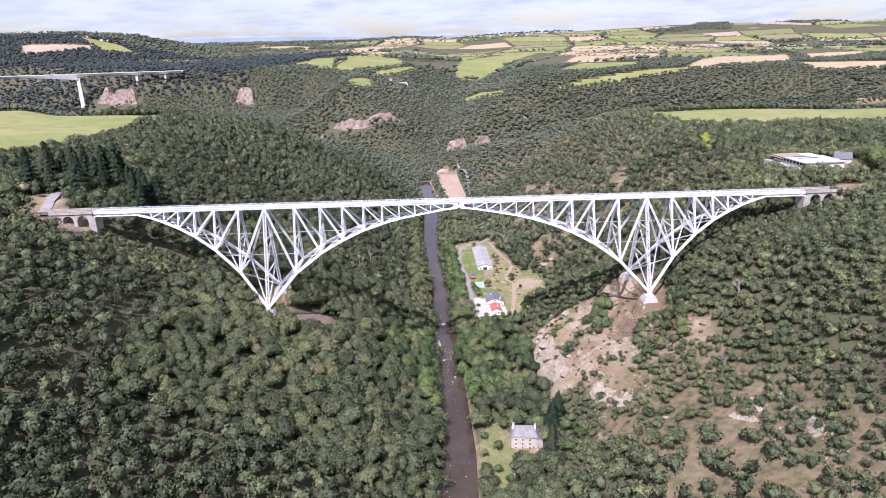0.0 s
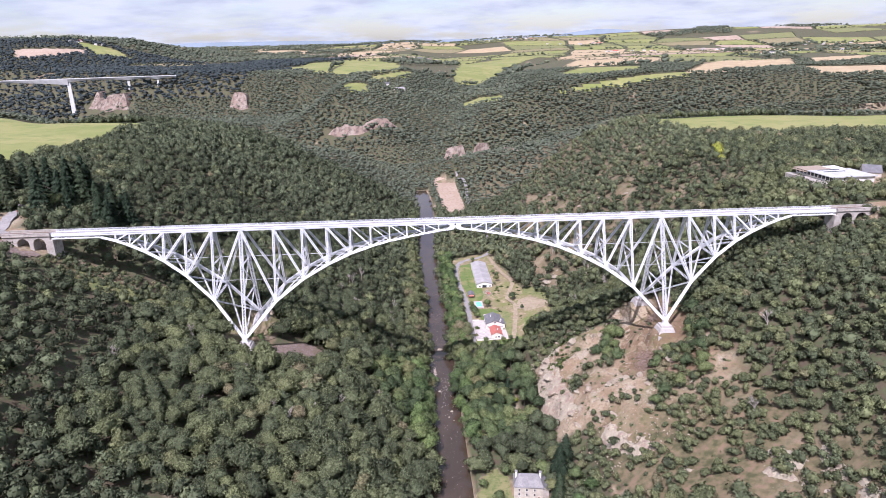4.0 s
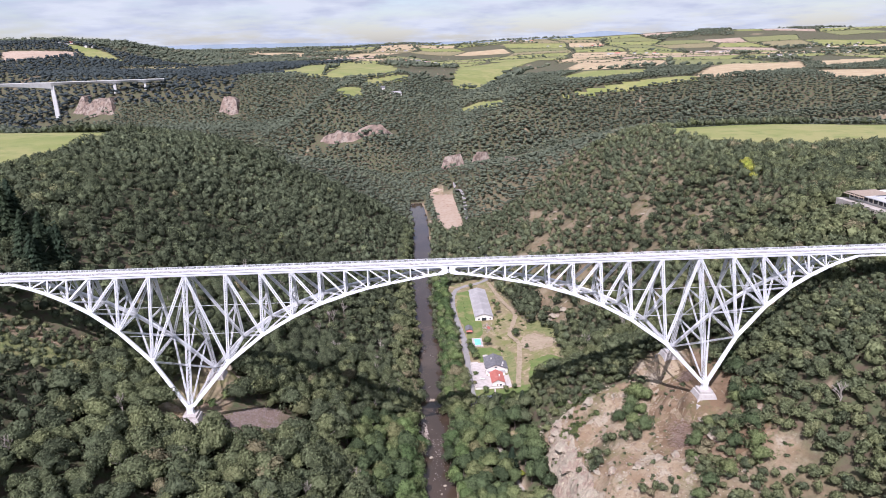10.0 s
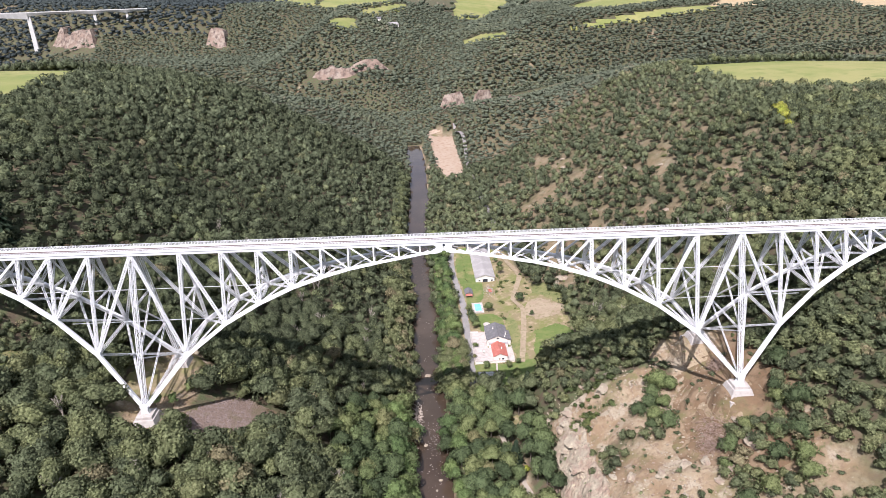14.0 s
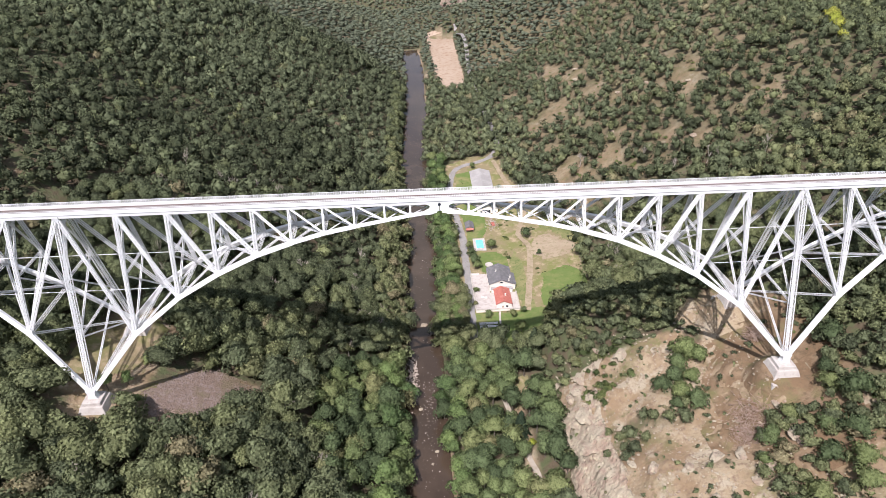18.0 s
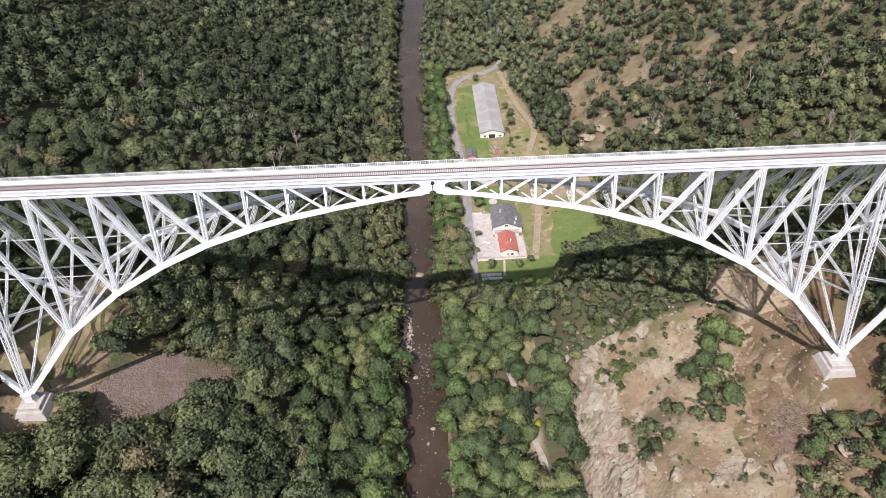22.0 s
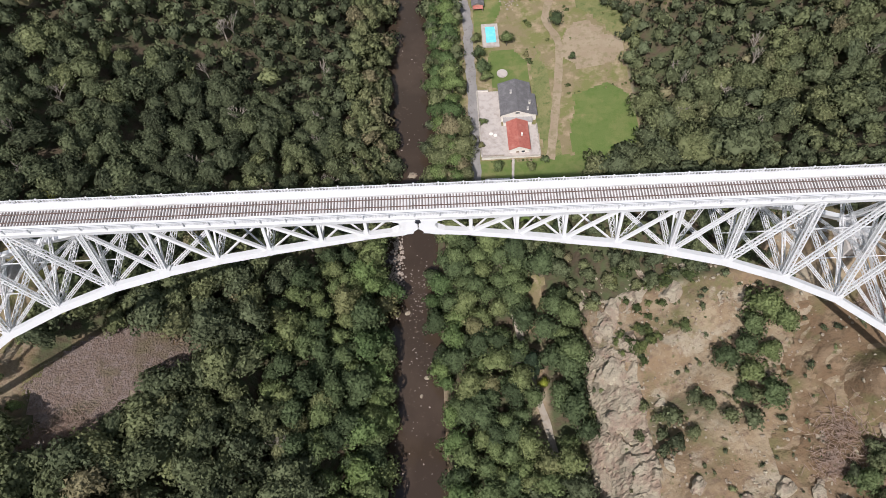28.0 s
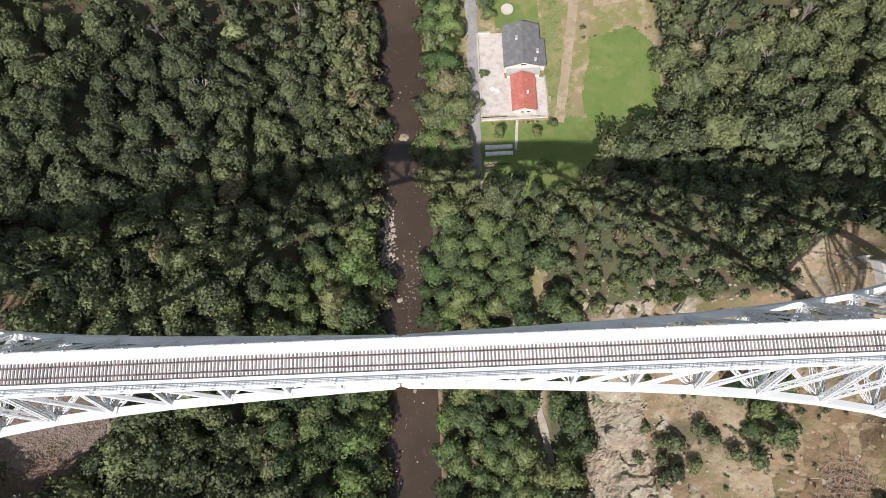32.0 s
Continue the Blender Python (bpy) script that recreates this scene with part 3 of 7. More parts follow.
def ribbon(name, line, width, material, label, category, lift=0.3, step=2.5):
    """A road or path laid over the ground along a line."""
    pts = [Vector(p) for p in line]
    fine = []
    for i in range(len(pts) - 1):
        p0, p1, p2, p3 = pts[max(i - 1, 0)], pts[i], pts[i + 1], pts[min(i + 2, len(pts) - 1)]
        n = max(2, int((p2 - p1).length / step))
        for k in range(n):
            t = k / n
            fine.append(0.5 * ((2 * p1) + (p2 - p0) * t + (2 * p0 - 5 * p1 + 4 * p2 - p3) * t * t + (3 * p1 - p0 - 3 * p2 + p3) * t ** 3))
    fine.append(pts[-1])
    v, f = [], []
    for i, p in enumerate(fine):
        d = (fine[min(i + 1, len(fine) - 1)] - fine[max(i - 1, 0)]).normalized()
        w = width * (1 + 0.12 * math.sin(i * 1.7))
        for s in (-0.5, -0.17, 0.17, 0.5):
            v.append((p.x - d.y * s * w, p.y + d.x * s * w))
    v = np.array(v)
    z = ground(v[:, 0], v[:, 1])
    z = np.repeat(z.reshape(-1, 4).max(1), 4) + lift
    for i in range(len(fine) - 1):
        for s in range(3):
            a = 4 * i + s
            f.append((a, a + 1, a + 5, a + 4))
    return tagged(new(name, raw_mesh(name, np.column_stack([v, z]), f, material, True)), label, category, kind="structure")


# the river
ry = np.concatenate([np.arange(-420, 660, 6.0)])
rv = []
for s in np.linspace(-1, 1, 7):
    rv.append(np.column_stack([river_x(ry) + s * (river_half(ry) + 3.0), ry, np.full(len(ry), RIVER_Z)]))
rv = np.stack(rv, 1).reshape(-1, 3)
rf = [(7 * i + s, 7 * i + s + 1, 7 * i + s + 8, 7 * i + s + 7) for i in range(len(ry) - 1) for s in range(6)]
tagged(new("river", raw_mesh("river", rv, rf, WATER, True)), "shallow brown river with ripples between wooded banks", "river", kind="structure")

# ---- the railway viaduct ----
NODES = [0, 8.6, 16.2, 24.7, 33.8, 43.6, 54.2, 66.2, 78.8, 93.4, 110, 124.6, 138, 149, 158, 165.8, 172.8, 179.5]
CHORD = [109.75, 108.7, 107.5, 106.1, 104.5, 102.1, 98.9, 93.9, 87.3, 76.8, 58.6, 78.4, 90.8, 98.4, 103.1, 106.4, 108.8, 110.6]
TOP_Z, DECK_Z, HALF, END = 112.3, 113.05, 2.4, 204.5
LEAN, GRADE = 0.298, -0.006
PIER = 10


def lean(z):
    return HALF + (TOP_Z - z) * LEAN


def node(i, sx, sy, top):
    z = TOP_Z if top else CHORD[i]
    return Vector((sx * NODES[i] + (0.5 if i < 3 else 0), sy * lean(z), z))


viaduct = thing("railway_viaduct", "white painted steel cantilever arch railway viaduct over a wooded gorge", "bridge")
for sx in (-1, 1):
    for sy in (-1, 1):
        face = Vector((0, sy, LEAN)).normalized()
        for i in range(len(NODES) - 1):
            deep = 1.4 if 4 < i < 15 else (0.95 if i < 3 else 1.15)
            a, b = node(i, sx, sy, False), node(i + 1, sx, sy, False)
            over = (b - a).normalized() * 0.35
            part("bottom_chord", Shape().bar(a - over if i else a + over * 2.5, b + over, 1.05, deep, face), WHITE_STEEL, viaduct)
            a, b = node(i, sx, sy, True), node(i + 1, sx, sy, True)
            part("top_chord", Shape().bar(a, b, 0.95, 1.1, (0, 1, 0)).bar(a + Vector((0, sy * 0.1, 0.61)), b + Vector((0, sy * 0.1, 0.61)), 1.2, 0.1, (0, 1, 0)), WHITE_STEEL, viaduct)
        for i in range(1, len(NODES) - 1):
            a, b = node(i, sx, sy, True), node(i, sx, sy, False)
            w = 1.7 if i == PIER else (1.1 if 5 < i < 14 else 0.75)
            shape = Shape()
            if (a - b).length > 9:
                shape.lattice(a, b, w, w * 0.85, (1, 0, 0), 0.21, 0.11, 0.85, True)
            else:
                shape.bar(a, b, w * 0.6, w * 0.7, face)
            part("post", shape, WHITE_STEEL, viaduct)
        for i in range(len(NODES) - 1):
            # each diagonal falls away from the pier
            hi, lo = (i + 1, i) if i < PIER else (i, i + 1)
            if lo in (0, len(NODES) - 1):
                continue
            a, b = node(hi, sx, sy, True), node(lo, sx, sy, False)
            w = 1.05 if 5 < i < 14 else 0.7
            shape = Shape()
            if (a - b).length > 14:
                shape.lattice(a, b, w, w * 0.85, (1, 0, 0), 0.21, 0.11, 0.85, True)
            else:
                shape.bar(a, b, w * 0.75, w * 0.75, face)
            part("diagonal", shape, WHITE_STEEL, viaduct)
        for i in range(1, len(NODES) - 1):
            b = node(i, sx, sy, False)
            size = 1.1 if 4 < i < 15 else 0.7
            part("gusset_plate", Shape().bar(b - face.cross(Vector((1, 0, 0))) * size * 0.3, b + face.cross(Vector((1, 0, 0))) * size, 1.09, size * 1.7, face), WHITE_STEEL, viaduct)
    # frames and wind bracing between the two leaning sides
    for i in range(1, len(NODES) - 1):
        top = [node(i, sx, sy, True) for sy in (-1, 1)]
        low = [node(i, sx, sy, False) for sy in (-1, 1)]
        tall = TOP_Z - CHORD[i]
        part("cross_strut", Shape().lattice(low[0], low[1], 0.9, 0.9, (0, 0, 1), 0.13, 0.09) if tall > 6 else Shape().bar(low[0], low[1], 0.35, 0.45, (0, 0, 1)), WHITE_STEEL, viaduct)
        tiers = 1 if tall < 16 else (2 if tall < 40 else 3)
        for k in range(tiers):
            p = [[t.lerp(l, (k + e) / tiers) for t, l in zip(top, low)] for e in (0, 1)]
            for one, two in ((p[0][0], p[1][1]), (p[0][1], p[1][0])):
                part("sway_brace", Shape().bar(one, two, 0.3, 0.22, (1, 0, 0)) if tall < 12 else Shape().lattice(one, two, 0.6, 0.4, (1, 0, 0), 0.1, 0.07, 1.3), WHITE_STEEL, viaduct)
            if k:
                part("cross_strut", Shape().lattice(p[0][0], p[0][1], 0.6, 0.6, (0, 0, 1), 0.1, 0.08), WHITE_STEEL, viaduct)
    for i in range(len(NODES) - 1):
        a, b = [node(i, sx, sy, False) for sy in (-1, 1)], [node(i + 1, sx, sy, False) for sy in (-1, 1)]
        for one, two in ((a[0], b[1]), (a[1], b[0])):
            part("wind_brace", Shape().lattice(one, two, 0.7, 0.5, (0, 1, 0), 0.12, 0.08, 1.2) if 3 < i < 15 else Shape().bar(one, two, 0.3, 0.25, (0, 1, 0)), WHITE_STEEL, viaduct)
    # level ties along the middle of the tall bays
    for z, first, last in ((97.4, 6, 13), (84.4, 8, 12)):
        for i in range(first, last):
            part("tie", Shape().bar((sx * NODES[i], 0, z), (sx * NODES[i + 1], 0, z), 0.18, 0.16, (0, 1, 0)), WHITE_STEEL, viaduct)
    # the straight end girders
    for sy in (-1, 1):
        x0, x1, zt, zb = 179.5, END, TOP_Z, 110.6
        y = sy * HALF
        part("top_chord", Shape().bar((sx * x0, y, zt), (sx * x1, y, zt), 0.9, 1.0, (0, 1, 0)), WHITE_STEEL, viaduct)
        part("bottom_chord", Shape().bar((sx * x0, y, zb), (sx * x1, y, zb), 0.9, 0.5, (0, 1, 0)), WHITE_STEEL, viaduct)
        for k in range(10):
            xa, xb = x0 + (x1 - x0) * k / 10, x0 + (x1 - x0) * (k + 1) / 10
            za, zc = (zb, zt) if k % 2 else (zt, zb)
            part("diagonal", Shape().bar((sx * xa, y, za), (sx * xb, y, zc), 0.3, 0.3, (0, 1, 0)), WHITE_STEEL, viaduct)
            if k:
                part("post", Shape().bar((sx * xa, y, zb), (sx * xa, y, zt), 0.25, 0.25, (0, 1, 0)), WHITE_STEEL, viaduct)
# the knuckles at mid-span and above the pedestals
for sy in (-1, 1):
    y = sy * lean(111.7)
    for sx in (-1, 1):
        ring = [(0.1, 110.2), (0.1, 111.15), (0.45, 111.4), (0.52, 111.7), (0.4, 112.0), (4.4, 112.0), (3.3, 111.7), (2.85, 111.35), (2.8, 110.8), (3.2, 110.2), (4.4, 109.7), (4.4, 108.75), (2.4, 108.95), (0.9, 109.55)]
        n = len(ring)
        s = Shape().add([(0.5 + sx * x, sy * lean(z) - 0.5, z) for x, z in ring] + [(0.5 + sx * x, sy * lean(z) + 0.5, z) for x, z in ring], [tuple(range(n)), tuple(range(2 * n - 1, n - 1, -1))] + [(i, i + n, (i + 1) % n + n, (i + 1) % n) for i in range(n)])
        part("hinge_plate", s, WHITE_STEEL, viaduct)
    # a dark cylinder in place of the shaded hole at the hinge
    bm = bmesh.new()
    bmesh.ops.create_cone(bm, cap_ends=True, segments=16, radius1=0.46, radius2=0.46, depth=1.06, matrix=pose(0.5, y, 111.7, 90))
    part("hinge_pin", bm, DARK_GLASS, viaduct, "dark plug standing in for the hinge's shaded hole")
    for sx in (-1, 1):
        y2 = sy * lean(58.6)
        ring = [(-1.6, 57.0), (1.6, 57.0), (1.1, 58.4), (1.5, 60.2), (-1.5, 60.2), (-1.1, 58.4)]
        s = Shape()
        n = len(ring)
        s.add([(sx * 110 + x, y2 - 0.9, z) for x, z in ring] + [(sx * 110 + x, y2 + 0.9, z) for x, z in ring], [tuple(range(n)), tuple(range(2 * n - 1, n - 1, -1))] + [(i, i + n, (i + 1) % n + n, (i + 1) % n) for i in range(n)])
        part("shoe", s, WHITE_STEEL, viaduct)

# the deck: floor plates, walkways, rails, railings
for k in range(20):
    x0, x1 = -END + 2 * END * k / 20, -END + 2 * END * (k + 1) / 20
    part("floor_plate", Shape().box(x0 + 0.004, -2.3, 112.45, x1 - 0.004, 2.3, 112.75), DECK_PAINT, viaduct)
    for sy in (-1, 1):
        a, b = sorted((sy * 1.5, sy * 2.82))
        part("walkway", Shape().box(x0 + 0.004, a, 112.85, x1 - 0.004, b, DECK_Z).box(x0 + 0.004, sy * 1.5 - 0.04, 112.76, x1 - 0.004, sy * 1.5 + 0.04, DECK_Z + 0.06), DECK_PAINT, viaduct)
        part("fascia", Shape().box(x0 + 0.03, sy * 2.85 - 0.02, 112.7, x1 - 0.03, sy * 2.85 + 0.04, 112.95), WHITE_STEEL, viaduct)
        part("rail", Shape().box(x0, sy * 0.72 - 0.03, 112.92, x1, sy * 0.72 + 0.03, 113.07).box(x0, sy * 0.72 - 0.055, 112.9, x1, sy * 0.72 + 0.055, 112.93), RUST, viaduct, "brown rusted running rail")
BAY = 2 * END / 100
s = Shape()
for z, w in ((1.04, 0.11), (0.72, 0.05), (0.40, 0.05), (0.08, 0.10)):
    s.bar((0, 0, z), (BAY, 0, z), w, w, (0, 1, 0))
for k in range(8):
    s.bar((BAY * k / 8, 0, -0.05), (BAY * k / 8, 0, 1.0), 0.06, 0.08 if k % 2 else 0.14, (0, 1, 0))
railing_bay = s.mesh("railing_bay", WHITE_STEEL)
bracket = Shape().bar((0, 0, -0.45), (0, 0, 1.15), 0.16, 0.22, (0, 1, 0)).bar((0, 0, -0.5), (0, 0.5, -1.0), 0.12, 0.12, (1, 0, 0)).mesh("bracket", WHITE_STEEL)
for k in range(100):
    for sy in (-1, 1):
        ob = part("railing_bay", railing_bay, WHITE_STEEL, viaduct)
        ob.location = (-END + BAY * k, sy * 2.72, DECK_Z)
        ob = part("bracket", bracket, WHITE_STEEL, viaduct)
        ob.matrix_basis = pose(-END + BAY * k, sy * 2.86, DECK_Z, 0, 0, 0 if sy < 0 else 180)
sleeper = Shape().box(-0.115, -1.38, 112.77, 0.115, 1.38, 112.9).mesh("sleeper", SLEEPER)
rest = Shape()
for k in range(int(2 * END / 0.51)):
    x = -END + 0.3 + 0.51 * k
    if abs(x) < 76:
        ob = part("sleeper", sleeper, SLEEPER, viaduct)
        ob.matrix_basis = pose(x, random.uniform(-0.05, 0.05), 0, 0, 0, random.uniform(-0.6, 0.6))
    else:
        rest.box(x - 0.115, -1.38, 112.77, x + 0.115, 1.38, 112.9)
tagged(part("sleepers", rest, SLEEPER, viaduct), kind="stuff")
# the line falls gently towards the sunny bank
for ob in viaduct.children:
    if ob.data.users > 1:
        ob.location.z += GRADE * ob.location.x
    else:
        co = np.zeros(len(ob.data.vertices) * 3, np.float32)
        ob.data.vertices.foreach_get("co", co)
        co = co.reshape(-1, 3)
        co[:, 2] += GRADE * co[:, 0] * np.clip((co[:, 2] - 62) / 46, 0, 1)
        ob.data.vertices.foreach_set("co", co.ravel())
        ob.data.update()


# pedestals and masonry ends
def pedestal(x, y, sy):
    p = thing("stone_pedestal", "stepped pale stone pedestal under the viaduct's steel foot", "pedestal", "pedestals", at=(x, y, 0))
    for name, w, z0, z1 in (("footing", 5.4, 47.5, 52.2), ("plinth", 4.7, 52.2, 55.9), ("cap", 3.0, 55.9, 57.0)):
        bm = bmesh.new()
        bmesh.ops.create_cube(bm, size=1, matrix=Matrix.Translation((0, sy * (57 - z1) * 0.2, (z0 + z1) / 2)) @ Matrix.Diagonal((w * 2, w * 1.9, z1 - z0, 1)))
        for v in bm.verts:
            if v.co.z > (z0 + z1) / 2:
                v.co.x *= 0.74 if name == "plinth" else 0.94
                v.co.y *= 0.74 if name == "plinth" else 0.94
        bmesh.ops.bevel(bm, geom=bm.edges[:], offset=0.12, segments=1, affect="EDGES")
        part(name, bm, PALE_STONE, p)


for sx in (-1, 1):
    for sy in (-1, 1):
        pedestal(sx * 110, sy * lean(58.6), sy)


def masonry_end(sx):
    a = thing("masonry_approach", "grey stone approach with two round arches and a parapet", "bridge abutment", "masonry approaches", at=(sx * END, 0, GRADE * sx * END), turn=0 if sx > 0 else 180)
    length, top = 24.0, 112.7
    for y0, y1, name in ((-3.2, 3.2, "arched_wall"),):
        # outline of the elevation: two arches cut into the wall
        lower, spans = [], ((3.2, 9.2), (11.2, 17.2))
        lower.append((0.6, 101))
        for u0, u1 in spans:
            c, r = (u0 + u1) / 2, (u1 - u0) / 2
            lower.append((u0, 101))
            lower += [(c - r * math.cos(t * math.pi / 12), 108.2 + r * math.sin(t * math.pi / 12)) for t in range(13)]
            lower.append((u1, 101))
        lower.append((length, 101))
        s = Shape()
        n = len(lower)
        v = [(x, y, z) for y in (y0, y1) for x, z in lower] + [(x, y, top) for y in (y0, y1) for x, z in lower]
        f = []
        for i in range(n - 1):
            f += [(i, i + 1, 2 * n + i + 1, 2 * n + i), (n + i + 1, n + i, 3 * n + i, 3 * n + i + 1), (i + 1, i, n + i, n + i + 1), (2 * n + i, 2 * n + i + 1, 3 * n + i + 1, 3 * n + i)]
        f += [(0, 2 * n, 3 * n, n), (n - 1, 2 * n - 1, 4 * n - 1, 3 * n - 1)]
        s.add(v, f)
        part(name, s, MASONRY, a)
    for y in (-3.35, 3.35):
        part("parapet", Shape().box(0.2, y - 0.3, 112.6, length, y + 0.3, 113.85).box(0.1, y - 0.4, 113.8, length, y + 0.4, 114.0), MASONRY, a)
        part("cornice", Shape().box(0.1, y - 0.45, 112.3, length, y + 0.45, 112.6), MASONRY, a)
    part("buttress", Shape().box(-1.2, -4.2, 98, 0.9, 4.2, 110.2), MASONRY, a)
    part("ballast", Shape().box(0.3, -3.0, 112.7, length + 60, 3.0, 112.8), SCREE, a, "grey stone ballast bed")
    for y in (-0.72, 0.72):
        part("rail", Shape().box(0, y - 0.035, 112.96, length + 60, y + 0.035, 113.12), RUST, a)
    for k in range(130):
        ob = part("sleeper", sleeper, SLEEPER, a)
        ob.location = (0.4 + 0.64 * k, 0, 0)


masonry_end(-1)
masonry_end(1)

# ---- land use ----
TRACK = surface("trodden_earth", (0.28, 0.215, 0.145), [((0.32, 0.255, 0.175), 0.12, 0.42, 0.6), ((0.22, 0.185, 0.105), 0.45, 0.5, 0.66)], 0.95, bumps=[(2.5, 0.08)])
LEFT_PASTURE = [(-300, 214), (-304, 323), (-296, 349), (-292, 378), (-277, 384), (-258, 396), (-262, 420), (-300, 440), (-345, 440), (-400, 445), (-560, 470), (-760, 480), (-760, 40), (-420, 60), (-345, 100), (-312, 148), (-306, 188)]
RIGHT_PASTURE = [(257, 420), (262, 452), (300, 455), (338, 450), (384, 440), (474, 430), (560, 420), (560, 280), (422, 278), (362, 262), (344, 266), (310, 258), (282, 270), (270, 296), (263, 341), (256, 380)]
BROWN_FIELD = [(8, 655), (25, 640), (41, 629), (43, 537), (44, 452), (39, 436), (21, 432), (16, 482), (13, 562)]
YARD = [(16, 62), (46, 58), (62, 70), (79, 76), (80, 112), (82, 150), (66, 170), (62, 196), (60, 216), (50, 272), (30, 274), (14, 262), (11, 214), (15, 160), (14, 80)]
MEADOW = [(54, 72), (72, 72), (78, 84), (79, 108), (72, 117), (57, 113)]
LAWN = [(22, 150), (30, 158), (36, 172), (34, 186), (32, 214), (32, 250), (20, 246), (18, 214), (20, 180)]
MILL_LAWN = [(6, -64), (14, -56), (20, -66), (21, -90), (16, -116), (5, -114), (3, -90)]
SCREE_RING = [(-101, -9), (-97, -4), (-91, 4), (-82, 10), (-73, 9), (-64, 4), (-62, -1), (-72, -4), (-79, -9), (-82, -17), (-87, -25), (-93, -20), (-98, -15)]

drape("pasture", LEFT_PASTURE, PASTURE, "yellow-green pasture on the plateau edge above the woods", "field", 0.3, 6)
drape("pasture", RIGHT_PASTURE, PASTURE, "bright green pasture above wooded slopes", "field", 0.3, 6)
drape("ploughed_field", BROWN_FIELD, EARTH, "bare tan ploughed field on the valley floor by the river", "field", 0.3, 1.5, 1.0)
drape("dry_grass", YARD, DRY_GRASS, "dry straw-coloured grass on the valley floor", "grass", 0.25, 1.2, 2.5)
drape("meadow", MEADOW, GRASS, "green mown meadow at the foot of the slope", "grass", 0.5, 0.8, 2.5)
drape("lawn", LAWN, GRASS, "green lawn round the long shed", "grass", 0.5, 0.8, 1.5)
drape("rough_grass", [(43, 80), (50, 82), (51, 100), (50, 122), (47, 140), (43, 128), (43.4, 104)], ROUGH_GRASS, "strip of rough green grass beside the house", "grass", 0.42, 0.8, 2.5)
drape("lawn", [(27, 121), (42, 121), (42, 134), (36, 142), (28, 142), (25, 130)], GRASS, "small lawn between house and pool", "grass", 0.42, 0.8, 1.5)
drape("rough_grass", [(9, 110), (15, 112), (15.5, 160), (12, 216), (15, 250), (9, 250), (7, 190)], ROUGH_GRASS, "green verge between river trees and road", "grass", 0.42, 1.0, 2.0)
drape("rough_grass", [(66, 160), (72, 153), (79, 140), (83, 126), (89, 140), (82, 160), (74, 171), (67, 170)], ROUGH_GRASS, "green corner of rough grass below the slope", "grass", 0.42, 1.0, 2.5)
drape("bare_earth", [(60, 149), (69, 151), (78, 141), (80, 133), (75, 126), (60, 127), (55, 136)], TRACK, "bare reddish earth among dry grass", "earth", 0.46, 0.7, 6.0)
drape("lawn", MILL_LAWN, ROUGH_GRASS, "green lawn beside the old mill", "grass", 0.3, 2.0, 1.5)
drape("lawn", [(31, 58), (46, 60), (58, 68), (56, 84), (45, 86), (31, 86)], GRASS, "shaded green lawn below the garden wall", "grass", 0.46, 1.0, 2.0)
drape("lawn", [(17, 64), (31, 64), (31, 86), (17, 86)], GRASS, "green garden plot with planted beds", "grass", 0.5, 1.5, 0.6)
drape("dry_grass", [(31, 18), (36, 17), (37, 34), (32, 36)], DRY_GRASS, "small clearing of dry grass among trees", "grass", 0.4, 1.5, 1.0)
drape("scree", SCREE_RING, SCREE, "grey-violet scree of broken stone on a wooded slope", "scree", 0.3, 1.5, 2.0)
drape("rough_grass", [(-124, -10), (-112, -12), (-104, 4), (-100, 22), (-112, 30), (-122, 14)], DRY_GRASS, "dry tan grass clearing under the steel feet", "grass", 0.3, 0.9, 4.0)
drape("rough_grass", [(-190, -16), (-150, -18), (-132, -10), (-150, -2), (-196, -2)], ROUGH_GRASS, "green clearing on the slope below the viaduct", "grass", 0.3, 0.9, 4.0)
RED_SOIL = surface("reddish_soil", (0.16, 0.104, 0.060), [((0.21, 0.147, 0.092), 0.16, 0.45, 0.62), ((0.12, 0.085, 0.05), 0.5, 0.5, 0.68), ((0.15, 0.13, 0.06), 0.09, 0.54, 0.68)], 0.95, bumps=[(0.9, 0.4), (3.5, 0.12)])
drape("bare_earth", [(82, -36), (88, -24), (92, -8), (96, 6), (104, 12), (124, 12), (132, -4), (128, -30), (118, -52), (100, -54), (90, -46)], RED_SOIL, "reddish-brown bare soil with twigs below the pier", "earth", 0.18, 0.9, 6.0)
drape("scree", [(-232, -14), (-214, -16), (-208, -7), (-222, -4), (-234, -6)], SCREE, "grey stone embankment beside the masonry approach", "scree", 0.5, 1.5, 1.0)
ribbon("valley_road", [(17.5, 60), (17.6, 76), (18, 92), (18.7, 120), (18.6, 145), (18.8, 160), (16.2, 190), (15.2, 214), (16.2, 236), (20, 252), (28, 260), (38, 264), (50, 272), (56, 300), (52, 380), (50, 470), (52, 560), (46, 640)], 4.0, ROAD, "narrow pale tarmac road along the valley floor", "road", 0.55)
ribbon("lower_path", [(20, 66), (24, 44), (26.5, 24), (28.5, 12), (31, -3), (34, -18), (36, -40), (38, -62)], 2.2, PATH, "narrow gravel path among trees", "path", 0.4)
ribbon("farm_track", [(46, 84), (50, 104), (54, 126), (55.7, 142), (52, 156), (56.4, 171), (60.8, 188), (57.8, 204), (53.3, 227), (49, 262)], 3.2, TRACK, "pale worn farm track over dry grass", "track", 0.6)
ribbon("plateau_road", [(-226, 4), (-238, 10), (-242, 30), (-252, 60), (-290, 110)], 6.0, ROAD, "plateau road behind the viaduct's end", "road", 0.4)

# ---- trees ----
ICO = []
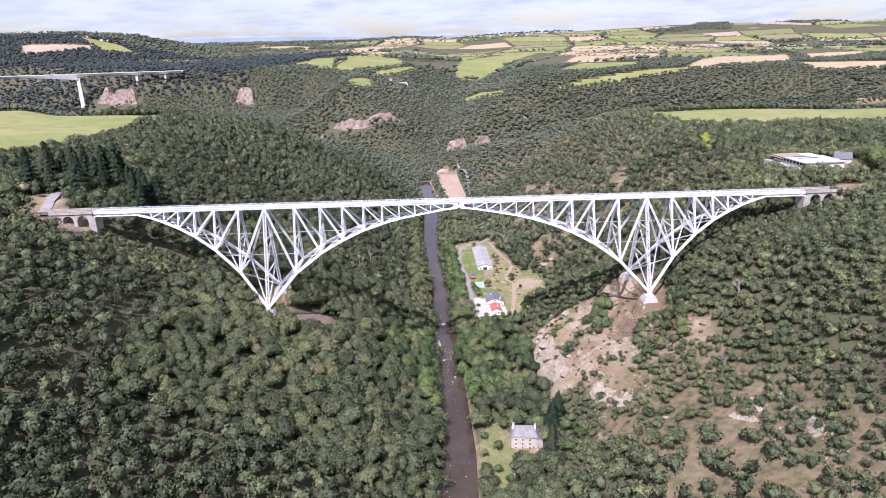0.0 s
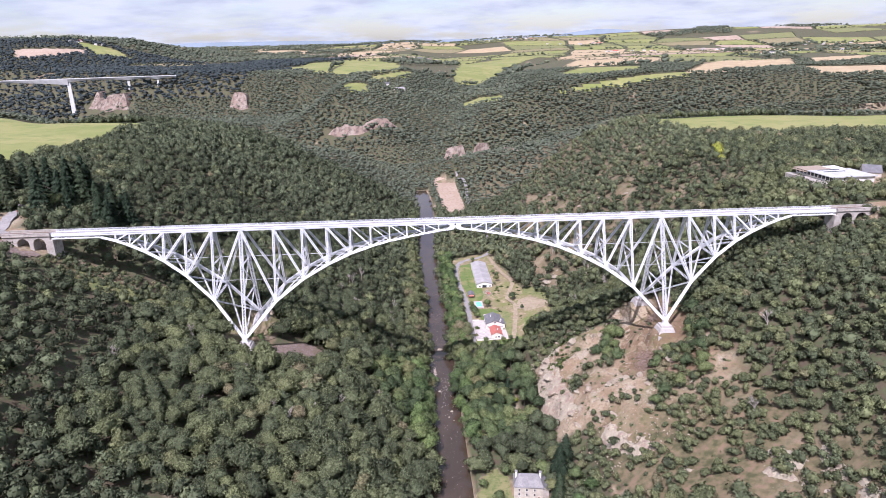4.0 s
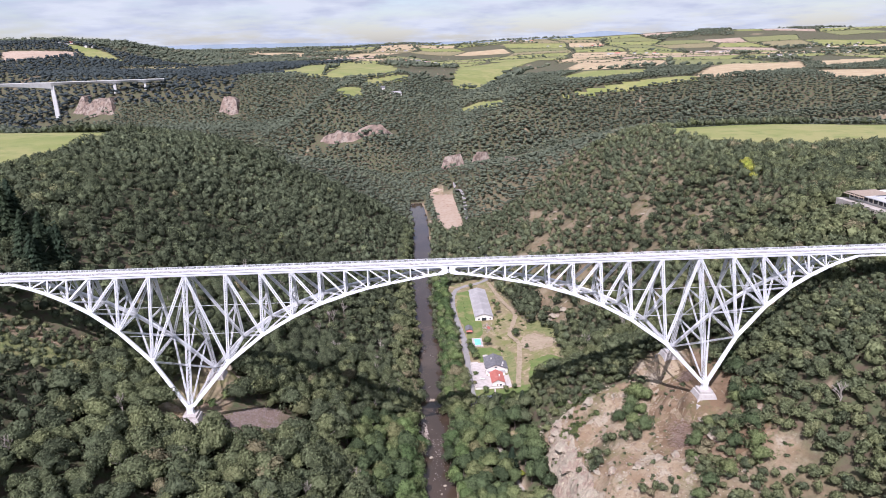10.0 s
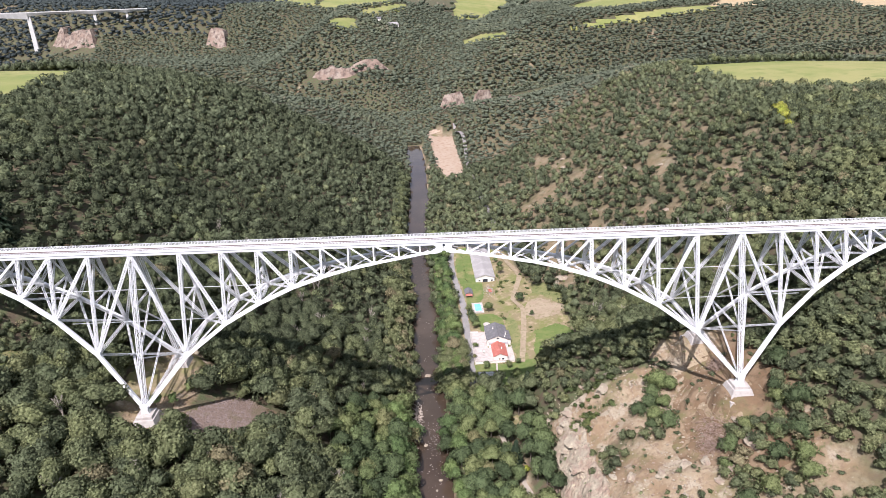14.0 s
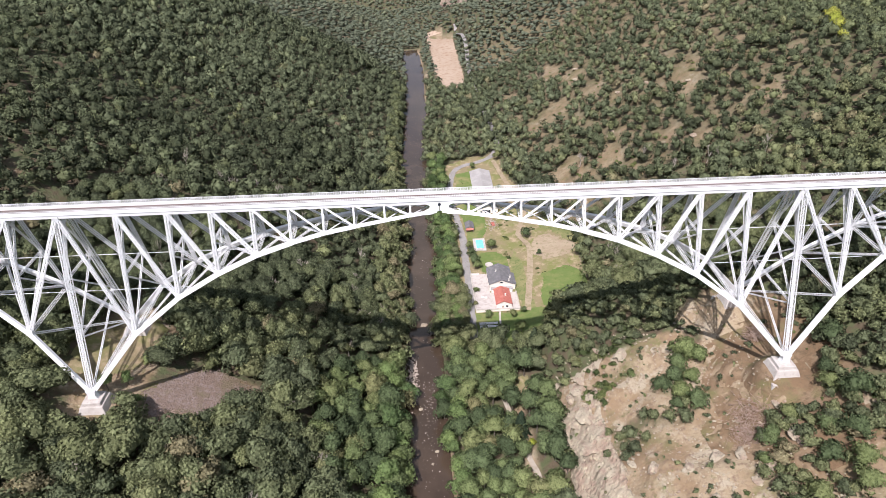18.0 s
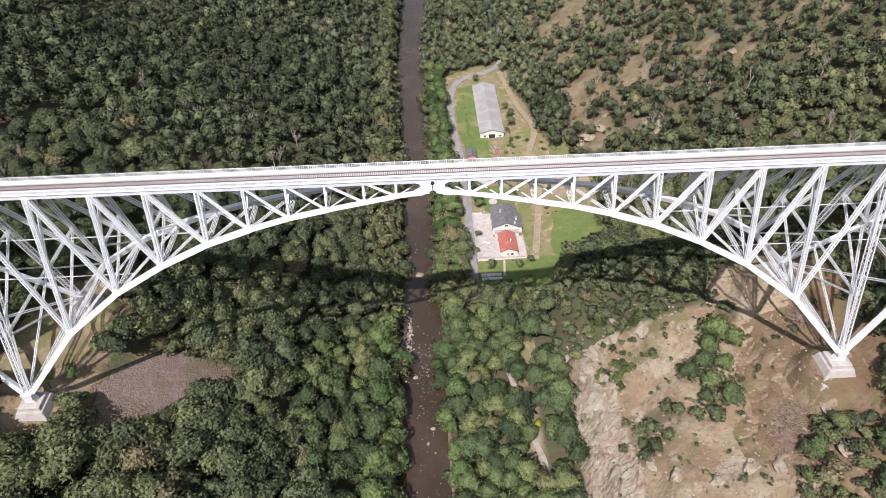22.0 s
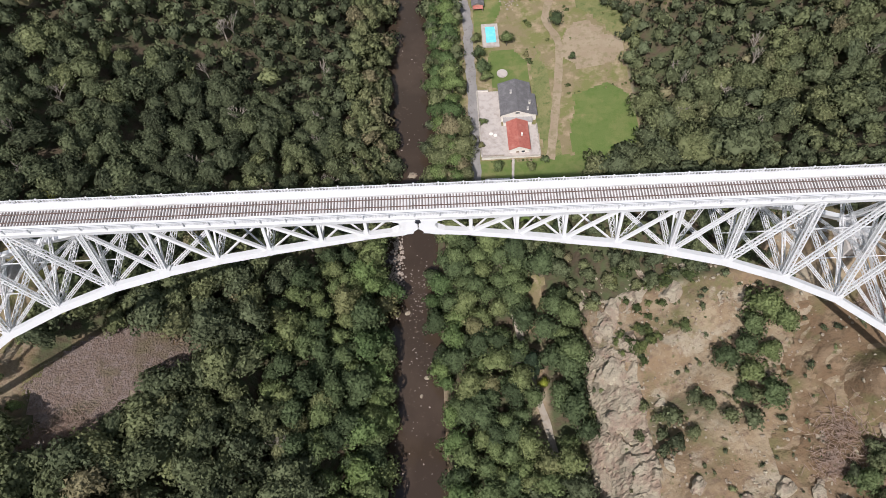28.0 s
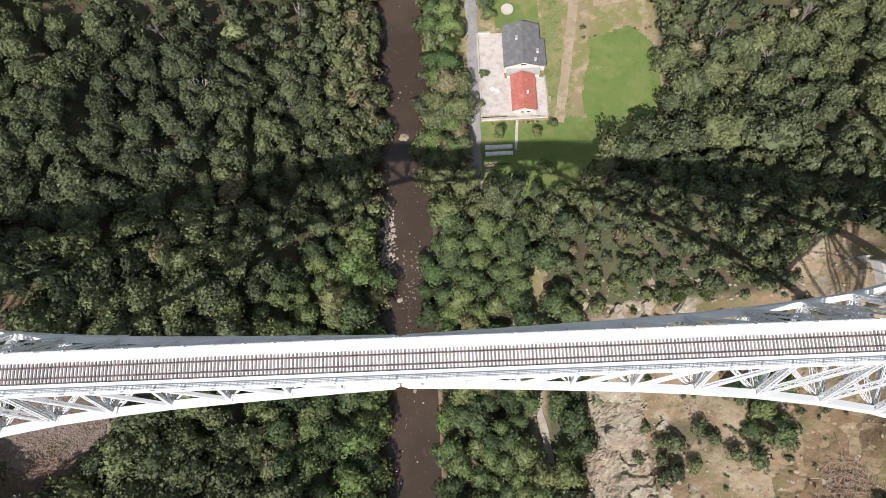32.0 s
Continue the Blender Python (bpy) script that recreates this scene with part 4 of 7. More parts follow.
for sub in (1, 2):
    bm = bmesh.new()
    bmesh.ops.create_icosphere(bm, subdivisions=sub, radius=1)
    ICO.append((np.array([v.co[:] for v in bm.verts]), np.array([[v.index for v in f.verts] for f in bm.faces])))
    bm.free()


def crown(seed, clumps, leaf, lobes=9, core=1, squash=0.85, lobe=1.0):
    """Places and triangles of a crown about 1 wide (radius) round z = 0: a lumpy core, and small leaf clumps over its lobes."""
    rng = np.random.default_rng(seed)
    c = rng.normal(size=(lobes, 3))
    c /= np.linalg.norm(c, axis=1)[:, None]
    c[:, 2] = np.abs(c[:, 2]) * 1.1 - 0.45
    c *= rng.uniform(0.36, 0.80, (lobes, 1)) * np.array([1.0 + 0.25 * rng.random(), 0.8 + 0.2 * rng.random(), 1.0])
    c = np.vstack([c, [[0, 0, 0.1]]])
    r = np.append(rng.uniform(0.26, 0.48, lobes) * lobe, 0.52)
    v, f = [], []
    cv, cf = ICO[core - 1]
    d = cv / np.linalg.norm(cv, axis=1)[:, None]
    reach = np.full(len(d), 0.3)
    for p, q in zip(c, r):
        b = d @ p
        disc = b * b - (p @ p - q * q)
        reach = np.maximum(reach, np.where(disc > 0, b + np.sqrt(np.maximum(disc, 0)), 0))
    v.append(d * (reach * 0.82)[:, None])
    f.append(cf)
    out = [d]
    n0 = len(d)
    pick = rng.choice(len(c), clumps, p=r ** 2 / (r ** 2).sum())
    n = rng.normal(size=(clumps, 3))
    n /= np.linalg.norm(n, axis=1)[:, None]
    n[:, 2] = np.where(rng.random(clumps) < 0.75, np.abs(n[:, 2]), n[:, 2])
    p = c[pick] + n * (r[pick] * rng.uniform(0.84, 1.22, clumps))[:, None]
    keep = np.ones(clumps, bool)
    for q, rad in zip(c, r):
        keep &= np.linalg.norm(p - q, axis=1) > rad * 0.84
    p, n = p[keep], n[keep]
    m = len(p)
    ball = p / np.maximum(np.linalg.norm(p, axis=1), 0.05)[:, None]
    o = n * 0.75 + ball * 0.4 + rng.normal(scale=0.16, size=(m, 3))
    o /= np.linalg.norm(o, axis=1)[:, None]
    out.append(np.repeat(o, 3, axis=0))
    n = n + rng.normal(scale=0.5, size=(m, 3))
    n /= np.linalg.norm(n, axis=1)[:, None]
    a = np.cross(n, rng.normal(size=(m, 3)))
    a /= np.linalg.norm(a, axis=1)[:, None]
    b = np.cross(n, a)
    size = leaf * rng.uniform(0.6, 1.35, (m, 1))
    t = np.stack([p + a * size, p - a * size * 0.55 + b * size * 0.8, p - a * size * 0.5 - b * size * 0.85], 1).reshape(-1, 3)
    v.append(t)
    f.append(n0 + np.arange(3 * m).reshape(-1, 3))
    v = np.vstack(v)
    v[:, 2] *= squash
    return v, np.vstack(f), np.vstack(out)


def leafy(name, shape, material):
    v, f, o = shape
    return raw_mesh(name, v, f, material, outward=o)


def conifer(seed, clumps, leaf):
    rng = np.random.default_rng(seed)
    h = rng.random(clumps) ** 0.7
    ang = rng.uniform(0, 2 * np.pi, clumps)
    layer = 0.75 + 0.25 * np.sin(h * 60)
    rad = (1.02 - (1 - h)) * 0.30 * layer * rng.uniform(0.55, 1.1, clumps)
    p = np.column_stack([rad * np.cos(ang), rad * np.sin(ang), 1.0 - h])
    out = np.column_stack([np.cos(ang), np.sin(ang), np.full(clumps, -0.35)])
    side = np.column_stack([-np.sin(ang), np.cos(ang), np.zeros(clumps)])
    s = leaf * rng.uniform(0.6, 1.3, (clumps, 1))
    t = np.stack([p + out * s * 1.5, p + side * s * 0.7 - out * s * 0.4, p - side * s * 0.7 - out * s * 0.4 + [0, 0, 0.02]], 1).reshape(-1, 3)
    o = np.column_stack([np.cos(ang), np.sin(ang), np.full(clumps, 0.55)]) / 1.14
    return t, np.arange(3 * clumps).reshape(-1, 3), np.repeat(o, 3, axis=0)


def trunk_shape(height, radius, limbs, seed):
    """A tapered trunk with limbs that reach into the crown, base at z = 0."""
    rng = random.Random(seed)
    s = Shape()

    def tube(points, r0, r1, sides=6):
        n, v, f = len(points), [], []
        for i, p in enumerate(points):
            r = r0 + (r1 - r0) * i / (n - 1)
            v += [(p[0] + r * math.cos(k * 2 * math.pi / sides), p[1] + r * math.sin(k * 2 * math.pi / sides), p[2]) for k in range(sides)]
        for i in range(n - 1):
            f += [(i * sides + k, i * sides + (k + 1) % sides, (i + 1) * sides + (k + 1) % sides, (i + 1) * sides + k) for k in range(sides)]
        s.add(v, f)

    tube([(0, 0, -0.8), (rng.uniform(-.1, .1), rng.uniform(-.1, .1), height * 0.4), (rng.uniform(-.3, .3), rng.uniform(-.3, .3), height)], radius, radius * 0.35)
    for k in range(limbs):
        a = k * 2 * math.pi / limbs + rng.uniform(-0.4, 0.4)
        z, reach = height * rng.uniform(0.4, 0.75), rng.uniform(0.5, 0.8) * height * 0.4
        tube([(0, 0, z), (math.cos(a) * reach * 0.5, math.sin(a) * reach * 0.5, z + reach * 0.5), (math.cos(a) * reach, math.sin(a) * reach, z + reach * 0.8)], radius * 0.45, radius * 0.12, 4)
    return s


NEAR_CROWNS = [crown(100 + k, 1300, 0.073, 14 + k, 2, 0.92 + 0.07 * (k % 4), 0.74) for k in range(8)]
MID_CROWNS = [crown(200 + k, 170, 0.13, 11 + k % 4, 1, 1.1, 0.80) for k in range(6)]
SCRUB_CROWNS = [crown(270 + k, 430, 0.13, 10 + k, 1, 0.95, 0.78) for k in range(4)]
# Tiny and dot crowns lie flat, softening the shade between far trees like haze.
TINY_CROWNS = [crown(290 + k, 26, 0.24, 7, 1, 0.78) for k in range(5)]
DOT_CROWNS = [crown(330 + k, 9, 0.30, 6, 1, 0.66) for k in range(5)]
SLIM_CROWNS = [crown(250 + k, 80, 0.17, 9 + k % 3, 1, 1.1, 0.85) for k in range(5)]


PATCHES = [(105, 299, 9), (130, 301, 8), (117, 201, 6), (144, 181, 4), (112, 376, 9), (88, 292, 7), (76, 376, 6), (123, 346, 9), (165, 229, 8), (190, 165, 9), (178, 245, 6)]


def thin(x, y):
    """How thinly the wood stands, 0 to 1: the dry slope downstream and the rocky one upstream."""
    x, y = np.asarray(x, float), np.asarray(y, float)
    edge = 124 + 0.14 * np.maximum(-30 - y, 0) + 10 * fbm(x, y, 30, 2, 133)
    start = 42 + 18 * smooth(-44, -64, y)
    near = smooth(0, 8, x - start) * smooth(6, -6, x - edge) * smooth(-8, -30, y)
    up = 0.66 * smooth(56, 80, x) * smooth(250, 190, x) * smooth(130, 165, y) * smooth(560, 500, y)
    return np.maximum(near, up)


def bare(x, y):
    """Plan places where no wood grows."""
    x, y = np.asarray(x, float), np.asarray(y, float)
    d = x - river_x(y)
    out = (np.abs(d) < river_half(y) + np.where(d < 0, -0.2, 0.4 + 3.0 * smooth(50, -10, y)) + 1.6 * fbm(x, y, 12, 2, 81)) & (y < 596)
    wob = 2.5 * fbm(x, y, 14, 2, 83), 2.5 * fbm(x, y, 14, 2, 85)
    for ring in (LEFT_PASTURE, RIGHT_PASTURE, BROWN_FIELD, YARD, MILL_LAWN, SCREE_RING):
        out |= ring_mask(x + wob[0], y + wob[1], ring)
    out |= (np.abs(y) < 9) & (np.abs(x) > 168) & (np.abs(x) < 330)
    for sx in (-1, 1):
        for sy in (-1, 1):
            out |= np.hypot(x - sx * 110, y - sy * 20) < 9
    out |= (np.abs(x - 27) < 10) & (np.abs(y + 79) < 14)
    out |= ring_mask(x, y, [(31, 17), (37, 17), (38, 35), (31, 35)])
    out |= ring_mask(x, y, [(216, 34), (262, 34), (280, 62), (262, 84), (216, 84)])
    out |= ring_mask(x, y, [(-248, 4), (-226, -20), (-208, -20), (-226, 10), (-238, 34), (-250, 38)])
    out |= ring_mask(x + wob[0], y + wob[1], [(96, -30), (114, -32), (124, -8), (121, 20), (104, 34), (92, 24), (98, 2)])
    out |= ring_mask(x + wob[0], y + wob[1], [(-122, -14), (-102, -16), (-98, 8), (-94, 22), (-112, 28), (-122, 14)])
    out |= np.hypot(x + 94, y + 23) < 7 + 3 * fbm(x, y, 9, 2, 143)
    out |= (np.abs(x - 33) < 2.2) & (y < 12) & (y > -24)
    # bare crags
    crag = smooth(42, 50, x) * smooth(108, 96, x - 0.35 * (y + 20)) * smooth(-62, -42, y) * smooth(24, 12, y)
    out |= (crag > 0.4) & (fbm(x, y, 20, 3, 91) < 0.30)
    slope = smooth(60, 72, x) * smooth(140, 110, x) * smooth(-40, -60, y)
    out |= (slope > 0.4) & (fbm(x, y, 17, 3, 93) < -0.36)
    upper = smooth(70, 95, x) * smooth(170, 140, x) * smooth(120, 160, y) * smooth(470, 400, y)
    out |= (upper > 0.4) & (fbm(x, y, 34, 3, 95) < -0.38)
    out |= value_noise(x / 6.5, y / 8.5, 131) + 0.35 * (value_noise(x / 2.7, y / 2.7, 137) - 0.5) < 0.25 * thin(x, y)
    for px, py, r in PATCHES:
        out |= np.hypot(x - px, (y - py) * 0.6) < r * (1 + 0.9 * fbm(x, y, 13, 3, 87))
    return out


def scatter(x0, x1, y0, y1, gap, seed, keep):
    """Jittered places in a box where keep(x, y) holds."""
    rng = np.random.default_rng(seed)
    X, Y = np.meshgrid(np.arange(x0, x1, gap), np.arange(y0, y1, gap * 0.9))
    X = X + (np.arange(X.shape[0]) % 2)[:, None] * gap / 2
    X, Y = (X + rng.uniform(-0.36, 0.36, X.shape) * gap).ravel(), (Y + rng.uniform(-0.36, 0.36, Y.shape) * gap).ravel()
    k = keep(X, Y)
    return X[k], Y[k]


def wood(name, places, crowns, size, height, seed, label, material=None, tint_shift=0.0, vary=0.17):
    """Joined crowns of a wood that nobody could count."""
    rng = np.random.default_rng(seed)
    x, y = places
    n = len(x)
    if n == 0:
        return None
    z = ground(x, y)
    s = rng.uniform(size[0], size[1], n) * (0.85 + 0.3 * (fbm(x, y, 70, 2, 97) + 0.5)) * (1 - 0.12 * thin(x, y))
    h = s * rng.uniform(height[0], height[1], n)
    long, wide = rng.uniform(0.9, 1.3, n), rng.uniform(0.75, 1.1, n)
    turn = rng.uniform(0, 2 * np.pi, n)
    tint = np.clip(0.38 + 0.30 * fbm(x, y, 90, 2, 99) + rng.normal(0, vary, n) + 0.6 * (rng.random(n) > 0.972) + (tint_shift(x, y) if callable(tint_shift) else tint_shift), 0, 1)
    kind = rng.integers(0, len(crowns), n)
    vs, fs, ts, os_, base = [], [], [], [], 0
    for k, (cv, cf, co) in enumerate(crowns):
        i = np.nonzero(kind == k)[0]
        if len(i) == 0:
            continue
        c, si = np.cos(turn[i])[:, None], np.sin(turn[i])[:, None]
        px, py = cv[:, 0][None] * long[i, None], cv[:, 1][None] * wide[i, None]
        V = np.stack([(px * c - py * si) * s[i, None] + x[i, None], (px * si + py * c) * s[i, None] + y[i, None], cv[:, 2][None] * s[i, None] * 1.05 + (z[i] + h[i])[:, None]], -1)
        F = cf[None] + (base + np.arange(len(i)) * len(cv))[:, None, None]
        vs.append(V.reshape(-1, 3))
        fs.append(F.reshape(-1, 3))
        ts.append(np.repeat(tint[i], len(cv)))
        os_.append(np.stack([co[:, 0][None] * c - co[:, 1][None] * si, co[:, 0][None] * si + co[:, 1][None] * c, np.repeat(co[:, 2][None], len(i), axis=0)], -1).reshape(-1, 3))
        base += len(i) * len(cv)
    ob = new(name, raw_mesh(name, np.vstack(vs), np.vstack(fs), material or LEAF_WOOD, False, np.concatenate(ts), np.vstack(os_)))
    return tagged(ob, label, "woodland", kind="stuff")


NEAR_BOX = (-150, 150, -125, 100)


def in_near(x, y):
    return (x > NEAR_BOX[0]) & (x < NEAR_BOX[1]) & (y > NEAR_BOX[2]) & (y < NEAR_BOX[3])


def low_under_bridge(x, y):
    """Room between ground and steel is too small for a tree here."""
    return (y > -20) & (y < 10) & (np.abs(x) > 150) & (np.abs(x) < 224)


def single_zone(x, y):
    return (x > -62) & (x < 44) & (y > -62) & (y < 72)


def scrubby(x, y):
    return (x > 40) & (y < 60)


near_all = scatter(*NEAR_BOX, 6.0, 1, lambda x, y: ~bare(x, y) & ~low_under_bridge(x, y))
one = single_zone(*near_all)
scrub = scrubby(*near_all) & ~one
pick = lambda places, k: (places[0][k], places[1][k])
# the tint drops upstream on the left bank, putting its shade into the leaves
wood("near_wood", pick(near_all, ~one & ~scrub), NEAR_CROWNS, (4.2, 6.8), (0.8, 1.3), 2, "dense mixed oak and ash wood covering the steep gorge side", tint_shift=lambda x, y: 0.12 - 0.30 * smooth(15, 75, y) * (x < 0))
bank = scatter(-27, -16, 58, 430, 5.2, 61, lambda x, y: x < river_x(y) - river_half(y) - 0.6)
wood("riverside_wood", bank, SCRUB_CROWNS, (4.2, 5.8), (1.2, 1.6), 62, "tall light green alders along the river bank", tint_shift=0.22)
scrub_places = scatter(40, 150, -125, 60, 4.4, 4, lambda x, y: ~bare(x, y) & ~low_under_bridge(x, y) & ~single_zone(x, y))
wood("hillside_scrub", scrub_places, SCRUB_CROWNS, (2.3, 3.9), (0.6, 1.0), 5, "low oak scrub on a dry stony hillside", tint_shift=0.16)


def visible_mid(x, y):
    return ~bare(x, y) & ~in_near(x, y) & ~low_under_bridge(x, y) & (np.abs(x + 15) < 0.74 * (y + 420) + 40)


def dry_side(x, y):
    return (x > 110) & (y < 110)


wood("dry_slope_wood", scatter(110, 330, -200, 110, 4.9, 6, lambda x, y: visible_mid(x, y) & dry_side(x, y)), MID_CROWNS, (2.9, 4.7), (0.6, 0.95), 18, "low olive-green oak wood on a dry slope", tint_shift=0.14)
wood("slope_wood", scatter(-420, 430, -200, 240, 6.3, 7, lambda x, y: visible_mid(x, y) & ~dry_side(x, y) & (x > 0)), MID_CROWNS, (3.3, 5.2), (0.8, 1.25), 8, "mixed oak wood over the sunny side of the gorge")
# lower tint than the sunny bank: the shady side's dimness as leaf colour
wood("slope_wood", scatter(-420, 0, -200, 240, 6.3, 27, lambda x, y: visible_mid(x, y)), MID_CROWNS, (3.5, 5.7), (0.8, 1.3), 28, "dense oak wood tinted darker for the shady side of the gorge", tint_shift=-0.20)


wood("slope_wood", scatter(-420, 430, 240, 470, 6.6, 9, lambda x, y: visible_mid(x, y) & (x > 0)), SLIM_CROWNS, (3.4, 5.2), (0.8, 1.25), 10, "oak wood on the gorge sides upstream", HALF_HAZY_LEAF, 0.06)
# left bank upstream, again darkened by tint for its shade
wood("slope_wood", scatter(-420, 0, 240, 470, 6.6, 29, visible_mid), SLIM_CROWNS, (3.7, 5.8), (0.9, 1.35), 30, "oak wood tinted darker for the shady gorge side upstream", HALF_HAZY_LEAF, -0.18)

wood("lower_wood", scatter(-340, 340, -430, -110, 9.0, 33, lambda x, y: ~bare(x, y) & ~in_near(x, y) & ~visible_mid(x, y) & ~((y > -200) & (np.abs(x + 15) < 0.74 * (y + 420) + 40))), TINY_CROWNS, (4.6, 6.8), (0.8, 1.2), 34, "oak wood along the lower gorge")
wood("lower_wood", scatter(-340, 340, -430, -198, 8.5, 35, lambda x, y: visible_mid(x, y) & (y < -200)), TINY_CROWNS, (4.4, 6.4), (0.8, 1.2), 36, "oak wood along the lower gorge")
wood("undergrowth", scatter(138, 226, -40, 14, 3.2, 14, lambda x, y: low_under_bridge(x, y) | (y > -14)), MID_CROWNS, (1.4, 2.8), (0.4, 0.7), 15, "low undergrowth beneath the viaduct's end")
wood("undergrowth", scatter(-206, -150, -40, 14, 3.2, 16, lambda x, y: low_under_bridge(x, y) & (fbm(x, y, 18, 2, 119) > -0.2)), MID_CROWNS, (1.4, 2.8), (0.4, 0.7), 17, "low undergrowth beneath the viaduct's end")

# mark the wooded ground, where leaf litter covers the soil
sparse = thin(GX, GY)
cover = (smooth(-0.5, 0.5, np.where(bare(GX, GY), -1.0, 1.0)) * (1 - 0.85 * sparse)).ravel()
land.data.attributes.new("grassy", "FLOAT", "POINT").data.foreach_set("value", (smooth(0.1, 0.5, sparse) * np.maximum(smooth(-52, -80, GY), 0.45 * (GY > 60)) * (0.95 + 0.5 * fbm(GX, GY, 20, 2, 139))).clip(0, 1).ravel().astype(np.float32))
land.data.attributes.new("tint", "FLOAT", "POINT").data.foreach_set("value", cover.astype(np.float32))

# ---- the country beyond ----
FAR_RINGS, CRAG_RINGS = [], []


def far_field(ring, material, label, step=14):
    FAR_RINGS.append(ring)
    return drape("field", ring, material, label, "field", 0.8, step)


far_field([(597, 1131), (796, 1483), (907, 1583), (1108, 1591), (930, 1260), (761, 1160), (645, 1102)], STUBBLE, "wide tan stubble field on the plateau")
far_field([(1132, 1576), (1379, 1625), (1259, 1460), (1042, 1359)], STUBBLE, "pale stubble field beyond a block of trees")
far_field([(261, 1036), (378, 1089), (610, 1161), (593, 1093), (421, 1075), (310, 1050)], PASTURE, "long green pasture strip along a wood")
far_field([(339, 1310), (475, 1537), (614, 1445), (526, 1240), (404, 1182), (340, 1174)], PASTURE, "green pasture between hedges")
far_field([(-459, 1575), (-400, 1800), (-300, 1950), (-235, 1950), (-250, 1713), (-233, 1440), (-289, 1481), (-336, 1543)], PASTURE, "yellow-green pasture on a rounded hilltop")
far_field([(-228, 1950), (-60, 1950), (-47, 1449), (-123, 1295), (-216, 1415), (-238, 1504)], PASTURE, "light yellow-green field on a rounded hilltop")
far_field([(106, 1582), (180, 2200), (420, 2500), (520, 2450), (320, 1949), (283, 1823), (240, 1600), (183, 1540), (99, 1477)], PASTURE, "large light green field rolling over the plateau")
far_field([(-121, 1265), (-18, 1470), (-11, 1406), (-107, 1235)], PASTURE, "narrow green meadow below a hamlet")
far_field([(-170, 1124), (-116, 1186), (-112, 1116), (-143, 1069)], PASTURE, "small green meadow among trees", 8)
far_field([(101, 1226), (145, 1215), (182, 1093), (172, 1039), (134, 1112), (102, 1157)], PASTURE, "small light green meadow in a notch of the woods", 8)
far_field([(-1490, 2252), (-1383, 2275), (-1261, 2334), (-1242, 2270), (-1313, 2135), (-1410, 2104)], EARTH, "reddish ploughed field on a far hilltop")
far_field([(-1380, 2470), (-1200, 2440), (-1080, 2300), (-1190, 2260)], PASTURE, "far green field beside a red ploughed one")
far_field([(-234, 404), (-228, 412), (-210, 400), (-197, 400), (-194, 382), (-208, 380)], DRY_GRASS, "narrow dry clearing on a wooded spur", 2)

# patchwork of fields over the rest of the plateau
rng = np.random.default_rng(31)
NX, NY, CW, CH = 24, 13, 300.0, 270.0
cx, cy = np.meshgrid((np.arange(NX + 1) - NX / 2) * CW, 1080 + np.arange(NY + 1) * CH)
cx = cx + rng.uniform(-0.28, 0.28, cx.shape) * CW + 0.22 * (cy - 1080)
cy = cy + rng.uniform(-0.28, 0.28, cy.shape) * CH - 0.05 * cx
kinds = [PASTURE, ROUGH_GRASS, STUBBLE, DRY_GRASS, EARTH]
hedges, joined = [], {m.name: ([], []) for m in kinds}
for j in range(NY):
    for i in range(NX):
        ring = [(cx[j, i], cy[j, i]), (cx[j, i + 1], cy[j, i + 1]), (cx[j + 1, i + 1], cy[j + 1, i + 1]), (cx[j + 1, i], cy[j + 1, i])]
        mx, my = sum(p[0] for p in ring) / 4, sum(p[1] for p in ring) / 4
        roll, pick_kind = rng.random(), rng.choice(5, p=[0.40, 0.2, 0.2, 0.13, 0.07])
        if my > 4450 or abs(mx) > 0.76 * (my + 400) + 100:
            continue
        hs = ground(np.array([p[0] for p in ring] + [mx]), np.array([p[1] for p in ring] + [my]))
        steep = (hs.max() - hs.min()) / CW
        wood_share = 0.08 + 0.6 * (mx < -450) * (my > 1500)
        if hs.min() < 108 or steep > 0.13 or roll < wood_share or any(ring_mask(np.array([mx, ring[0][0], ring[2][0]]), np.array([my, ring[0][1], ring[2][1]]), r).any() for r in FAR_RINGS[:13]):
            continue
        ring = [(mx + 0.94 * (x - mx), my + 0.94 * (y - my)) for x, y in ring]
        material = kinds[pick_kind]
        hedges.append(ring)
        if my < 2500:
            far_field(ring, material, "far field between hedges on the plateau", 18)
        else:
            FAR_RINGS.append(ring)
            v, f = joined[material.name]
            n = 7
            g = np.array([[(1 - a) * (1 - b) * np.array(ring[0]) + a * (1 - b) * np.array(ring[1]) + a * b * np.array(ring[2]) + (1 - a) * b * np.array(ring[3]) for a in np.linspace(0, 1, n)] for b in np.linspace(0, 1, n)]).reshape(-1, 2)
            start = sum(len(q) for q in v)
            v.append(np.column_stack([g, ground(g[:, 0], g[:, 1]) + 1.2]))
            f += [(start + r * n + c, start + r * n + c + 1, start + (r + 1) * n + c + 1, start + (r + 1) * n + c) for r in range(n - 1) for c in range(n - 1)]
for material in kinds:
    v, f = joined[material.name]
    if v:
        tagged(new("far_fields", raw_mesh("far_fields", np.vstack(v), f, material, True)), "distant farm fields on the plateau", "field", kind="stuff")


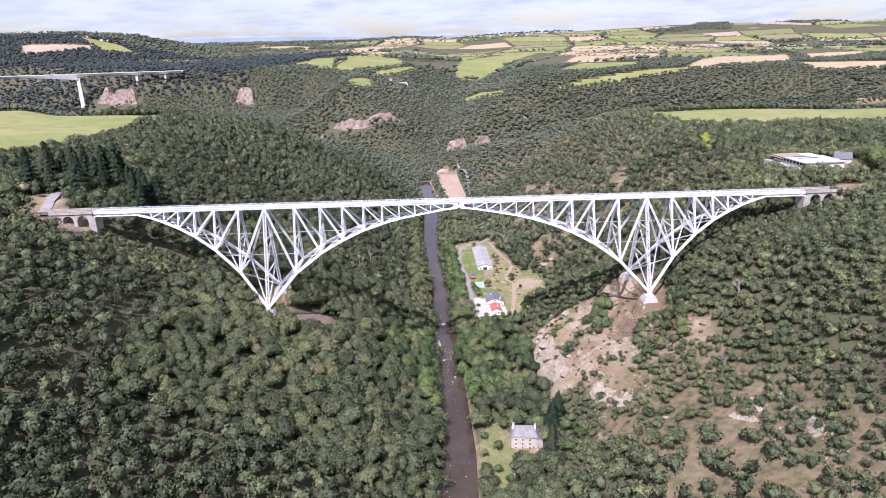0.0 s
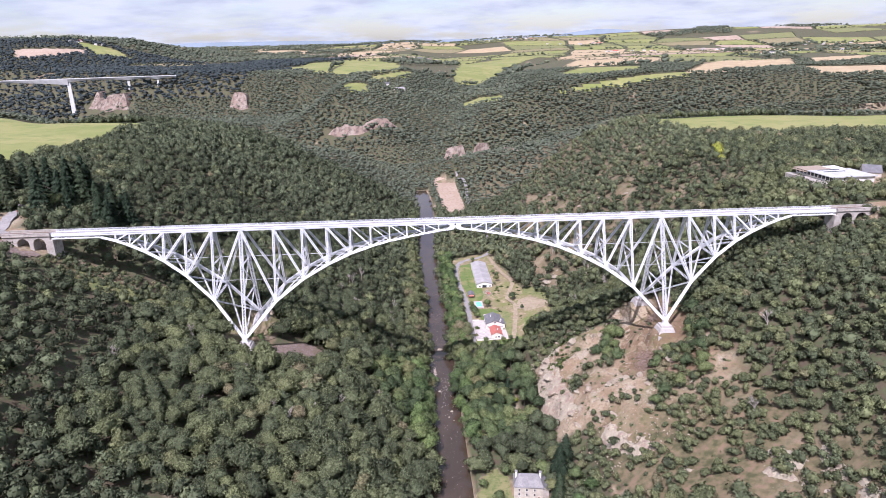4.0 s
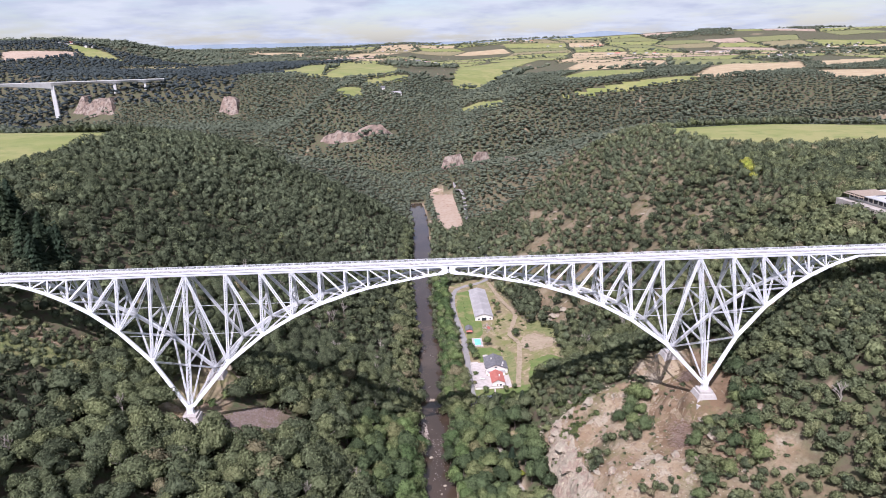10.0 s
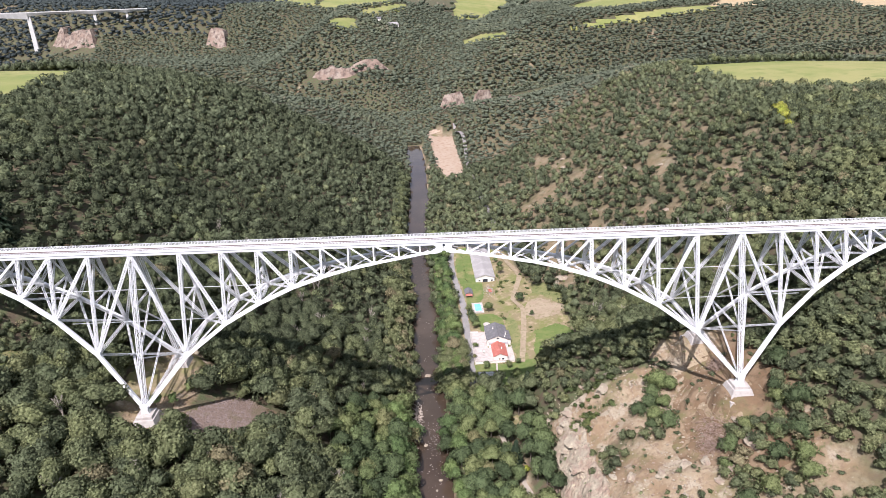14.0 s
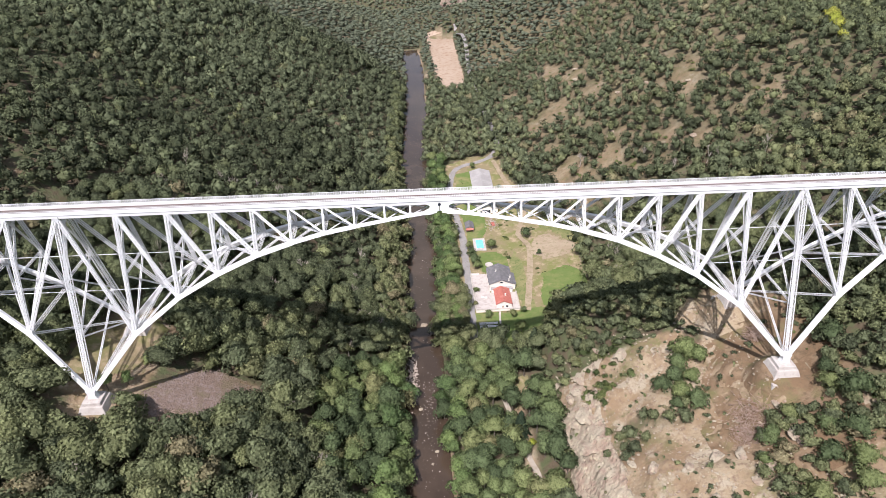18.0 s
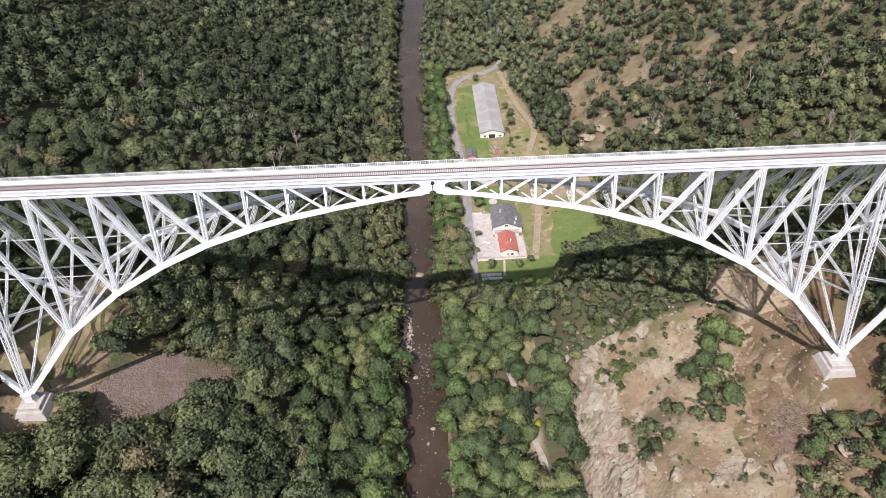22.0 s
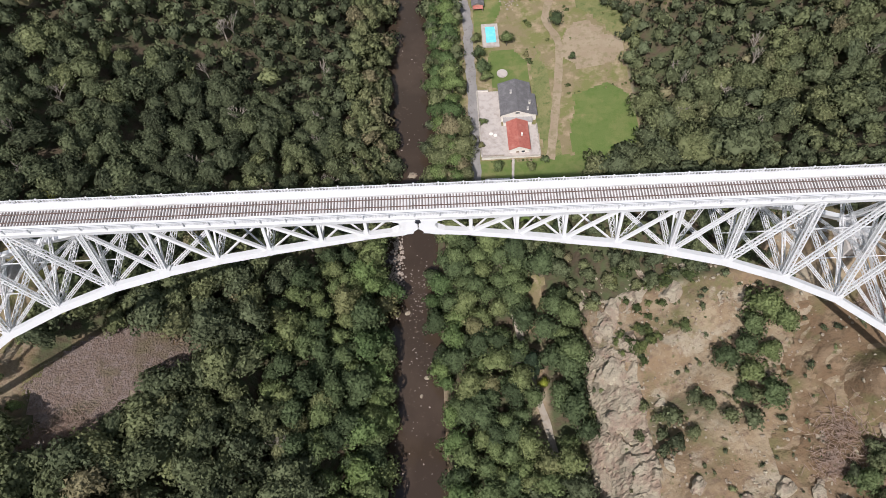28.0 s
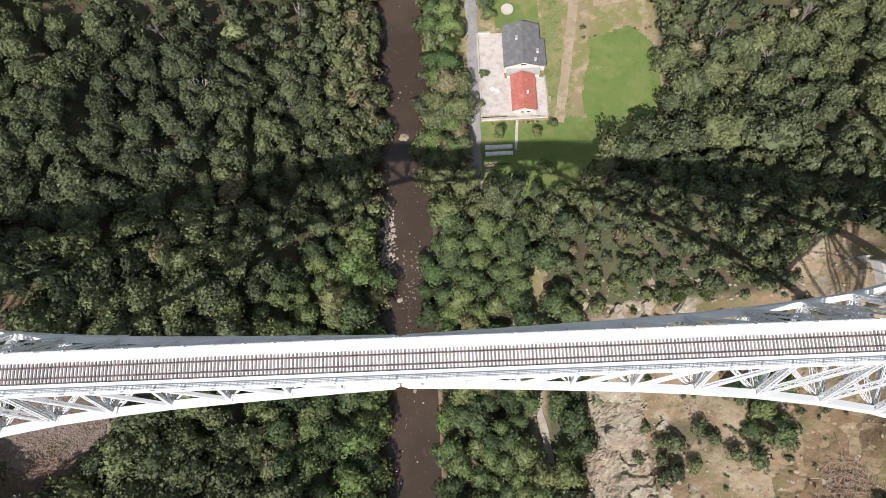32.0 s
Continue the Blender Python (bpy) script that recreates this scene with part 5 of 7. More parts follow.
# rock walls on the far slopes
def cliff(points, high, label, seed, clear=14.0):
    """A rough rock wall along a line of plan points, leaning back into the slope."""
    pts = np.array(points, float)
    seg = np.hypot(*np.diff(pts, axis=0).T)
    run = np.concatenate([[0], np.cumsum(seg)])
    n, m = int(run[-1] / 4) + 2, 9
    u = np.linspace(0, run[-1], n)
    px, py = np.interp(u, run, pts[:, 0]), np.interp(u, run, pts[:, 1])
    tall = high * np.clip(np.minimum(u, run[-1] - u) / (0.18 * run[-1]), 0.15, 1) * (0.8 + 0.5 * fbm(u, u * 0 + seed, 30, 3, seed))
    base = ground(px, py) - 3
    v = []
    for k in range(m + 1):
        t = k / m
        x, y = px + 2.5 * fbm(u, u * 0 + 9 * t, 14, 2, seed + 3), py + tall * (0.75 * t) + 0.16 * tall * fbm(u, u * 0 + 40 * t, 17, 3, seed + 1)
        v.append(np.column_stack([x, y, base + tall * t + 1.5 * fbm(u, u * 0 + 25 * t, 11, 2, seed + 2)]))
    back = py + tall * 1.9
    v.append(np.column_stack([px, back, ground(px, back) - 2]))
    f = [(k * n + i, k * n + i + 1, (k + 1) * n + i + 1, (k + 1) * n + i) for k in range(m + 1) for i in range(n - 1)]
    tagged(new("cliff", raw_mesh("cliff", np.vstack(v), f, RED_ROCK)), label, "cliff")
    CRAG_RINGS.append([(a, b - clear) for a, b in points] + [(a, b + high * 0.8) for a, b in points[::-1]])


cliff([(-845, 1384), (-780, 1330), (-703, 1294)], 46, "broad pale quarry face beneath the road viaduct", 201, 30)
cliff([(-196, 958), (-150, 926), (-112, 912), (-70, 925), (-38, 942)], 24, "pale reddish quarry face at the foot of a wooded slope", 205, 14)
cliff([(28, 712), (50, 700), (66, 676)], 20, "red rock scar on a wooded spur", 209)
cliff([(74, 672), (88, 650), (98, 632)], 22, "red rock scar above the river's bend", 213)
cliff([(112, 612), (124, 594), (134, 576)], 11, "pale rock scar among trees", 217)
cliff([(-464, 1294), (-440, 1284), (-416, 1284)], 38, "weathered pinkish cliff among trees", 225)


def far_open(x, y):
    out = bare(x, y)
    for ring in FAR_RINGS:
        xs, ys = [p[0] for p in ring], [p[1] for p in ring]
        box = (x > min(xs)) & (x < max(xs)) & (y > min(ys)) & (y < max(ys))
        if box.any():
            k = np.nonzero(box)[0]
            out[k] |= ring_mask(x[k], y[k], ring)
    for ring in CRAG_RINGS:
        out |= ring_mask(x, y, ring) & (fbm(x, y, 22, 2, 149) > -0.25)
    return out


def seen(x, y):
    return np.abs(x + 15) < 0.76 * (y + 420) + 60


def in_mid(x, y):
    return (x > -420) & (x < 430) & (y < 470)


wood("valley_wood", scatter(-1000, 1000, -60, 860, 6.9, 41, lambda x, y: ~in_mid(x, y) & ~far_open(x, y) & seen(x, y)), DOT_CROWNS, (3.9, 5.5), (0.8, 1.1), 42, "continuous oak wood on the slopes where the valleys meet", HAZY_LEAF, vary=0.12)
# negative tints paint cloud shadow onto the right and left hills
wood("hill_wood", scatter(-1500, 1500, 860, 1500, 9.4, 43, lambda x, y: ~far_open(x, y) & seen(x, y) & ~((x < -450) & (y > 1340))), DOT_CROWNS, (5.4, 7.6), (0.7, 1.0), 44, "distant continuous wood over rounded hills", HAZY_LEAF, lambda x, y: -0.30 * smooth(150, 320, x) - 0.16 * smooth(-100, -300, x), vary=0.12)
# dark by leaf colour alone, where a cloud's shadow would lie
wood("valley_side_wood", scatter(-2300, -250, 1340, 2500, 16.5, 49, lambda x, y: ~far_open(x, y) & seen(x, y) & ((y > 1500) | (x < -450))), DOT_CROWNS, (8.5, 12.0), (0.5, 0.75), 50, "far wood with a cloud's shadow coloured into its blue-green leaves", CLOUD_SHADE_LEAF, vary=0.12)
wood("far_wood", scatter(-3600, 3600, 1500, 4600, 27.0, 45, lambda x, y: ~far_open(x, y) & seen(x, y) & ~((x < -250) & (y < 2500)) & ((ground(x, y) < 112) | (fbm(x, y, 420, 3, 141) > 0.12) | (x < -300))), DOT_CROWNS, (11.0, 17.0), (0.5, 0.75), 46, "blocks of far woodland between fields", HAZY_LEAF, vary=0.12)
hx, hy_ = [], []
for ring in hedges:
    for (ax, ay), (bx, by) in zip(ring, ring[1:] + ring[:1]):
        if rng.random() < 0.7:
            n = int(math.hypot(bx - ax, by - ay) / 11)
            t = rng.random(n)
            t = t[rng.random(n) < 0.8]
            hx.append(ax + t * (bx - ax) + rng.normal(0, 1.5, len(t)))
            hy_.append(ay + t * (by - ay) + rng.normal(0, 1.5, len(t)))
wood("hedgerows", (np.concatenate(hx), np.concatenate(hy_)), DOT_CROWNS, (2.6, 6.4), (0.5, 0.9), 47, "hedges and single trees between far fields", HAZY_LEAF, vary=0.12)
for ring, count in ((LEFT_PASTURE, 46), (RIGHT_PASTURE, 40)):
    t = rng.random(count) * len(ring)
    k = t.astype(int)
    a, b = np.array(ring)[k % len(ring)], np.array(ring)[(k + 1) % len(ring)]
    p = a + (b - a) * (t - k)[:, None]
    wood("pasture_hedge", (p[:, 0], p[:, 1]), MID_CROWNS[:3], (3.0, 6.5), (0.7, 1.0), 48 + count, "uneven hedge of trees along a pasture's edge")


def small_house(x, y, turn, w, d, h, roof, label):
    z = float(ground(np.array([x]), np.array([y]))[0])
    ob = thing("house", label, "house", "far farmhouses", at=(x, y, z - 0.5), turn=turn)
    part("wall", Shape().box(-w / 2, -d / 2, 0, w / 2, d / 2, h).add([(-w / 2, -d / 2, h), (-w / 2, d / 2, h), (-w / 2, 0, h + d * 0.32), (w / 2, -d / 2, h), (w / 2, d / 2, h), (w / 2, 0, h + d * 0.32)], [(0, 2, 1), (3, 4, 5)]), RENDER_WHITE, ob)
    e, up = 0.5, d * 0.32
    s = Shape()
    for sy in (-1, 1):
        s.add([(-w / 2 - e, sy * (d / 2 + e), h - 0.3), (w / 2 + e, sy * (d / 2 + e), h - 0.3), (w / 2 + e, 0, h + up + 0.1), (-w / 2 - e, 0, h + up + 0.1), (-w / 2 - e, sy * (d / 2 + e), h - 0.05), (w / 2 + e, sy * (d / 2 + e), h - 0.05), (w / 2 + e, 0, h + up + 0.4), (-w / 2 - e, 0, h + up + 0.4)], [(0, 1, 2, 3), (4, 5, 6, 7), (0, 1, 5, 4), (1, 2, 6, 5), (2, 3, 7, 6), (3, 0, 4, 7)])
    part("roof", s, roof, ob)
    for k in (-0.25, 0.25):
        part("window", Shape().box(k * w - 0.7, -d / 2 - 0.06, 1.2, k * w + 0.7, -d / 2 + 0.05, 2.6), DARK_GLASS, ob)


for cx0, cy0, count, reach in ((-77, 3700, 5, 120), (8, 2290, 7, 70), (60, 2420, 5, 60), (1047, 2890, 7, 160), (1237, 1933, 4, 45), (2400, 3400, 8, 220), (967, 3800, 7, 200), (688, 4300, 8, 200), (1500, 3000, 6, 160), (-1300, 2480, 6, 90), (-60, 1235, 2, 20), (1750, 2500, 5, 90)):
    for k in range(count):
        big = rng.random() < 0.25
        small_house(cx0 + rng.uniform(-1, 1) * reach, cy0 + rng.uniform(-1, 1) * reach * 0.5, rng.uniform(-40, 40), 26 if big else rng.uniform(10, 16), 13 if big else 9, rng.uniform(4, 6), [SLATE, FIBRE, RED_TILE, FIBRE][k % 4], "far white farmhouse with a pitched roof on the plateau")

# the road viaduct across the side valley
road_bridge = thing("road_viaduct", "slender white concrete motorway viaduct on tall piers, far off", "bridge")
a, b = Vector((-1290, 1355, 134.5)), Vector((-622, 1412, 136.8))
u = (b - a).normalized()
side = Vector((-u.y, u.x, 0))
marks = [0.0, 0.61, 0.825, 0.932, 1.0]
for k in range(len(marks) - 1):
    n = 14
    s = Shape()
    v, f = [], []
    for i in range(n + 1):
        t = i / n
        p = a.lerp(b, marks[k] + (marks[k + 1] - marks[k]) * t)
        left, right = (0 if k == 0 else 1), (1 if k < 3 else 0)
        arch = max(left * max(0, 1 - t * 2.2), right * max(0, 1 - (1 - t) * 2.2)) ** 1.6
        depth = 4.0 + (10.0 if k in (0,) else 3.0) * arch
        v += [p + side * 6, p - side * 6, p - side * 3 - Vector((0, 0, depth)), p + side * 3 - Vector((0, 0, depth))]
    for i in range(n):
        f += [(4 * i + c, 4 * i + (c + 1) % 4, 4 * i + 4 + (c + 1) % 4, 4 * i + 4 + c) for c in range(4)]
    s.add(v, f + [(0, 1, 2, 3), (4 * n + 3, 4 * n + 2, 4 * n + 1, 4 * n)])
    part("deck_span", s, CONCRETE, road_bridge)
    for sd in (-1, 1):
        part("parapet", Shape().bar(a.lerp(b, marks[k]) + side * 5.8 * sd + Vector((0, 0, 0.7)), a.lerp(b, marks[k + 1]) + side * 5.8 * sd + Vector((0, 0, 0.7)), 0.5, 1.3, side), CONCRETE, road_bridge)
for t, w in ((0.15, 9), (0.61, 9), (0.825, 6), (0.932, 5)):
    p = a.lerp(b, t)
    z = float(ground(np.array([p.x]), np.array([p.y]))[0]) - 4
    s = Shape()
    s.add([(p.x + i * w * k, p.y + j * w * 0.4 * k, zz) for zz, k in ((z, 0.62), (p.z - 3.5, 0.45)) for i, j in ((-1, -1), (1, -1), (1, 1), (-1, 1))], [(3, 2, 1, 0), (4, 5, 6, 7), (0, 1, 5, 4), (1, 2, 6, 5), (2, 3, 7, 6), (3, 0, 4, 7)])
    part("pier", s, CONCRETE, road_bridge)

# hills at the horizon: flat strips, with the haze's blue as their own colour
HAZE = surface("haze_blue_hills", (0.28, 0.33, 0.385), [((0.24, 0.29, 0.33), 0.003, 0.45, 0.6)], 1.0, specular=0.0)
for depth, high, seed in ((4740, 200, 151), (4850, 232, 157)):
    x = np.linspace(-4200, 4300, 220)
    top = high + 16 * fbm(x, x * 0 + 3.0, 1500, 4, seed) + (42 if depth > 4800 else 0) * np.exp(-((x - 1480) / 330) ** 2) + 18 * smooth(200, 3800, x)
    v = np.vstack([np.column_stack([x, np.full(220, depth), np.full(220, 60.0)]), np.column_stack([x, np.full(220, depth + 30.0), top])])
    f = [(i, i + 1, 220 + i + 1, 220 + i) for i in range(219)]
    tagged(new("backdrop", raw_mesh("backdrop", v, f, HAZE, True)), "line of distant hills at the horizon, coloured haze blue", "hills", kind="structure")

# ---- buildings on the valley floor ----
def gable_roof(x0, x1, y0, y1, eave, ridge, ridge_x, over=0.4, thick=0.22):
    """Two sloping slabs with the ridge along y."""
    s = Shape()
    for xe in (x0 - over, x1 + over):
        drop = (ridge - eave) * over / max(abs(xe - ridge_x), 0.1)
        v = [(xe, y0 - over, eave - drop), (ridge_x, y0 - over, ridge), (ridge_x, y1 + over, ridge), (xe, y1 + over, eave - drop)]
        s.add(v + [(a, b, c + thick) for a, b, c in v], [(0, 1, 2, 3), (4, 5, 6, 7), (0, 1, 5, 4), (1, 2, 6, 5), (2, 3, 7, 6), (3, 0, 4, 7)])
    return s


def gable_walls(x0, x1, y0, y1, z0, eave, ridge, ridge_x):
    s = Shape().box(x0, y0, z0, x1, y1, eave)
    for y in (y0, y1):
        s.add([(x0, y, eave), (x1, y, eave), (ridge_x, y, ridge)], [(0, 1, 2)])
    return s


def opening(name, parent, x0, x1, y, z0, z1, material=DARK_GLASS, label=""):
    ob = part(name, Shape().box(x0, y - 0.04, z0, x1, y + 0.10, z1), material, parent, label)
    part("frame", Shape().box(x0 - 0.1, y - 0.07, z0 - 0.1, x0, y + 0.05, z1 + 0.1).box(x1, y - 0.07, z0 - 0.1, x1 + 0.1, y + 0.05, z1 + 0.1).box(x0, y - 0.07, z1, x1, y + 0.05, z1 + 0.1).box(x0 - 0.15, y - 0.14, z0 - 0.12, x1 + 0.15, y + 0.05, z0), RENDER_WHITE, ob)
    return ob


def ridge_caps(parent, x, y0, y1, z, material):
    n = int((y1 - y0) / 0.8)
    cap = Shape().bar((0, -0.42, 0), (0, 0.42, 0), 0.35, 0.12, (1, 0, 0)).mesh("ridge_tile", material)
    for k in range(n):
        ob = part("ridge_tile", cap, material, parent)
        ob.location = (x, y0 + 0.4 + k * 0.8, z)


house = thing("house", "white rendered valley house with a grey slate roof and paved terrace", "house")
part("wall", gable_walls(29, 41, 104, 119.2, -1, 4.6, 7.0, 35.2), RENDER_WHITE, house)
part("wall", Shape().box(41, 104, -1, 42.6, 113.5, 4.0), RENDER_WHITE, house)
roof = part("roof", gable_roof(29, 41, 104, 119.2, 4.6, 7.05, 35.2), SLATE, house, "dark grey slate roof")
part("lean_to_roof", Shape().add([(41.2, 103.6, 4.75), (43.0, 103.6, 4.15), (43.0, 113.9, 4.15), (41.2, 113.9, 4.75), (41.2, 103.6, 4.95), (43.0, 103.6, 4.35), (43.0, 113.9, 4.35), (41.2, 113.9, 4.95)], [(3, 2, 1, 0), (4, 5, 6, 7), (0, 1, 5, 4), (1, 2, 6, 5), (2, 3, 7, 6), (3, 0, 4, 7)]), SLATE, house)
ridge_caps(house, 35.2, 103.6, 119.6, 7.3, SLATE)
for x, y, z in ((33.2, 113.2, 7.6), (40.2, 108.6, 6.6), (39.2, 105.4, 6.5)):
    c = part("chimney", Shape().box(x - 0.35, y - 0.45, 4.6, x + 0.35, y + 0.45, z), RENDER_WHITE, house)
    part("chimney_cap", Shape().box(x - 0.45, y - 0.55, z, x + 0.45, y + 0.55, z + 0.15), FIBRE, c)
for y in (106.5, 110.5, 115.0):
    part("window", Shape().box(28.9, y - 0.6, 1.0, 29.05, y + 0.6, 2.3), DARK_GLASS, house)
opening("window", house, 34.4, 36.0, 103.95, 5.0, 5.9)
annex = thing("annex", "low white annex with a red tiled roof beside the house", "house")
part("wall", gable_walls(31, 38.6, 88.6, 101.2, -1, 3.2, 5.0, 34.4), RENDER_WHITE, annex)
part("roof", gable_roof(31, 38.6, 88.6, 101.2, 3.2, 5.05, 34.4), RED_TILE, annex, "red tiled roof")
ridge_caps(annex, 34.4, 88.2, 101.6, 5.32, RED_TILE)
part("link_roof", Shape().box(29.6, 101.4, 2.9, 41.0, 103.9, 3.1), FIBRE, annex, "flat grey roof between the two buildings")
part("wall", Shape().box(29.8, 101.6, -1, 40.8, 103.7, 2.9), RENDER_WHITE, annex)
part("chimney", Shape().box(35.6, 93.6, 3.4, 36.2, 94.3, 5.8), RENDER_WHITE, annex)
opening("door", annex, 33.6, 34.6, 88.55, 0.2, 2.2, WOOD, "brown wooden door")
opening("window", annex, 35.6, 36.8, 88.55, 1.0, 2.2)
terrace = tagged(new("terrace", Shape().box(20.6, 88.0, -1.2, 29.0, 119.0, 0.95).box(29.0, 86.8, -1.2, 42.4, 101.6, 0.93).mesh("terrace", TERRACE)), "pale pink paved terrace round the house", "terrace", kind="structure")
low_wall = thing("low_wall", "low white garden wall along the terrace", "wall")
for x0, y0, x1, y1 in ((20.3, 86.4, 42.6, 86.8), (20.2, 88.0, 20.6, 119.2), (42.4, 86.8, 42.8, 101.6), (20.2, 119.0, 25.0, 119.4)):
    w = part("wall", Shape().box(x0, y0, -1.0, x1, y1, 1.55), RENDER_WHITE, low_wall)
    part("coping", Shape().box(x0 - 0.06, y0 - 0.06, 1.55, x1 + 0.06, y1 + 0.06, 1.66), MASONRY, w)


def garden_table(x, y):
    ob = thing("garden_table", "white round garden table on the terrace", "table", at=(x, y, 0.95))
    bm = bmesh.new()
    bmesh.ops.create_cone(bm, cap_ends=True, segments=20, radius1=0.75, radius2=0.75, depth=0.05, matrix=Matrix.Translation((0, 0, 0.73)))
    part("tabletop", bm, RENDER_WHITE, ob)
    for k in range(4):
        part("leg", Shape().bar((0.45 * math.cos(k * 1.57), 0.45 * math.sin(k * 1.57), 0), (0.35 * math.cos(k * 1.57), 0.35 * math.sin(k * 1.57), 0.71), 0.06, 0.06, (0, 0, 1)), RENDER_WHITE, ob)


garden_table(24.6, 97.4)
garden_table(26.2, 96.6)

shed = thing("long_shed", "long farm shed with a pale grey fibre-cement roof and white walls", "shed")
part("wall", gable_walls(30.4, 43.6, 187, 242, -1, 4.0, 6.0, 37), RENDER_WHITE, shed)
part("roof", gable_roof(30.4, 43.6, 187, 214.9, 4.0, 6.0, 37, 0.5), FIBRE, shed, "ribbed pale grey roof sheets")
part("roof", gable_roof(30.4, 43.6, 215.7, 242, 4.0, 6.0, 37, 0.5), FIBRE, shed, "ribbed pale grey roof sheets")
rib = {}
for side_x in (30.0, 44.0):
    s = Shape().bar((37, 0, 6.24), (side_x, 0, 6.24 - 2.0 * 7 / 6.6), 0.22, 0.06, (0, 1, 0)).mesh("roof_seam", FIBRE)
    for k in range(46):
        ob = part("roof_seam", s, FIBRE, shed)
        ob.location = (0, 187.2 + k * 1.2, 0)
# closed by a dark panel that imitates the shade inside
opening("door", shed, 35.2, 38.8, 186.95, 0.2, 3.0, DARK_GLASS, "dark panel standing in for an open, unlit doorway")
for x in (32.4, 41.2):
    opening("window", shed, x, x + 1.2, 186.95, 1.3, 2.4)
part("lamp_post", Shape().bar((46, 184, 0), (46, 184, 6), 0.18, 0.18), WOOD, thing("pole", "weathered wooden pole beside the shed", "pole"))

hut = thing("garden_hut", "small hut with a grey roof and a red tiled porch", "hut")
part("wall", gable_walls(21.4, 26.2, 166, 173, -1, 2.6, 4.0, 23.8), WOOD, hut)
part("roof", gable_roof(21.4, 26.2, 166, 173, 2.6, 4.0, 23.8, 0.35), SLATE, hut)
part("porch_roof", Shape().add([(21.6, 164.2, 2.2), (26.0, 164.2, 2.2), (26.0, 165.8, 2.7), (21.6, 165.8, 2.7), (21.6, 164.2, 2.35), (26.0, 164.2, 2.35), (26.0, 165.8, 2.85), (21.6, 165.8, 2.85)], [(3, 2, 1, 0), (4, 5, 6, 7), (0, 1, 5, 4), (1, 2, 6, 5), (2, 3, 7, 6), (3, 0, 4, 7)]), RED_TILE, hut, "red tiled porch roof")
for x in (21.7, 25.9):
    part("post", Shape().bar((x, 164.3, -0.5), (x, 164.3, 2.25), 0.16, 0.16), WOOD, hut)
pool = thing("swimming_pool", "turquoise swimming pool with pale paved surround", "pool")
part("surround", Shape().box(24.6, 143.4, -0.4, 26.2, 156.4, 1.0).box(30.4, 143.4, -0.4, 31.6, 156.4, 1.0).box(26.2, 143.4, -0.4, 30.4, 145.6, 1.0).box(26.2, 154.8, -0.4, 30.4, 156.4, 1.0), TERRACE, pool)
part("water", Shape().box(26.2, 145.6, -0.4, 30.4, 154.8, 0.86), POOL, pool, "clear turquoise water")
part("ladder", Shape().bar((30.2, 154.0, 0.4), (30.2, 154.0, 1.7), 0.07, 0.07).bar((30.2, 153.3, 0.4), (30.2, 153.3, 1.7), 0.07, 0.07).bar((30.2, 153.3, 1.68), (30.2, 154.0, 1.68), 0.07, 0.07), DECK_PAINT, pool)
spa = thing("round_table_slab", "round pale stone slab on the lawn", "slab", at=(31.5, 128.5, 0.6))
bm = bmesh.new()
bmesh.ops.create_cone(bm, cap_ends=True, segments=24, radius1=2.2, radius2=2.2, depth=0.5)
part("slab", bm, TERRACE, spa)
trailer = thing("farm_trailer", "small red farm trailer parked on the lawn", "trailer", at=(38.6, 172, 0.5), turn=8)
part("bed", Shape().box(-0.9, -1.7, 0.6, 0.9, 1.7, 0.75).box(-0.9, -1.7, 0.75, -0.82, 1.7, 1.2).box(0.82, -1.7, 0.75, 0.9, 1.7, 1.2).box(-0.82, 1.62, 0.75, 0.82, 1.7, 1.2), RED_TILE, trailer)
for x in (-1.0, 1.0):
    bm = bmesh.new()
    bmesh.ops.create_cone(bm, cap_ends=True, segments=14, radius1=0.42, radius2=0.42, depth=0.2, matrix=pose(x, 0, 0.42, 0, 90))
    part("wheel", bm, DARK_GLASS, trailer, "black rubber wheel")
part("drawbar", Shape().bar((0, -1.7, 0.65), (0, -3.0, 0.5), 0.12, 0.12), RUST, trailer)

# kitchen garden under the viaduct's shadow
path = tagged(new("garden_path", Shape().bar((32.3, 86, 0.7), (29.3, 58, 1.0), 0.9, 0.12, (1, 0, 0)).mesh("garden_path", TERRACE)), "straight white garden path", "path", kind="structure")
for k in range(2):
    tunnel = thing("cloche_tunnel", "long low garden tunnel covered in pale netting", "garden tunnel", "garden tunnels", at=(25.5, 76.6 - 2.4 * k, 0.55))
    v, f = [], []
    for i in range(13):
        for j in range(7):
            t = math.pi * j / 6
            v.append((-4.6 + 9.2 * i / 12, 0.8 * math.cos(t), 0.85 * math.sin(t)))
    f = [(i * 7 + j, i * 7 + j + 1, (i + 1) * 7 + j + 1, (i + 1) * 7 + j) for i in range(12) for j in range(6)]
    part("cover", Shape().add(v, f), DECK_PAINT, tunnel, "pale blue-white netting")
    for i in range(0, 13, 3):
        s = Shape()
        for j in range(6):
            t, t2 = math.pi * j / 6, math.pi * (j + 1) / 6
            s.bar((-4.6 + 9.2 * i / 12, 0.83 * math.cos(t), 0.88 * math.sin(t)), (-4.6 + 9.2 * i / 12, 0.83 * math.cos(t2), 0.88 * math.sin(t2)), 0.06, 0.06, (1, 0, 0))
        part("hoop", s, RUST, tunnel)
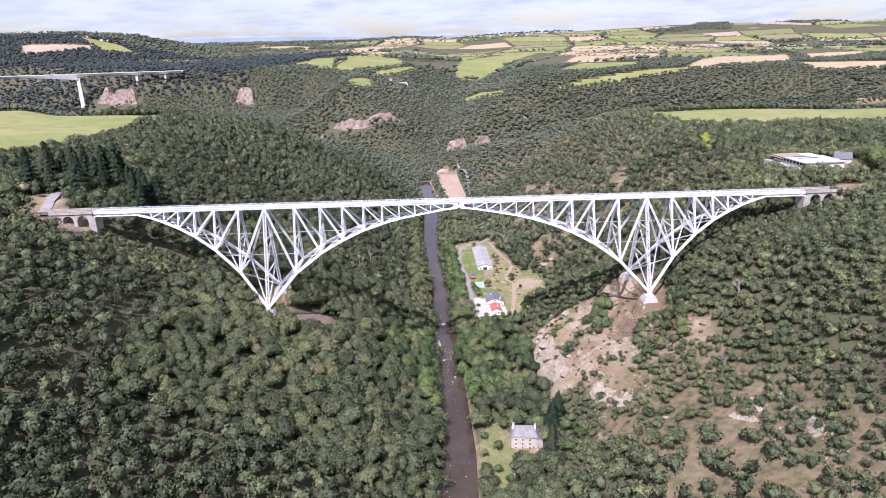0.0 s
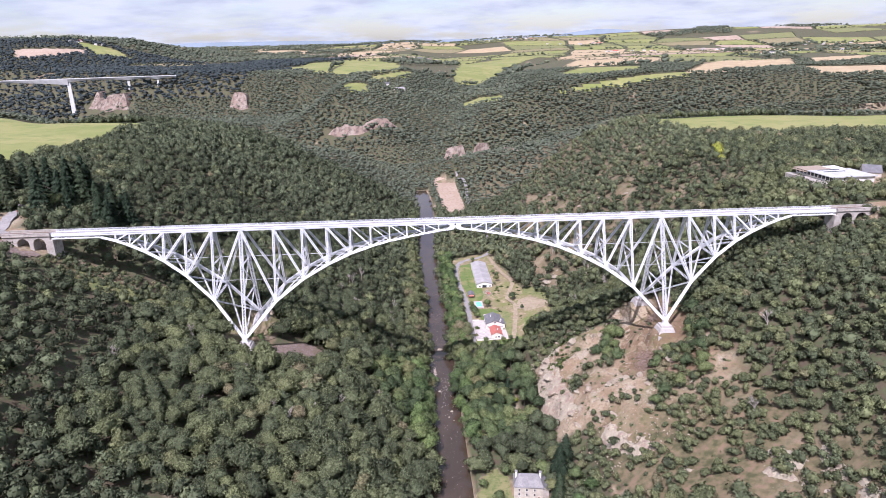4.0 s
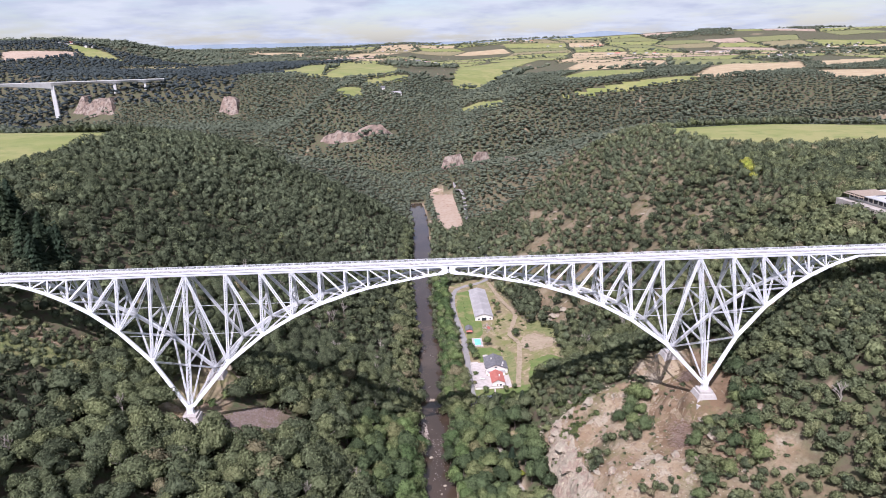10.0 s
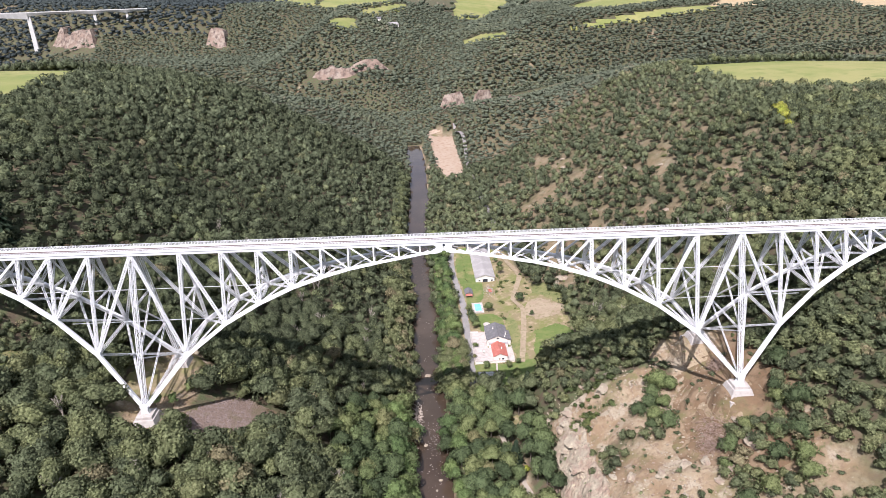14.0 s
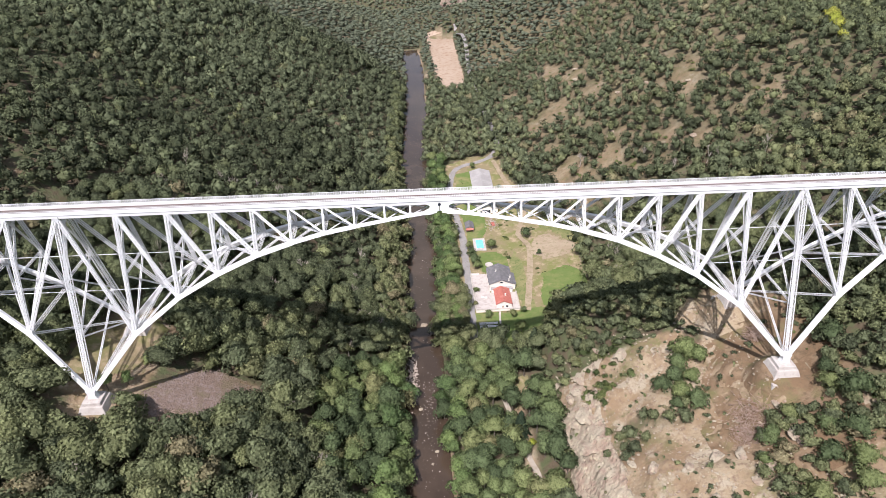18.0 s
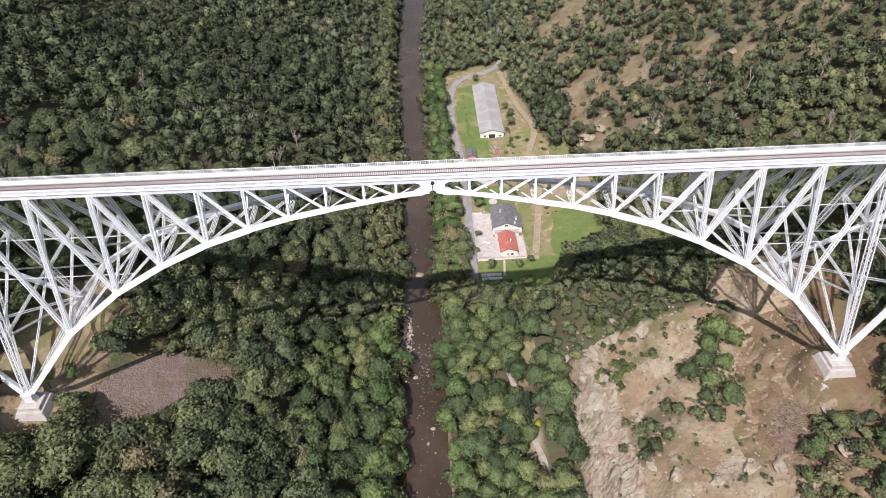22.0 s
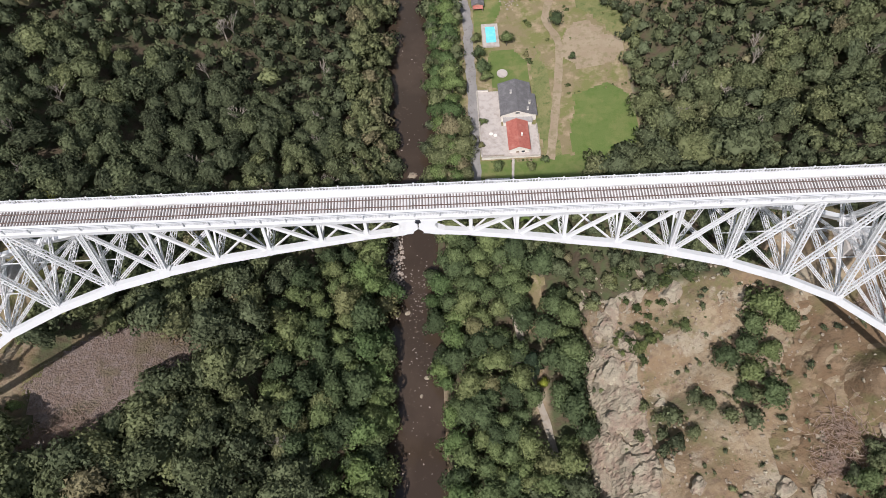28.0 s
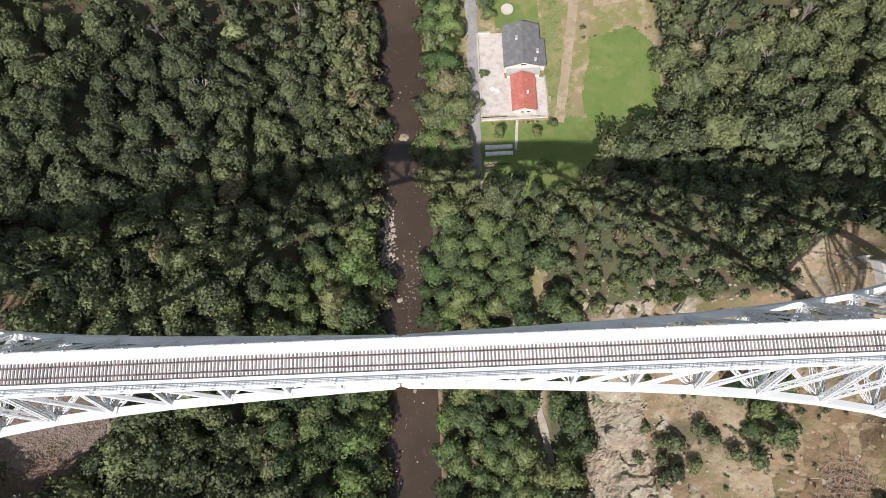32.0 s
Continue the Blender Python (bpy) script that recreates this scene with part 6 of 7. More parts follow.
for k in range(4):
    bed = thing("garden_bed", "dug brown vegetable bed with rows of plants", "garden bed", "garden beds", at=(25, 70.5 - 2.3 * k, 0.6))
    part("soil", Shape().box(-4.2, -0.8, -0.3, 4.2, 0.8, 0.22), EARTH, bed)
    for j in range(12):
        bm = bmesh.new()
        bmesh.ops.create_icosphere(bm, subdivisions=1, radius=0.28, matrix=Matrix.Translation((-3.8 + 0.68 * j, random.uniform(-0.3, 0.3), 0.35)))
        part("plant", bm, BUSH_LEAF, bed)

# the old mill downstream
mill = thing("old_mill", "old white mill house with a grey hipped slate roof", "house", at=(27.5, -75.5, 0), turn=-8)
part("wall", Shape().box(-6.5, -4.6, -2, 6.5, 4.6, 7.6), OLD_RENDER, mill)
part("roof", Shape().add([(-7, -5.1, 7.5), (7, -5.1, 7.5), (7, 5.1, 7.5), (-7, 5.1, 7.5), (-4.4, 0, 11.6), (4.4, 0, 11.6)], [(3, 2, 1, 0), (0, 1, 5, 4), (2, 3, 4, 5), (1, 2, 5), (3, 0, 4)]), OLD_SLATE, mill, "grey slate hipped roof")
part("wing", Shape().box(6.5, -3.6, -2, 9.5, 3.6, 6.2), MASONRY, mill, "low stone side wing")
part("wing_roof", Shape().add([(6.5, -3.9, 7.6), (9.9, -3.9, 6.0), (9.9, 3.9, 6.0), (6.5, 3.9, 7.6), (6.5, -3.9, 7.8), (9.9, -3.9, 6.2), (9.9, 3.9, 6.2), (6.5, 3.9, 7.8)], [(3, 2, 1, 0), (4, 5, 6, 7), (0, 1, 5, 4), (1, 2, 6, 5), (2, 3, 7, 6), (3, 0, 4, 7)]), SLATE, mill)
for x in (-5.6, 5.4):
    c = part("chimney", Shape().box(x - 0.5, -0.6, 9, x + 0.5, 0.6, 12.6), RENDER_WHITE, mill)
    part("chimney_cap", Shape().box(x - 0.6, -0.7, 12.6, x + 0.6, 0.7, 12.8), FIBRE, c)
for z in (0.6, 3.0, 5.4):
    for x in (-4.6, -1.2, 2.4):
        opening("window", mill, x, x + 0.8, -4.65, z, z + 1.1)
opening("door", mill, 4.2, 5.4, -4.65, 0.2, 2.4, WOOD, "brown plank door")
ribbon("mill_race", [(17, -122), (20, -104), (23.5, -92), (25.5, -82)], 3.2, WATER, "narrow dark mill race", "water", 0.25)

# the restaurant on the plateau edge
cafe = thing("roadside_restaurant", "long low white flat-roofed building with a glazed front above the gorge", "building", at=(234, 57, 116.4), turn=-86)
part("wall", Shape().box(-17, -6, -2, 18, 20, 3.4), RENDER_WHITE, cafe)
part("roof", Shape().box(-4, -8, 3.4, 19, 21, 3.85), ROOF_FELT, cafe, "flat pale grey roof")
part("side_roof", Shape().box(-18, -8, 3.36, -4.02, 10, 3.7), WOOD, cafe, "low brown roof of the side wing")
for x in (-3.0, 2.5):
    part("skylight", Shape().box(x, -2, 3.84, x + 1.0, 12, 4.1), DARK_GLASS, cafe)
part("awning", Shape().box(-17.5, -9.6, 2.9, -4, -8, 3.05), WOOD, cafe, "brown awning")
for k in range(10):
    opening("window", cafe, -16.4 + 3.4 * k, -13.7 + 3.4 * k, -6.05, 0.9, 2.8)
part("terrace_slab", Shape().box(-19, -12, -8, 19, -6, -0.1), MASONRY, cafe)
lodge = thing("house", "pale plateau house with a dark slate roof beside the restaurant", "house", at=(268, 62, float(ground(np.array([268.0]), np.array([62.0]))[0]) - 1.5), turn=62)
part("wall", gable_walls(-7, 7, -5, 5, -2, 4.5, 8, 0), OLD_RENDER, lodge)
part("roof", gable_roof(-7, 7, -5, 5, 4.5, 8, 0), SLATE, lodge)
for x in (-5, -1, 3):
    opening("window", lodge, x, x + 1.4, -5.05, 1.2, 2.8)
kiosk = thing("railway_cabin", "small white trackside cabin on the plateau", "cabin", at=(-244, 40, 113), turn=20)
part("wall", gable_walls(-3, 3, -4, 4, -1, 3, 4.6, 0), RENDER_WHITE, kiosk)
part("roof", gable_roof(-3, 3, -4, 4, 3, 4.6, 0), RED_TILE, kiosk)

# ---- single trees, rocks, stones ----
TREES = []
for k in range(8):
    r = 4.6 + 0.25 * (k % 3)
    cv, cf, co = NEAR_CROWNS[k]
    up = r * 1.28
    TREES.append((raw_mesh("crown", cv * r + np.array([0, 0, up]), cf, LEAF, outward=co), trunk_shape(up + 0.5, 0.32, 5, k).mesh("trunk", BARK)))
LABELS = ["broad-crowned oak with dense dark leaves", "rounded ash tree with light green leaves", "tall riverside alder with dense foliage", "spreading oak with a lumpy crown"]


def tree(x, y, size, turn, k, label, group="gorge trees", leaf=None, sink=0.0):
    z = float(ground(np.array([x]), np.array([y]))[0])
    ob = thing("tree", label, "tree", group)
    ob.matrix_basis = Matrix.LocRotScale((x, y, z - sink), Euler((0, 0, turn)), (size, size, size * random.uniform(0.92, 1.1)))
    c = part("crown", TREES[k % 8][0], LEAF, ob)
    part("trunk", TREES[k % 8][1], BARK, ob)
    if leaf:
        c.material_slots[0].link = "OBJECT"
        c.material_slots[0].material = leaf
    return ob


sx_, sy_ = pick(near_all, one)
order = np.argsort(np.hypot(sx_, sy_ - 5))
for n, i in enumerate(order[:175]):
    k = random.randrange(8)
    river_side = abs(sx_[i] + 8) < 16
    tree(float(sx_[i]), float(sy_[i]), random.uniform(1.15, 1.5) if river_side and sx_[i] < -8 else random.uniform(0.82, 1.36), random.uniform(0, 6.28), k, LABELS[2] if river_side else LABELS[k % 2 if k % 2 else 3 * (k // 4)], "gorge trees", RIVER_LEAF if river_side and k % 2 else None)
if len(order) > 175:
    wood("near_wood", pick((sx_, sy_), order[175:]), NEAR_CROWNS, (3.6, 6.4), (0.9, 1.5), 12, "dense mixed wood beside the river")
for k, y in enumerate(np.arange(72, 268, 3.6)):
    x = (4.6, 9.8)[k % 2] + 0.9 * math.sin(y * 0.7)
    tree(x, float(y) + random.uniform(-1, 1), random.uniform(0.78, 1.15), random.uniform(0, 6.28), random.randrange(8), "dense riverbank tree between river and road", "riverbank trees", RIVER_LEAF)
for x, y, s in ((23, 129, 0.85), (34.5, 144, 0.75), (21.8, 146, 0.6), (22.5, 138, 0.6), (24.5, 125, 0.6), (22.0, 103, 0.4), (20.4, 92, 0.38), (26, 81.5, 0.5), (44, 83, 0.45), (56, 152, 0.8), (49, 196, 0.6), (50, 206, 0.55), (48, 216, 0.5), (33, 254, 0.5), (40, 66, 0.75), (38, 80, 0.5), (60, 132, 0.4), (13, 196, 0.7), (52, 262, 0.8)):
    tree(x, y, s, random.uniform(0, 6.28), random.randrange(8), "small round garden tree on the valley floor", "garden trees")

for x, y, s in ((13.5, -80, 0.75), (7, -70, 0.55), (6, -84, 0.5), (5, -96, 0.6), (11, -98, 0.5), (8, -108, 0.7), (16, -106, 0.5), (19, -62, 0.7), (24, -62, 0.8), (36, -66, 0.9), (38, -78, 0.8), (31, -95, 0.4), (45, -70, 0.9), (48, -82, 0.8), (52, -92, 0.9), (46, -96, 0.8)):
    tree(x, y, s, x * 1.7, int(abs(y)) % 8, "rounded garden tree beside the old mill", "mill garden trees", RIVER_LEAF if y < -90 else None)

for x, y, s in ((108, -52, 1.0), (116, -48, 1.0), (122, -36, 1.1), (120, -24, 0.9), (126, -14, 1.0), (102, -60, 0.9), (94, -62, 0.8), (112, -62, 1.1), (118, -30, 0.8), (128, -4, 0.9), (114, -56, 0.9), (88, -66, 0.8)):
    tree(x, y, s, x, int(x) % 8, "spreading oak with a lumpy crown", "gorge trees", None, 1.5)

# conifers by the viaduct's end and on the slope
CON = [(leafy("crown", conifer(400 + k, 900, 0.05), NEEDLE), trunk_shape(0.6, 0.018, 0, k).mesh("trunk", BARK)) for k in range(3)]


def fir(x, y, h, k):
    z = float(ground(np.array([x]), np.array([y]))[0])
    ob = thing("conifer", "tall dark conifer among lighter trees", "tree", "conifers")
    ob.matrix_basis = Matrix.LocRotScale((x, y, z), Euler((0, 0, k * 1.3)), (h, h, h))
    part("crown", CON[k % 3][0], NEEDLE, ob)
    part("trunk", CON[k % 3][1], BARK, ob)


for k in range(26):
    fir(-262 + 74 * random.random() ** 1.2, 36 + 46 * random.random(), random.uniform(19, 29), k)
for x, y, h in ((43, -72, 19), (47, -66, 16), (40, -86, 15), (38, -95, 14), (30, 4, 14), (42, 46, 15)):
    fir(x, y, h, int(h))
for x, y, s in ((266, 28, 1.7), (280, 22, 1.9), (296, 34, 1.8), (290, 12, 1.6), (-226, 44, 1.4), (-262, 20, 1.3)):
    tree(x, y, s, 1.0, int(x) % 8, "large solitary broadleaf on the plateau edge", "plateau trees")
for x, y, s in ((238, 206, 1.0), (234, 196, 1.1), (231, 186, 1.0), (228, 176, 0.8), (236, 186, 0.8)):
    tree(x, y, s, x, int(y) % 8, "pale yellow-green tree standing out of the wood", "yellow-green trees", BROOM)
tree(33.5, -2.0, 0.42, 0.3, 2, "bright lime-green sapling among dark trees", "", BROOM)
tree(-104, 44, 0.62, 0.9, 3, "bright yellow-green young tree on the slope", "", BROOM)


for x, y, s in ((-97, 8, 0.75), (-102, 4, 0.6), (-105, -7, 0.55), (-109, -12, 0.6), (-100, -14, 0.45), (-93, 12, 0.6)):
    tree(x, y, s, x, int(abs(x)) % 8, "bright yellow-green young tree on the slope", "slope saplings", RIVER_LEAF)


# bushes of the dry slope and the yard
def bush(x, y, s, k, label="low rounded bush on dry ground"):
    z = float(ground(np.array([x]), np.array([y]))[0])
    ob = thing("bush", label, "bush", "bushes")
    ob.matrix_basis = Matrix.LocRotScale((x, y, z + 0.25 * s), Euler((0, 0, k * 0.9)), (s, s, s * 0.8))
    part("foliage", BUSHES[k % 4], BUSH_LEAF, ob)


BUSHES = [leafy("foliage", crown(500 + k, 420, 0.13, 8, 1, 0.8), BUSH_LEAF) for k in range(4)]
rnd = random.Random(8)
for k in range(40):
    x, y = rnd.uniform(46, 125), rnd.uniform(-60, 36)
    if 96 < x < 116 and abs(y) > 10 and abs(y) < 30:
        continue
    bush(x, y, rnd.uniform(0.4, 1.2), k)
q = np.array([(rnd.uniform(46, 125), rnd.uniform(-118, 36)) for k in range(420)])
q = q[np.hypot(q[:, 0] - 110, np.abs(q[:, 1]) - 18.4) > 13]
wood("low_scrub", (q[:, 0], q[:, 1]), [crown(520 + k, 150, 0.17, 7, 1, 0.8) for k in range(4)], (0.4, 1.7), (0.15, 0.4), 90, "low scattered scrub on dry stony ground", tint_shift=0.1)
for k in range(20):
    bush(rnd.uniform(46, 84), rnd.uniform(116, 260), rnd.uniform(0.6, 1.6), k, "small bush in dry valley grass")
for px, py, r in PATCHES:
    for k in range(4):
        bush(px + rnd.gauss(0, r * 0.6), py + rnd.gauss(0, r * 0.9), rnd.uniform(0.8, 2.2), k, "thin scrub on a bare reddish patch")
for k in range(16):
    bush(57 + 1.8 * k + rnd.uniform(-.5, .5), 113.5 + rnd.uniform(-1, 1) + 0.1 * k, rnd.uniform(0.5, 1.0), k, "small hedge bush along the meadow")
for k in range(14):
    bush(21.0 + 1.5 * k, 85.2, rnd.uniform(0.6, 0.85), k, "clipped hedge bush along the garden wall")
for x, y, s in ((90, 7, 1.25), (93, 2, 1.0), (86, 3, 0.95), (83, -3, 1.1), (78, -5, 0.9), (88, -5, 0.9), (83, -10, 1.15), (86, -16, 1.0), (80, -15, 0.8), (99, -38, 0.95), (106, -34, 0.85), (112, -42, 1.0), (95, -45, 0.7)):
    tree(x, y, s * 0.95, x, int(x) % 8, "low spreading holm oak on the rocky slope", "slope oaks", None, 3.4 * s)
for k in range(30):
    bush(rnd.gauss(62, 4.5), rnd.gauss(7, 5.0), rnd.uniform(0.9, 2.3), k, "grey-green scrub oak among rocks")
for k in range(14):
    bush(rnd.uniform(50, 84), rnd.uniform(18, 30), rnd.uniform(1.4, 3.0), k, "dense dark green oak bush on the rocky slope")
for k in range(36):
    bush(rnd.uniform(84, 128), rnd.uniform(136, 205), rnd.uniform(0.8, 2.4), k, "thin scrub on a bare reddish patch")
for k in range(30):
    bush(24.2 + rnd.gauss(0, 0.4), 176 + 2.1 * k, rnd.uniform(0.7, 1.0), k, "clipped hedge bush between road and shed")
for k in range(34):
    t = rnd.random()
    bush(43.5 + 5.5 * t + rnd.gauss(0, 1.3), 132 + 88 * t + rnd.uniform(-4, 4), rnd.uniform(0.5, 1.7), k, "wild shrub along the farm track")
for k in range(18):
    bush(rnd.uniform(60, 86), rnd.uniform(150, 215), rnd.uniform(0.5, 1.6), k, "small bush in dry valley grass")


# rock outcrops and boulders
def rock_mesh(seed, sharp):
    v, f = ICO[1]
    bm = bmesh.new()
    bmesh.ops.create_icosphere(bm, subdivisions=3, radius=1)
    for p in bm.verts:
        q = p.co.copy()
        d = noise.multi_fractal(q * 1.1 + Vector((seed * 7.3, 0, seed)), 1.0, 2.0, 4) * 0.35
        cell = noise.cell(q * 2.2 + Vector((seed, seed, 0))) * 0.16 * sharp
        p.co = q * (0.72 + d + cell)
        if p.co.z < -0.35:
            p.co.z = -0.35
    me = bpy.data.meshes.new("boulder")
    bm.to_mesh(me)
    bm.free()
    me.materials.append(ROCK)
    return me


ROCKS = [rock_mesh(k, 1.0) for k in range(6)]


def outcrop(x, y, sx0, sy0, sz0, turn, k, label="weathered pale rock outcrop on the slope"):
    z = float(ground(np.array([x]), np.array([y]))[0])
    ob = tagged(new("rock_outcrop", ROCKS[k % 6]), label, "rock", "rock outcrops")
    ob.matrix_basis = Matrix.LocRotScale((x, y, z), Euler((0, 0, turn)), (sx0, sy0, sz0))


for k in range(0, 22, 4):
    t = k / 21
    outcrop(47.5 + 3.5 * math.sin(t * 7) + rnd.uniform(-1, 1.5), 22 - 66 * t, rnd.uniform(1.6, 3.0), rnd.uniform(2.2, 4.2), rnd.uniform(1.0, 2.2), rnd.uniform(0, 6), k, "pale yellowish cliff rock above the trees")
for k in range(16):
    outcrop(rnd.uniform(52, 112), rnd.uniform(-110, 28), rnd.uniform(0.6, 3.0), rnd.uniform(0.6, 3.0), rnd.uniform(0.25, 0.9), rnd.uniform(0, 6), k)
for k in range(0, 16, 3):
    outcrop(66 + 3.0 * k * 0.9 + rnd.uniform(-2, 2), -38 - 0.4 * k + rnd.uniform(-3, 3), rnd.uniform(1.4, 3.4), rnd.uniform(1.2, 2.8), rnd.uniform(0.7, 1.7), rnd.uniform(0, 6), k, "broken grey rock ledge on the slope")
for k in range(20):
    outcrop(rnd.uniform(95, 175), rnd.uniform(150, 400), rnd.uniform(1, 3), rnd.uniform(1, 3), rnd.uniform(0.5, 1.4), rnd.uniform(0, 6), k, "pinkish rock showing through thin scrub")
outcrop(-108, 30, 3, 2, 2, 1, 2)
for x, y, a, b in ((88.5, 168.7, 5, 3.4), (83, 166, 3, 2.4), (94, 170, 3.4, 2.6), (53, -3, 3.2, 4.4), (56, -12, 2.4, 4), (52, -17, 2.6, 3.6), (70, 16, 3.4, 2), (53, 11, 2.2, 3)):
    outcrop(x, y, a, b, 1.2, x, int(x), "cracked grey rock slab in the slope")


def rock_face(x0, x1, y0, y1, step, share, high, seed, label):
    """Bedrock that breaks through the slope: a fractured sheet, partly under the soil."""
    nx, ny = int((x1 - x0) / step), int((y1 - y0) / step)
    X, Y = np.meshgrid(x0 + step * np.arange(nx + 1), y0 + step * np.arange(ny + 1))
    U, V = X + 0.5 * Y, Y - 0.5 * X
    edge = smooth(0, 0.16, np.minimum(np.minimum(X - x0, x1 - X) / (x1 - x0), np.minimum(Y - y0, y1 - Y) / (y1 - y0)))
    body = fbm(U, V * 0.6, 17, 3, seed) + share * edge - 0.9 * (1 - edge)
    cracks = np.abs(fbm(U, V * 2.2, 6.5, 3, seed + 5))
    steps = np.floor(2.6 * fbm(U * 1.6, V, 8.0, 3, seed + 9) + 0.5) / 2.6
    rise = high * np.clip(body * 1.3, -1.2, 0.9) + (0.7 * high * steps + 0.45 * high * cracks) * smooth(-0.2, 0.3, body)
    Z = ground(X, Y) + rise - 0.25
    side = np.where(body > -0.1, 0.45, 0.0) * step
    v = np.stack([X + side * (2 * value_noise(X * 1.9, Y * 1.9, seed) - 1), Y + side * (2 * value_noise(X * 1.9, Y * 1.9, seed + 2) - 1), Z], -1)
    k = (np.arange(ny)[:, None] * (nx + 1) + np.arange(nx)[None, :]).ravel()
    over = (Z - ground(X, Y))
    keep = (np.maximum.reduce([over[:-1, :-1], over[1:, :-1], over[:-1, 1:], over[1:, 1:]]) > -0.3).ravel()
    k = k[keep]
    tagged(new("rock_face", raw_mesh("rock_face", v, np.stack([k, k + 1, k + nx + 2, k + nx + 1], 1), ROCK)), label, "rock", kind="structure")


rock_face(43, 60, -48, 12, 0.55, 0.22, 2.2, 301, "fissured pale yellowish cliff along the river bank's top")
rock_face(48, 86, 4, 22, 0.6, 0.02, 1.2, 311, "weathered grey rock slope with thin scrub")
rock_face(54, 100, -58, -32, 0.6, -0.04, 1.6, 321, "broken grey rock ledges across the slope")
rock_face(46, 138, -190, -56, 1.0, -0.22, 2.2, 331, "pale rock ribs breaking through a dry slope")
rock_face(84, 124, 140, 190, 1.0, -0.05, 1.4, 341, "cracked grey rock slab in the slope")


# stones in the river and loose stone on the scree
def stone_heap(name, places, sizes, material, label, category, seed, lift=0.0):
    rng = np.random.default_rng(seed)
    v0, f0 = ICO[0]
    n = len(places)
    s = rng.uniform(sizes[0], sizes[1], (n, 1, 1)) * rng.uniform(0.6, 1.3, (n, 1, 3)) * np.array([1, 1, 0.65])
    V = v0[None] * (1 + rng.uniform(-0.22, 0.22, (n, len(v0), 1))) * s + np.asarray(places)[:, None, :]
    F = f0[None] + (np.arange(n) * len(v0))[:, None, None]
    return tagged(new(name, raw_mesh(name, V.reshape(-1, 3), F.reshape(-1, 3), material)), label, category, kind="stuff")


rnd_np = np.random.default_rng(55)
RIVER_STONE = surface("river_stone", (0.36, 0.30, 0.25), [((0.26, 0.21, 0.17), 0.6, 0.45, 0.65)], 0.8)
rng = np.random.default_rng(77)
p = np.column_stack([rng.normal(-12.6, 1.5, 300), rng.normal(46, 7.0, 300), np.full(300, RIVER_Z + 0.05)])
stone_heap("gravel_bar", p[np.abs(p[:, 0] + 12.6) < 3.2], (0.2, 0.6), RIVER_STONE, "bar of pale stones at the river's edge", "stones", 78)
yy = rng.uniform(-110, 150, 130)
p = np.column_stack([river_x(yy) + rng.uniform(-0.95, 0.95, 130) * river_half(yy), yy, np.full(130, RIVER_Z)])
q = np.column_stack([rnd_np.normal(38.3, 1.5, 150), rnd_np.normal(173.5, 3.2, 150)])
stone_heap("rubble_heap", np.column_stack([q, ground(q[:, 0], q[:, 1]) + 0.5]), (0.15, 0.5), RIVER_STONE, "heap of pale rubble beside the long shed", "stones", 82)
# 150 small stones added in place of the rapids' white water
p = np.vstack([p, np.column_stack([rng.normal(-4.5, 2.6, 150), rng.normal(28, 11, 150), np.full(150, RIVER_Z - 0.03)])])
stone_heap("river_stones", p, (0.08, 0.28), RIVER_STONE, "scattered stones in shallow water, some standing in for white rapids", "stones", 79)
for x, y, s in ((-6.3, 83.5, 1.5), (-9, 27, 0.9), (-3, 4, 0.8), (-5, -2, 0.6)):
    ob = tagged(new("boulder", ROCKS[1]), "pale boulder standing in the river", "rock", "river boulders")
    ob.matrix_basis = Matrix.LocRotScale((x, y, RIVER_Z - 0.1), Euler((0, 0, x)), (s, s * 0.8, s * 0.7))
q = rng.uniform((-102, -26), (-60, 11), (6200, 2))
q = q[ring_mask(q[:, 0], q[:, 1], SCREE_RING)]
stone_heap("scree_stones", np.column_stack([q, ground(q[:, 0], q[:, 1]) + 0.3]), (0.10, 0.30), SCREE, "loose grey-violet stones of the scree", "stones", 80)
q = rng.uniform((48, -90), (108, 28), (1500, 2))
stone_heap("slope_stones", np.column_stack([q, ground(q[:, 0], q[:, 1]) + 0.05]), (0.12, 0.6), ROCK, "loose stones on the dry slope", "stones", 81)


# bare dead trees and heaps of cut brushwood
def dead_tree(seed, height):
    rng = random.Random(seed)
    s = Shape()

    def grow(p, d, length, r, level):
        q = p + d * length
        side = d.orthogonal()
        s.bar(p, q, r * 2, r * 2, side, False)
        if level < 4:
            for _ in range(3 if level else 4):
                e = (d + Vector((rng.uniform(-1, 1), rng.uniform(-1, 1), rng.uniform(-0.2, 0.6))) * 0.75).normalized()
                grow(p + d * length * rng.uniform(0.55, 1.0), e, length * rng.uniform(0.5, 0.75), r * 0.6, level + 1)

    grow(Vector((0, 0, -0.5)), Vector((rng.uniform(-0.15, 0.15), rng.uniform(-0.15, 0.15), 1)).normalized(), height * 0.42, 0.2, 0)
    return s.mesh("deadwood", DEAD)


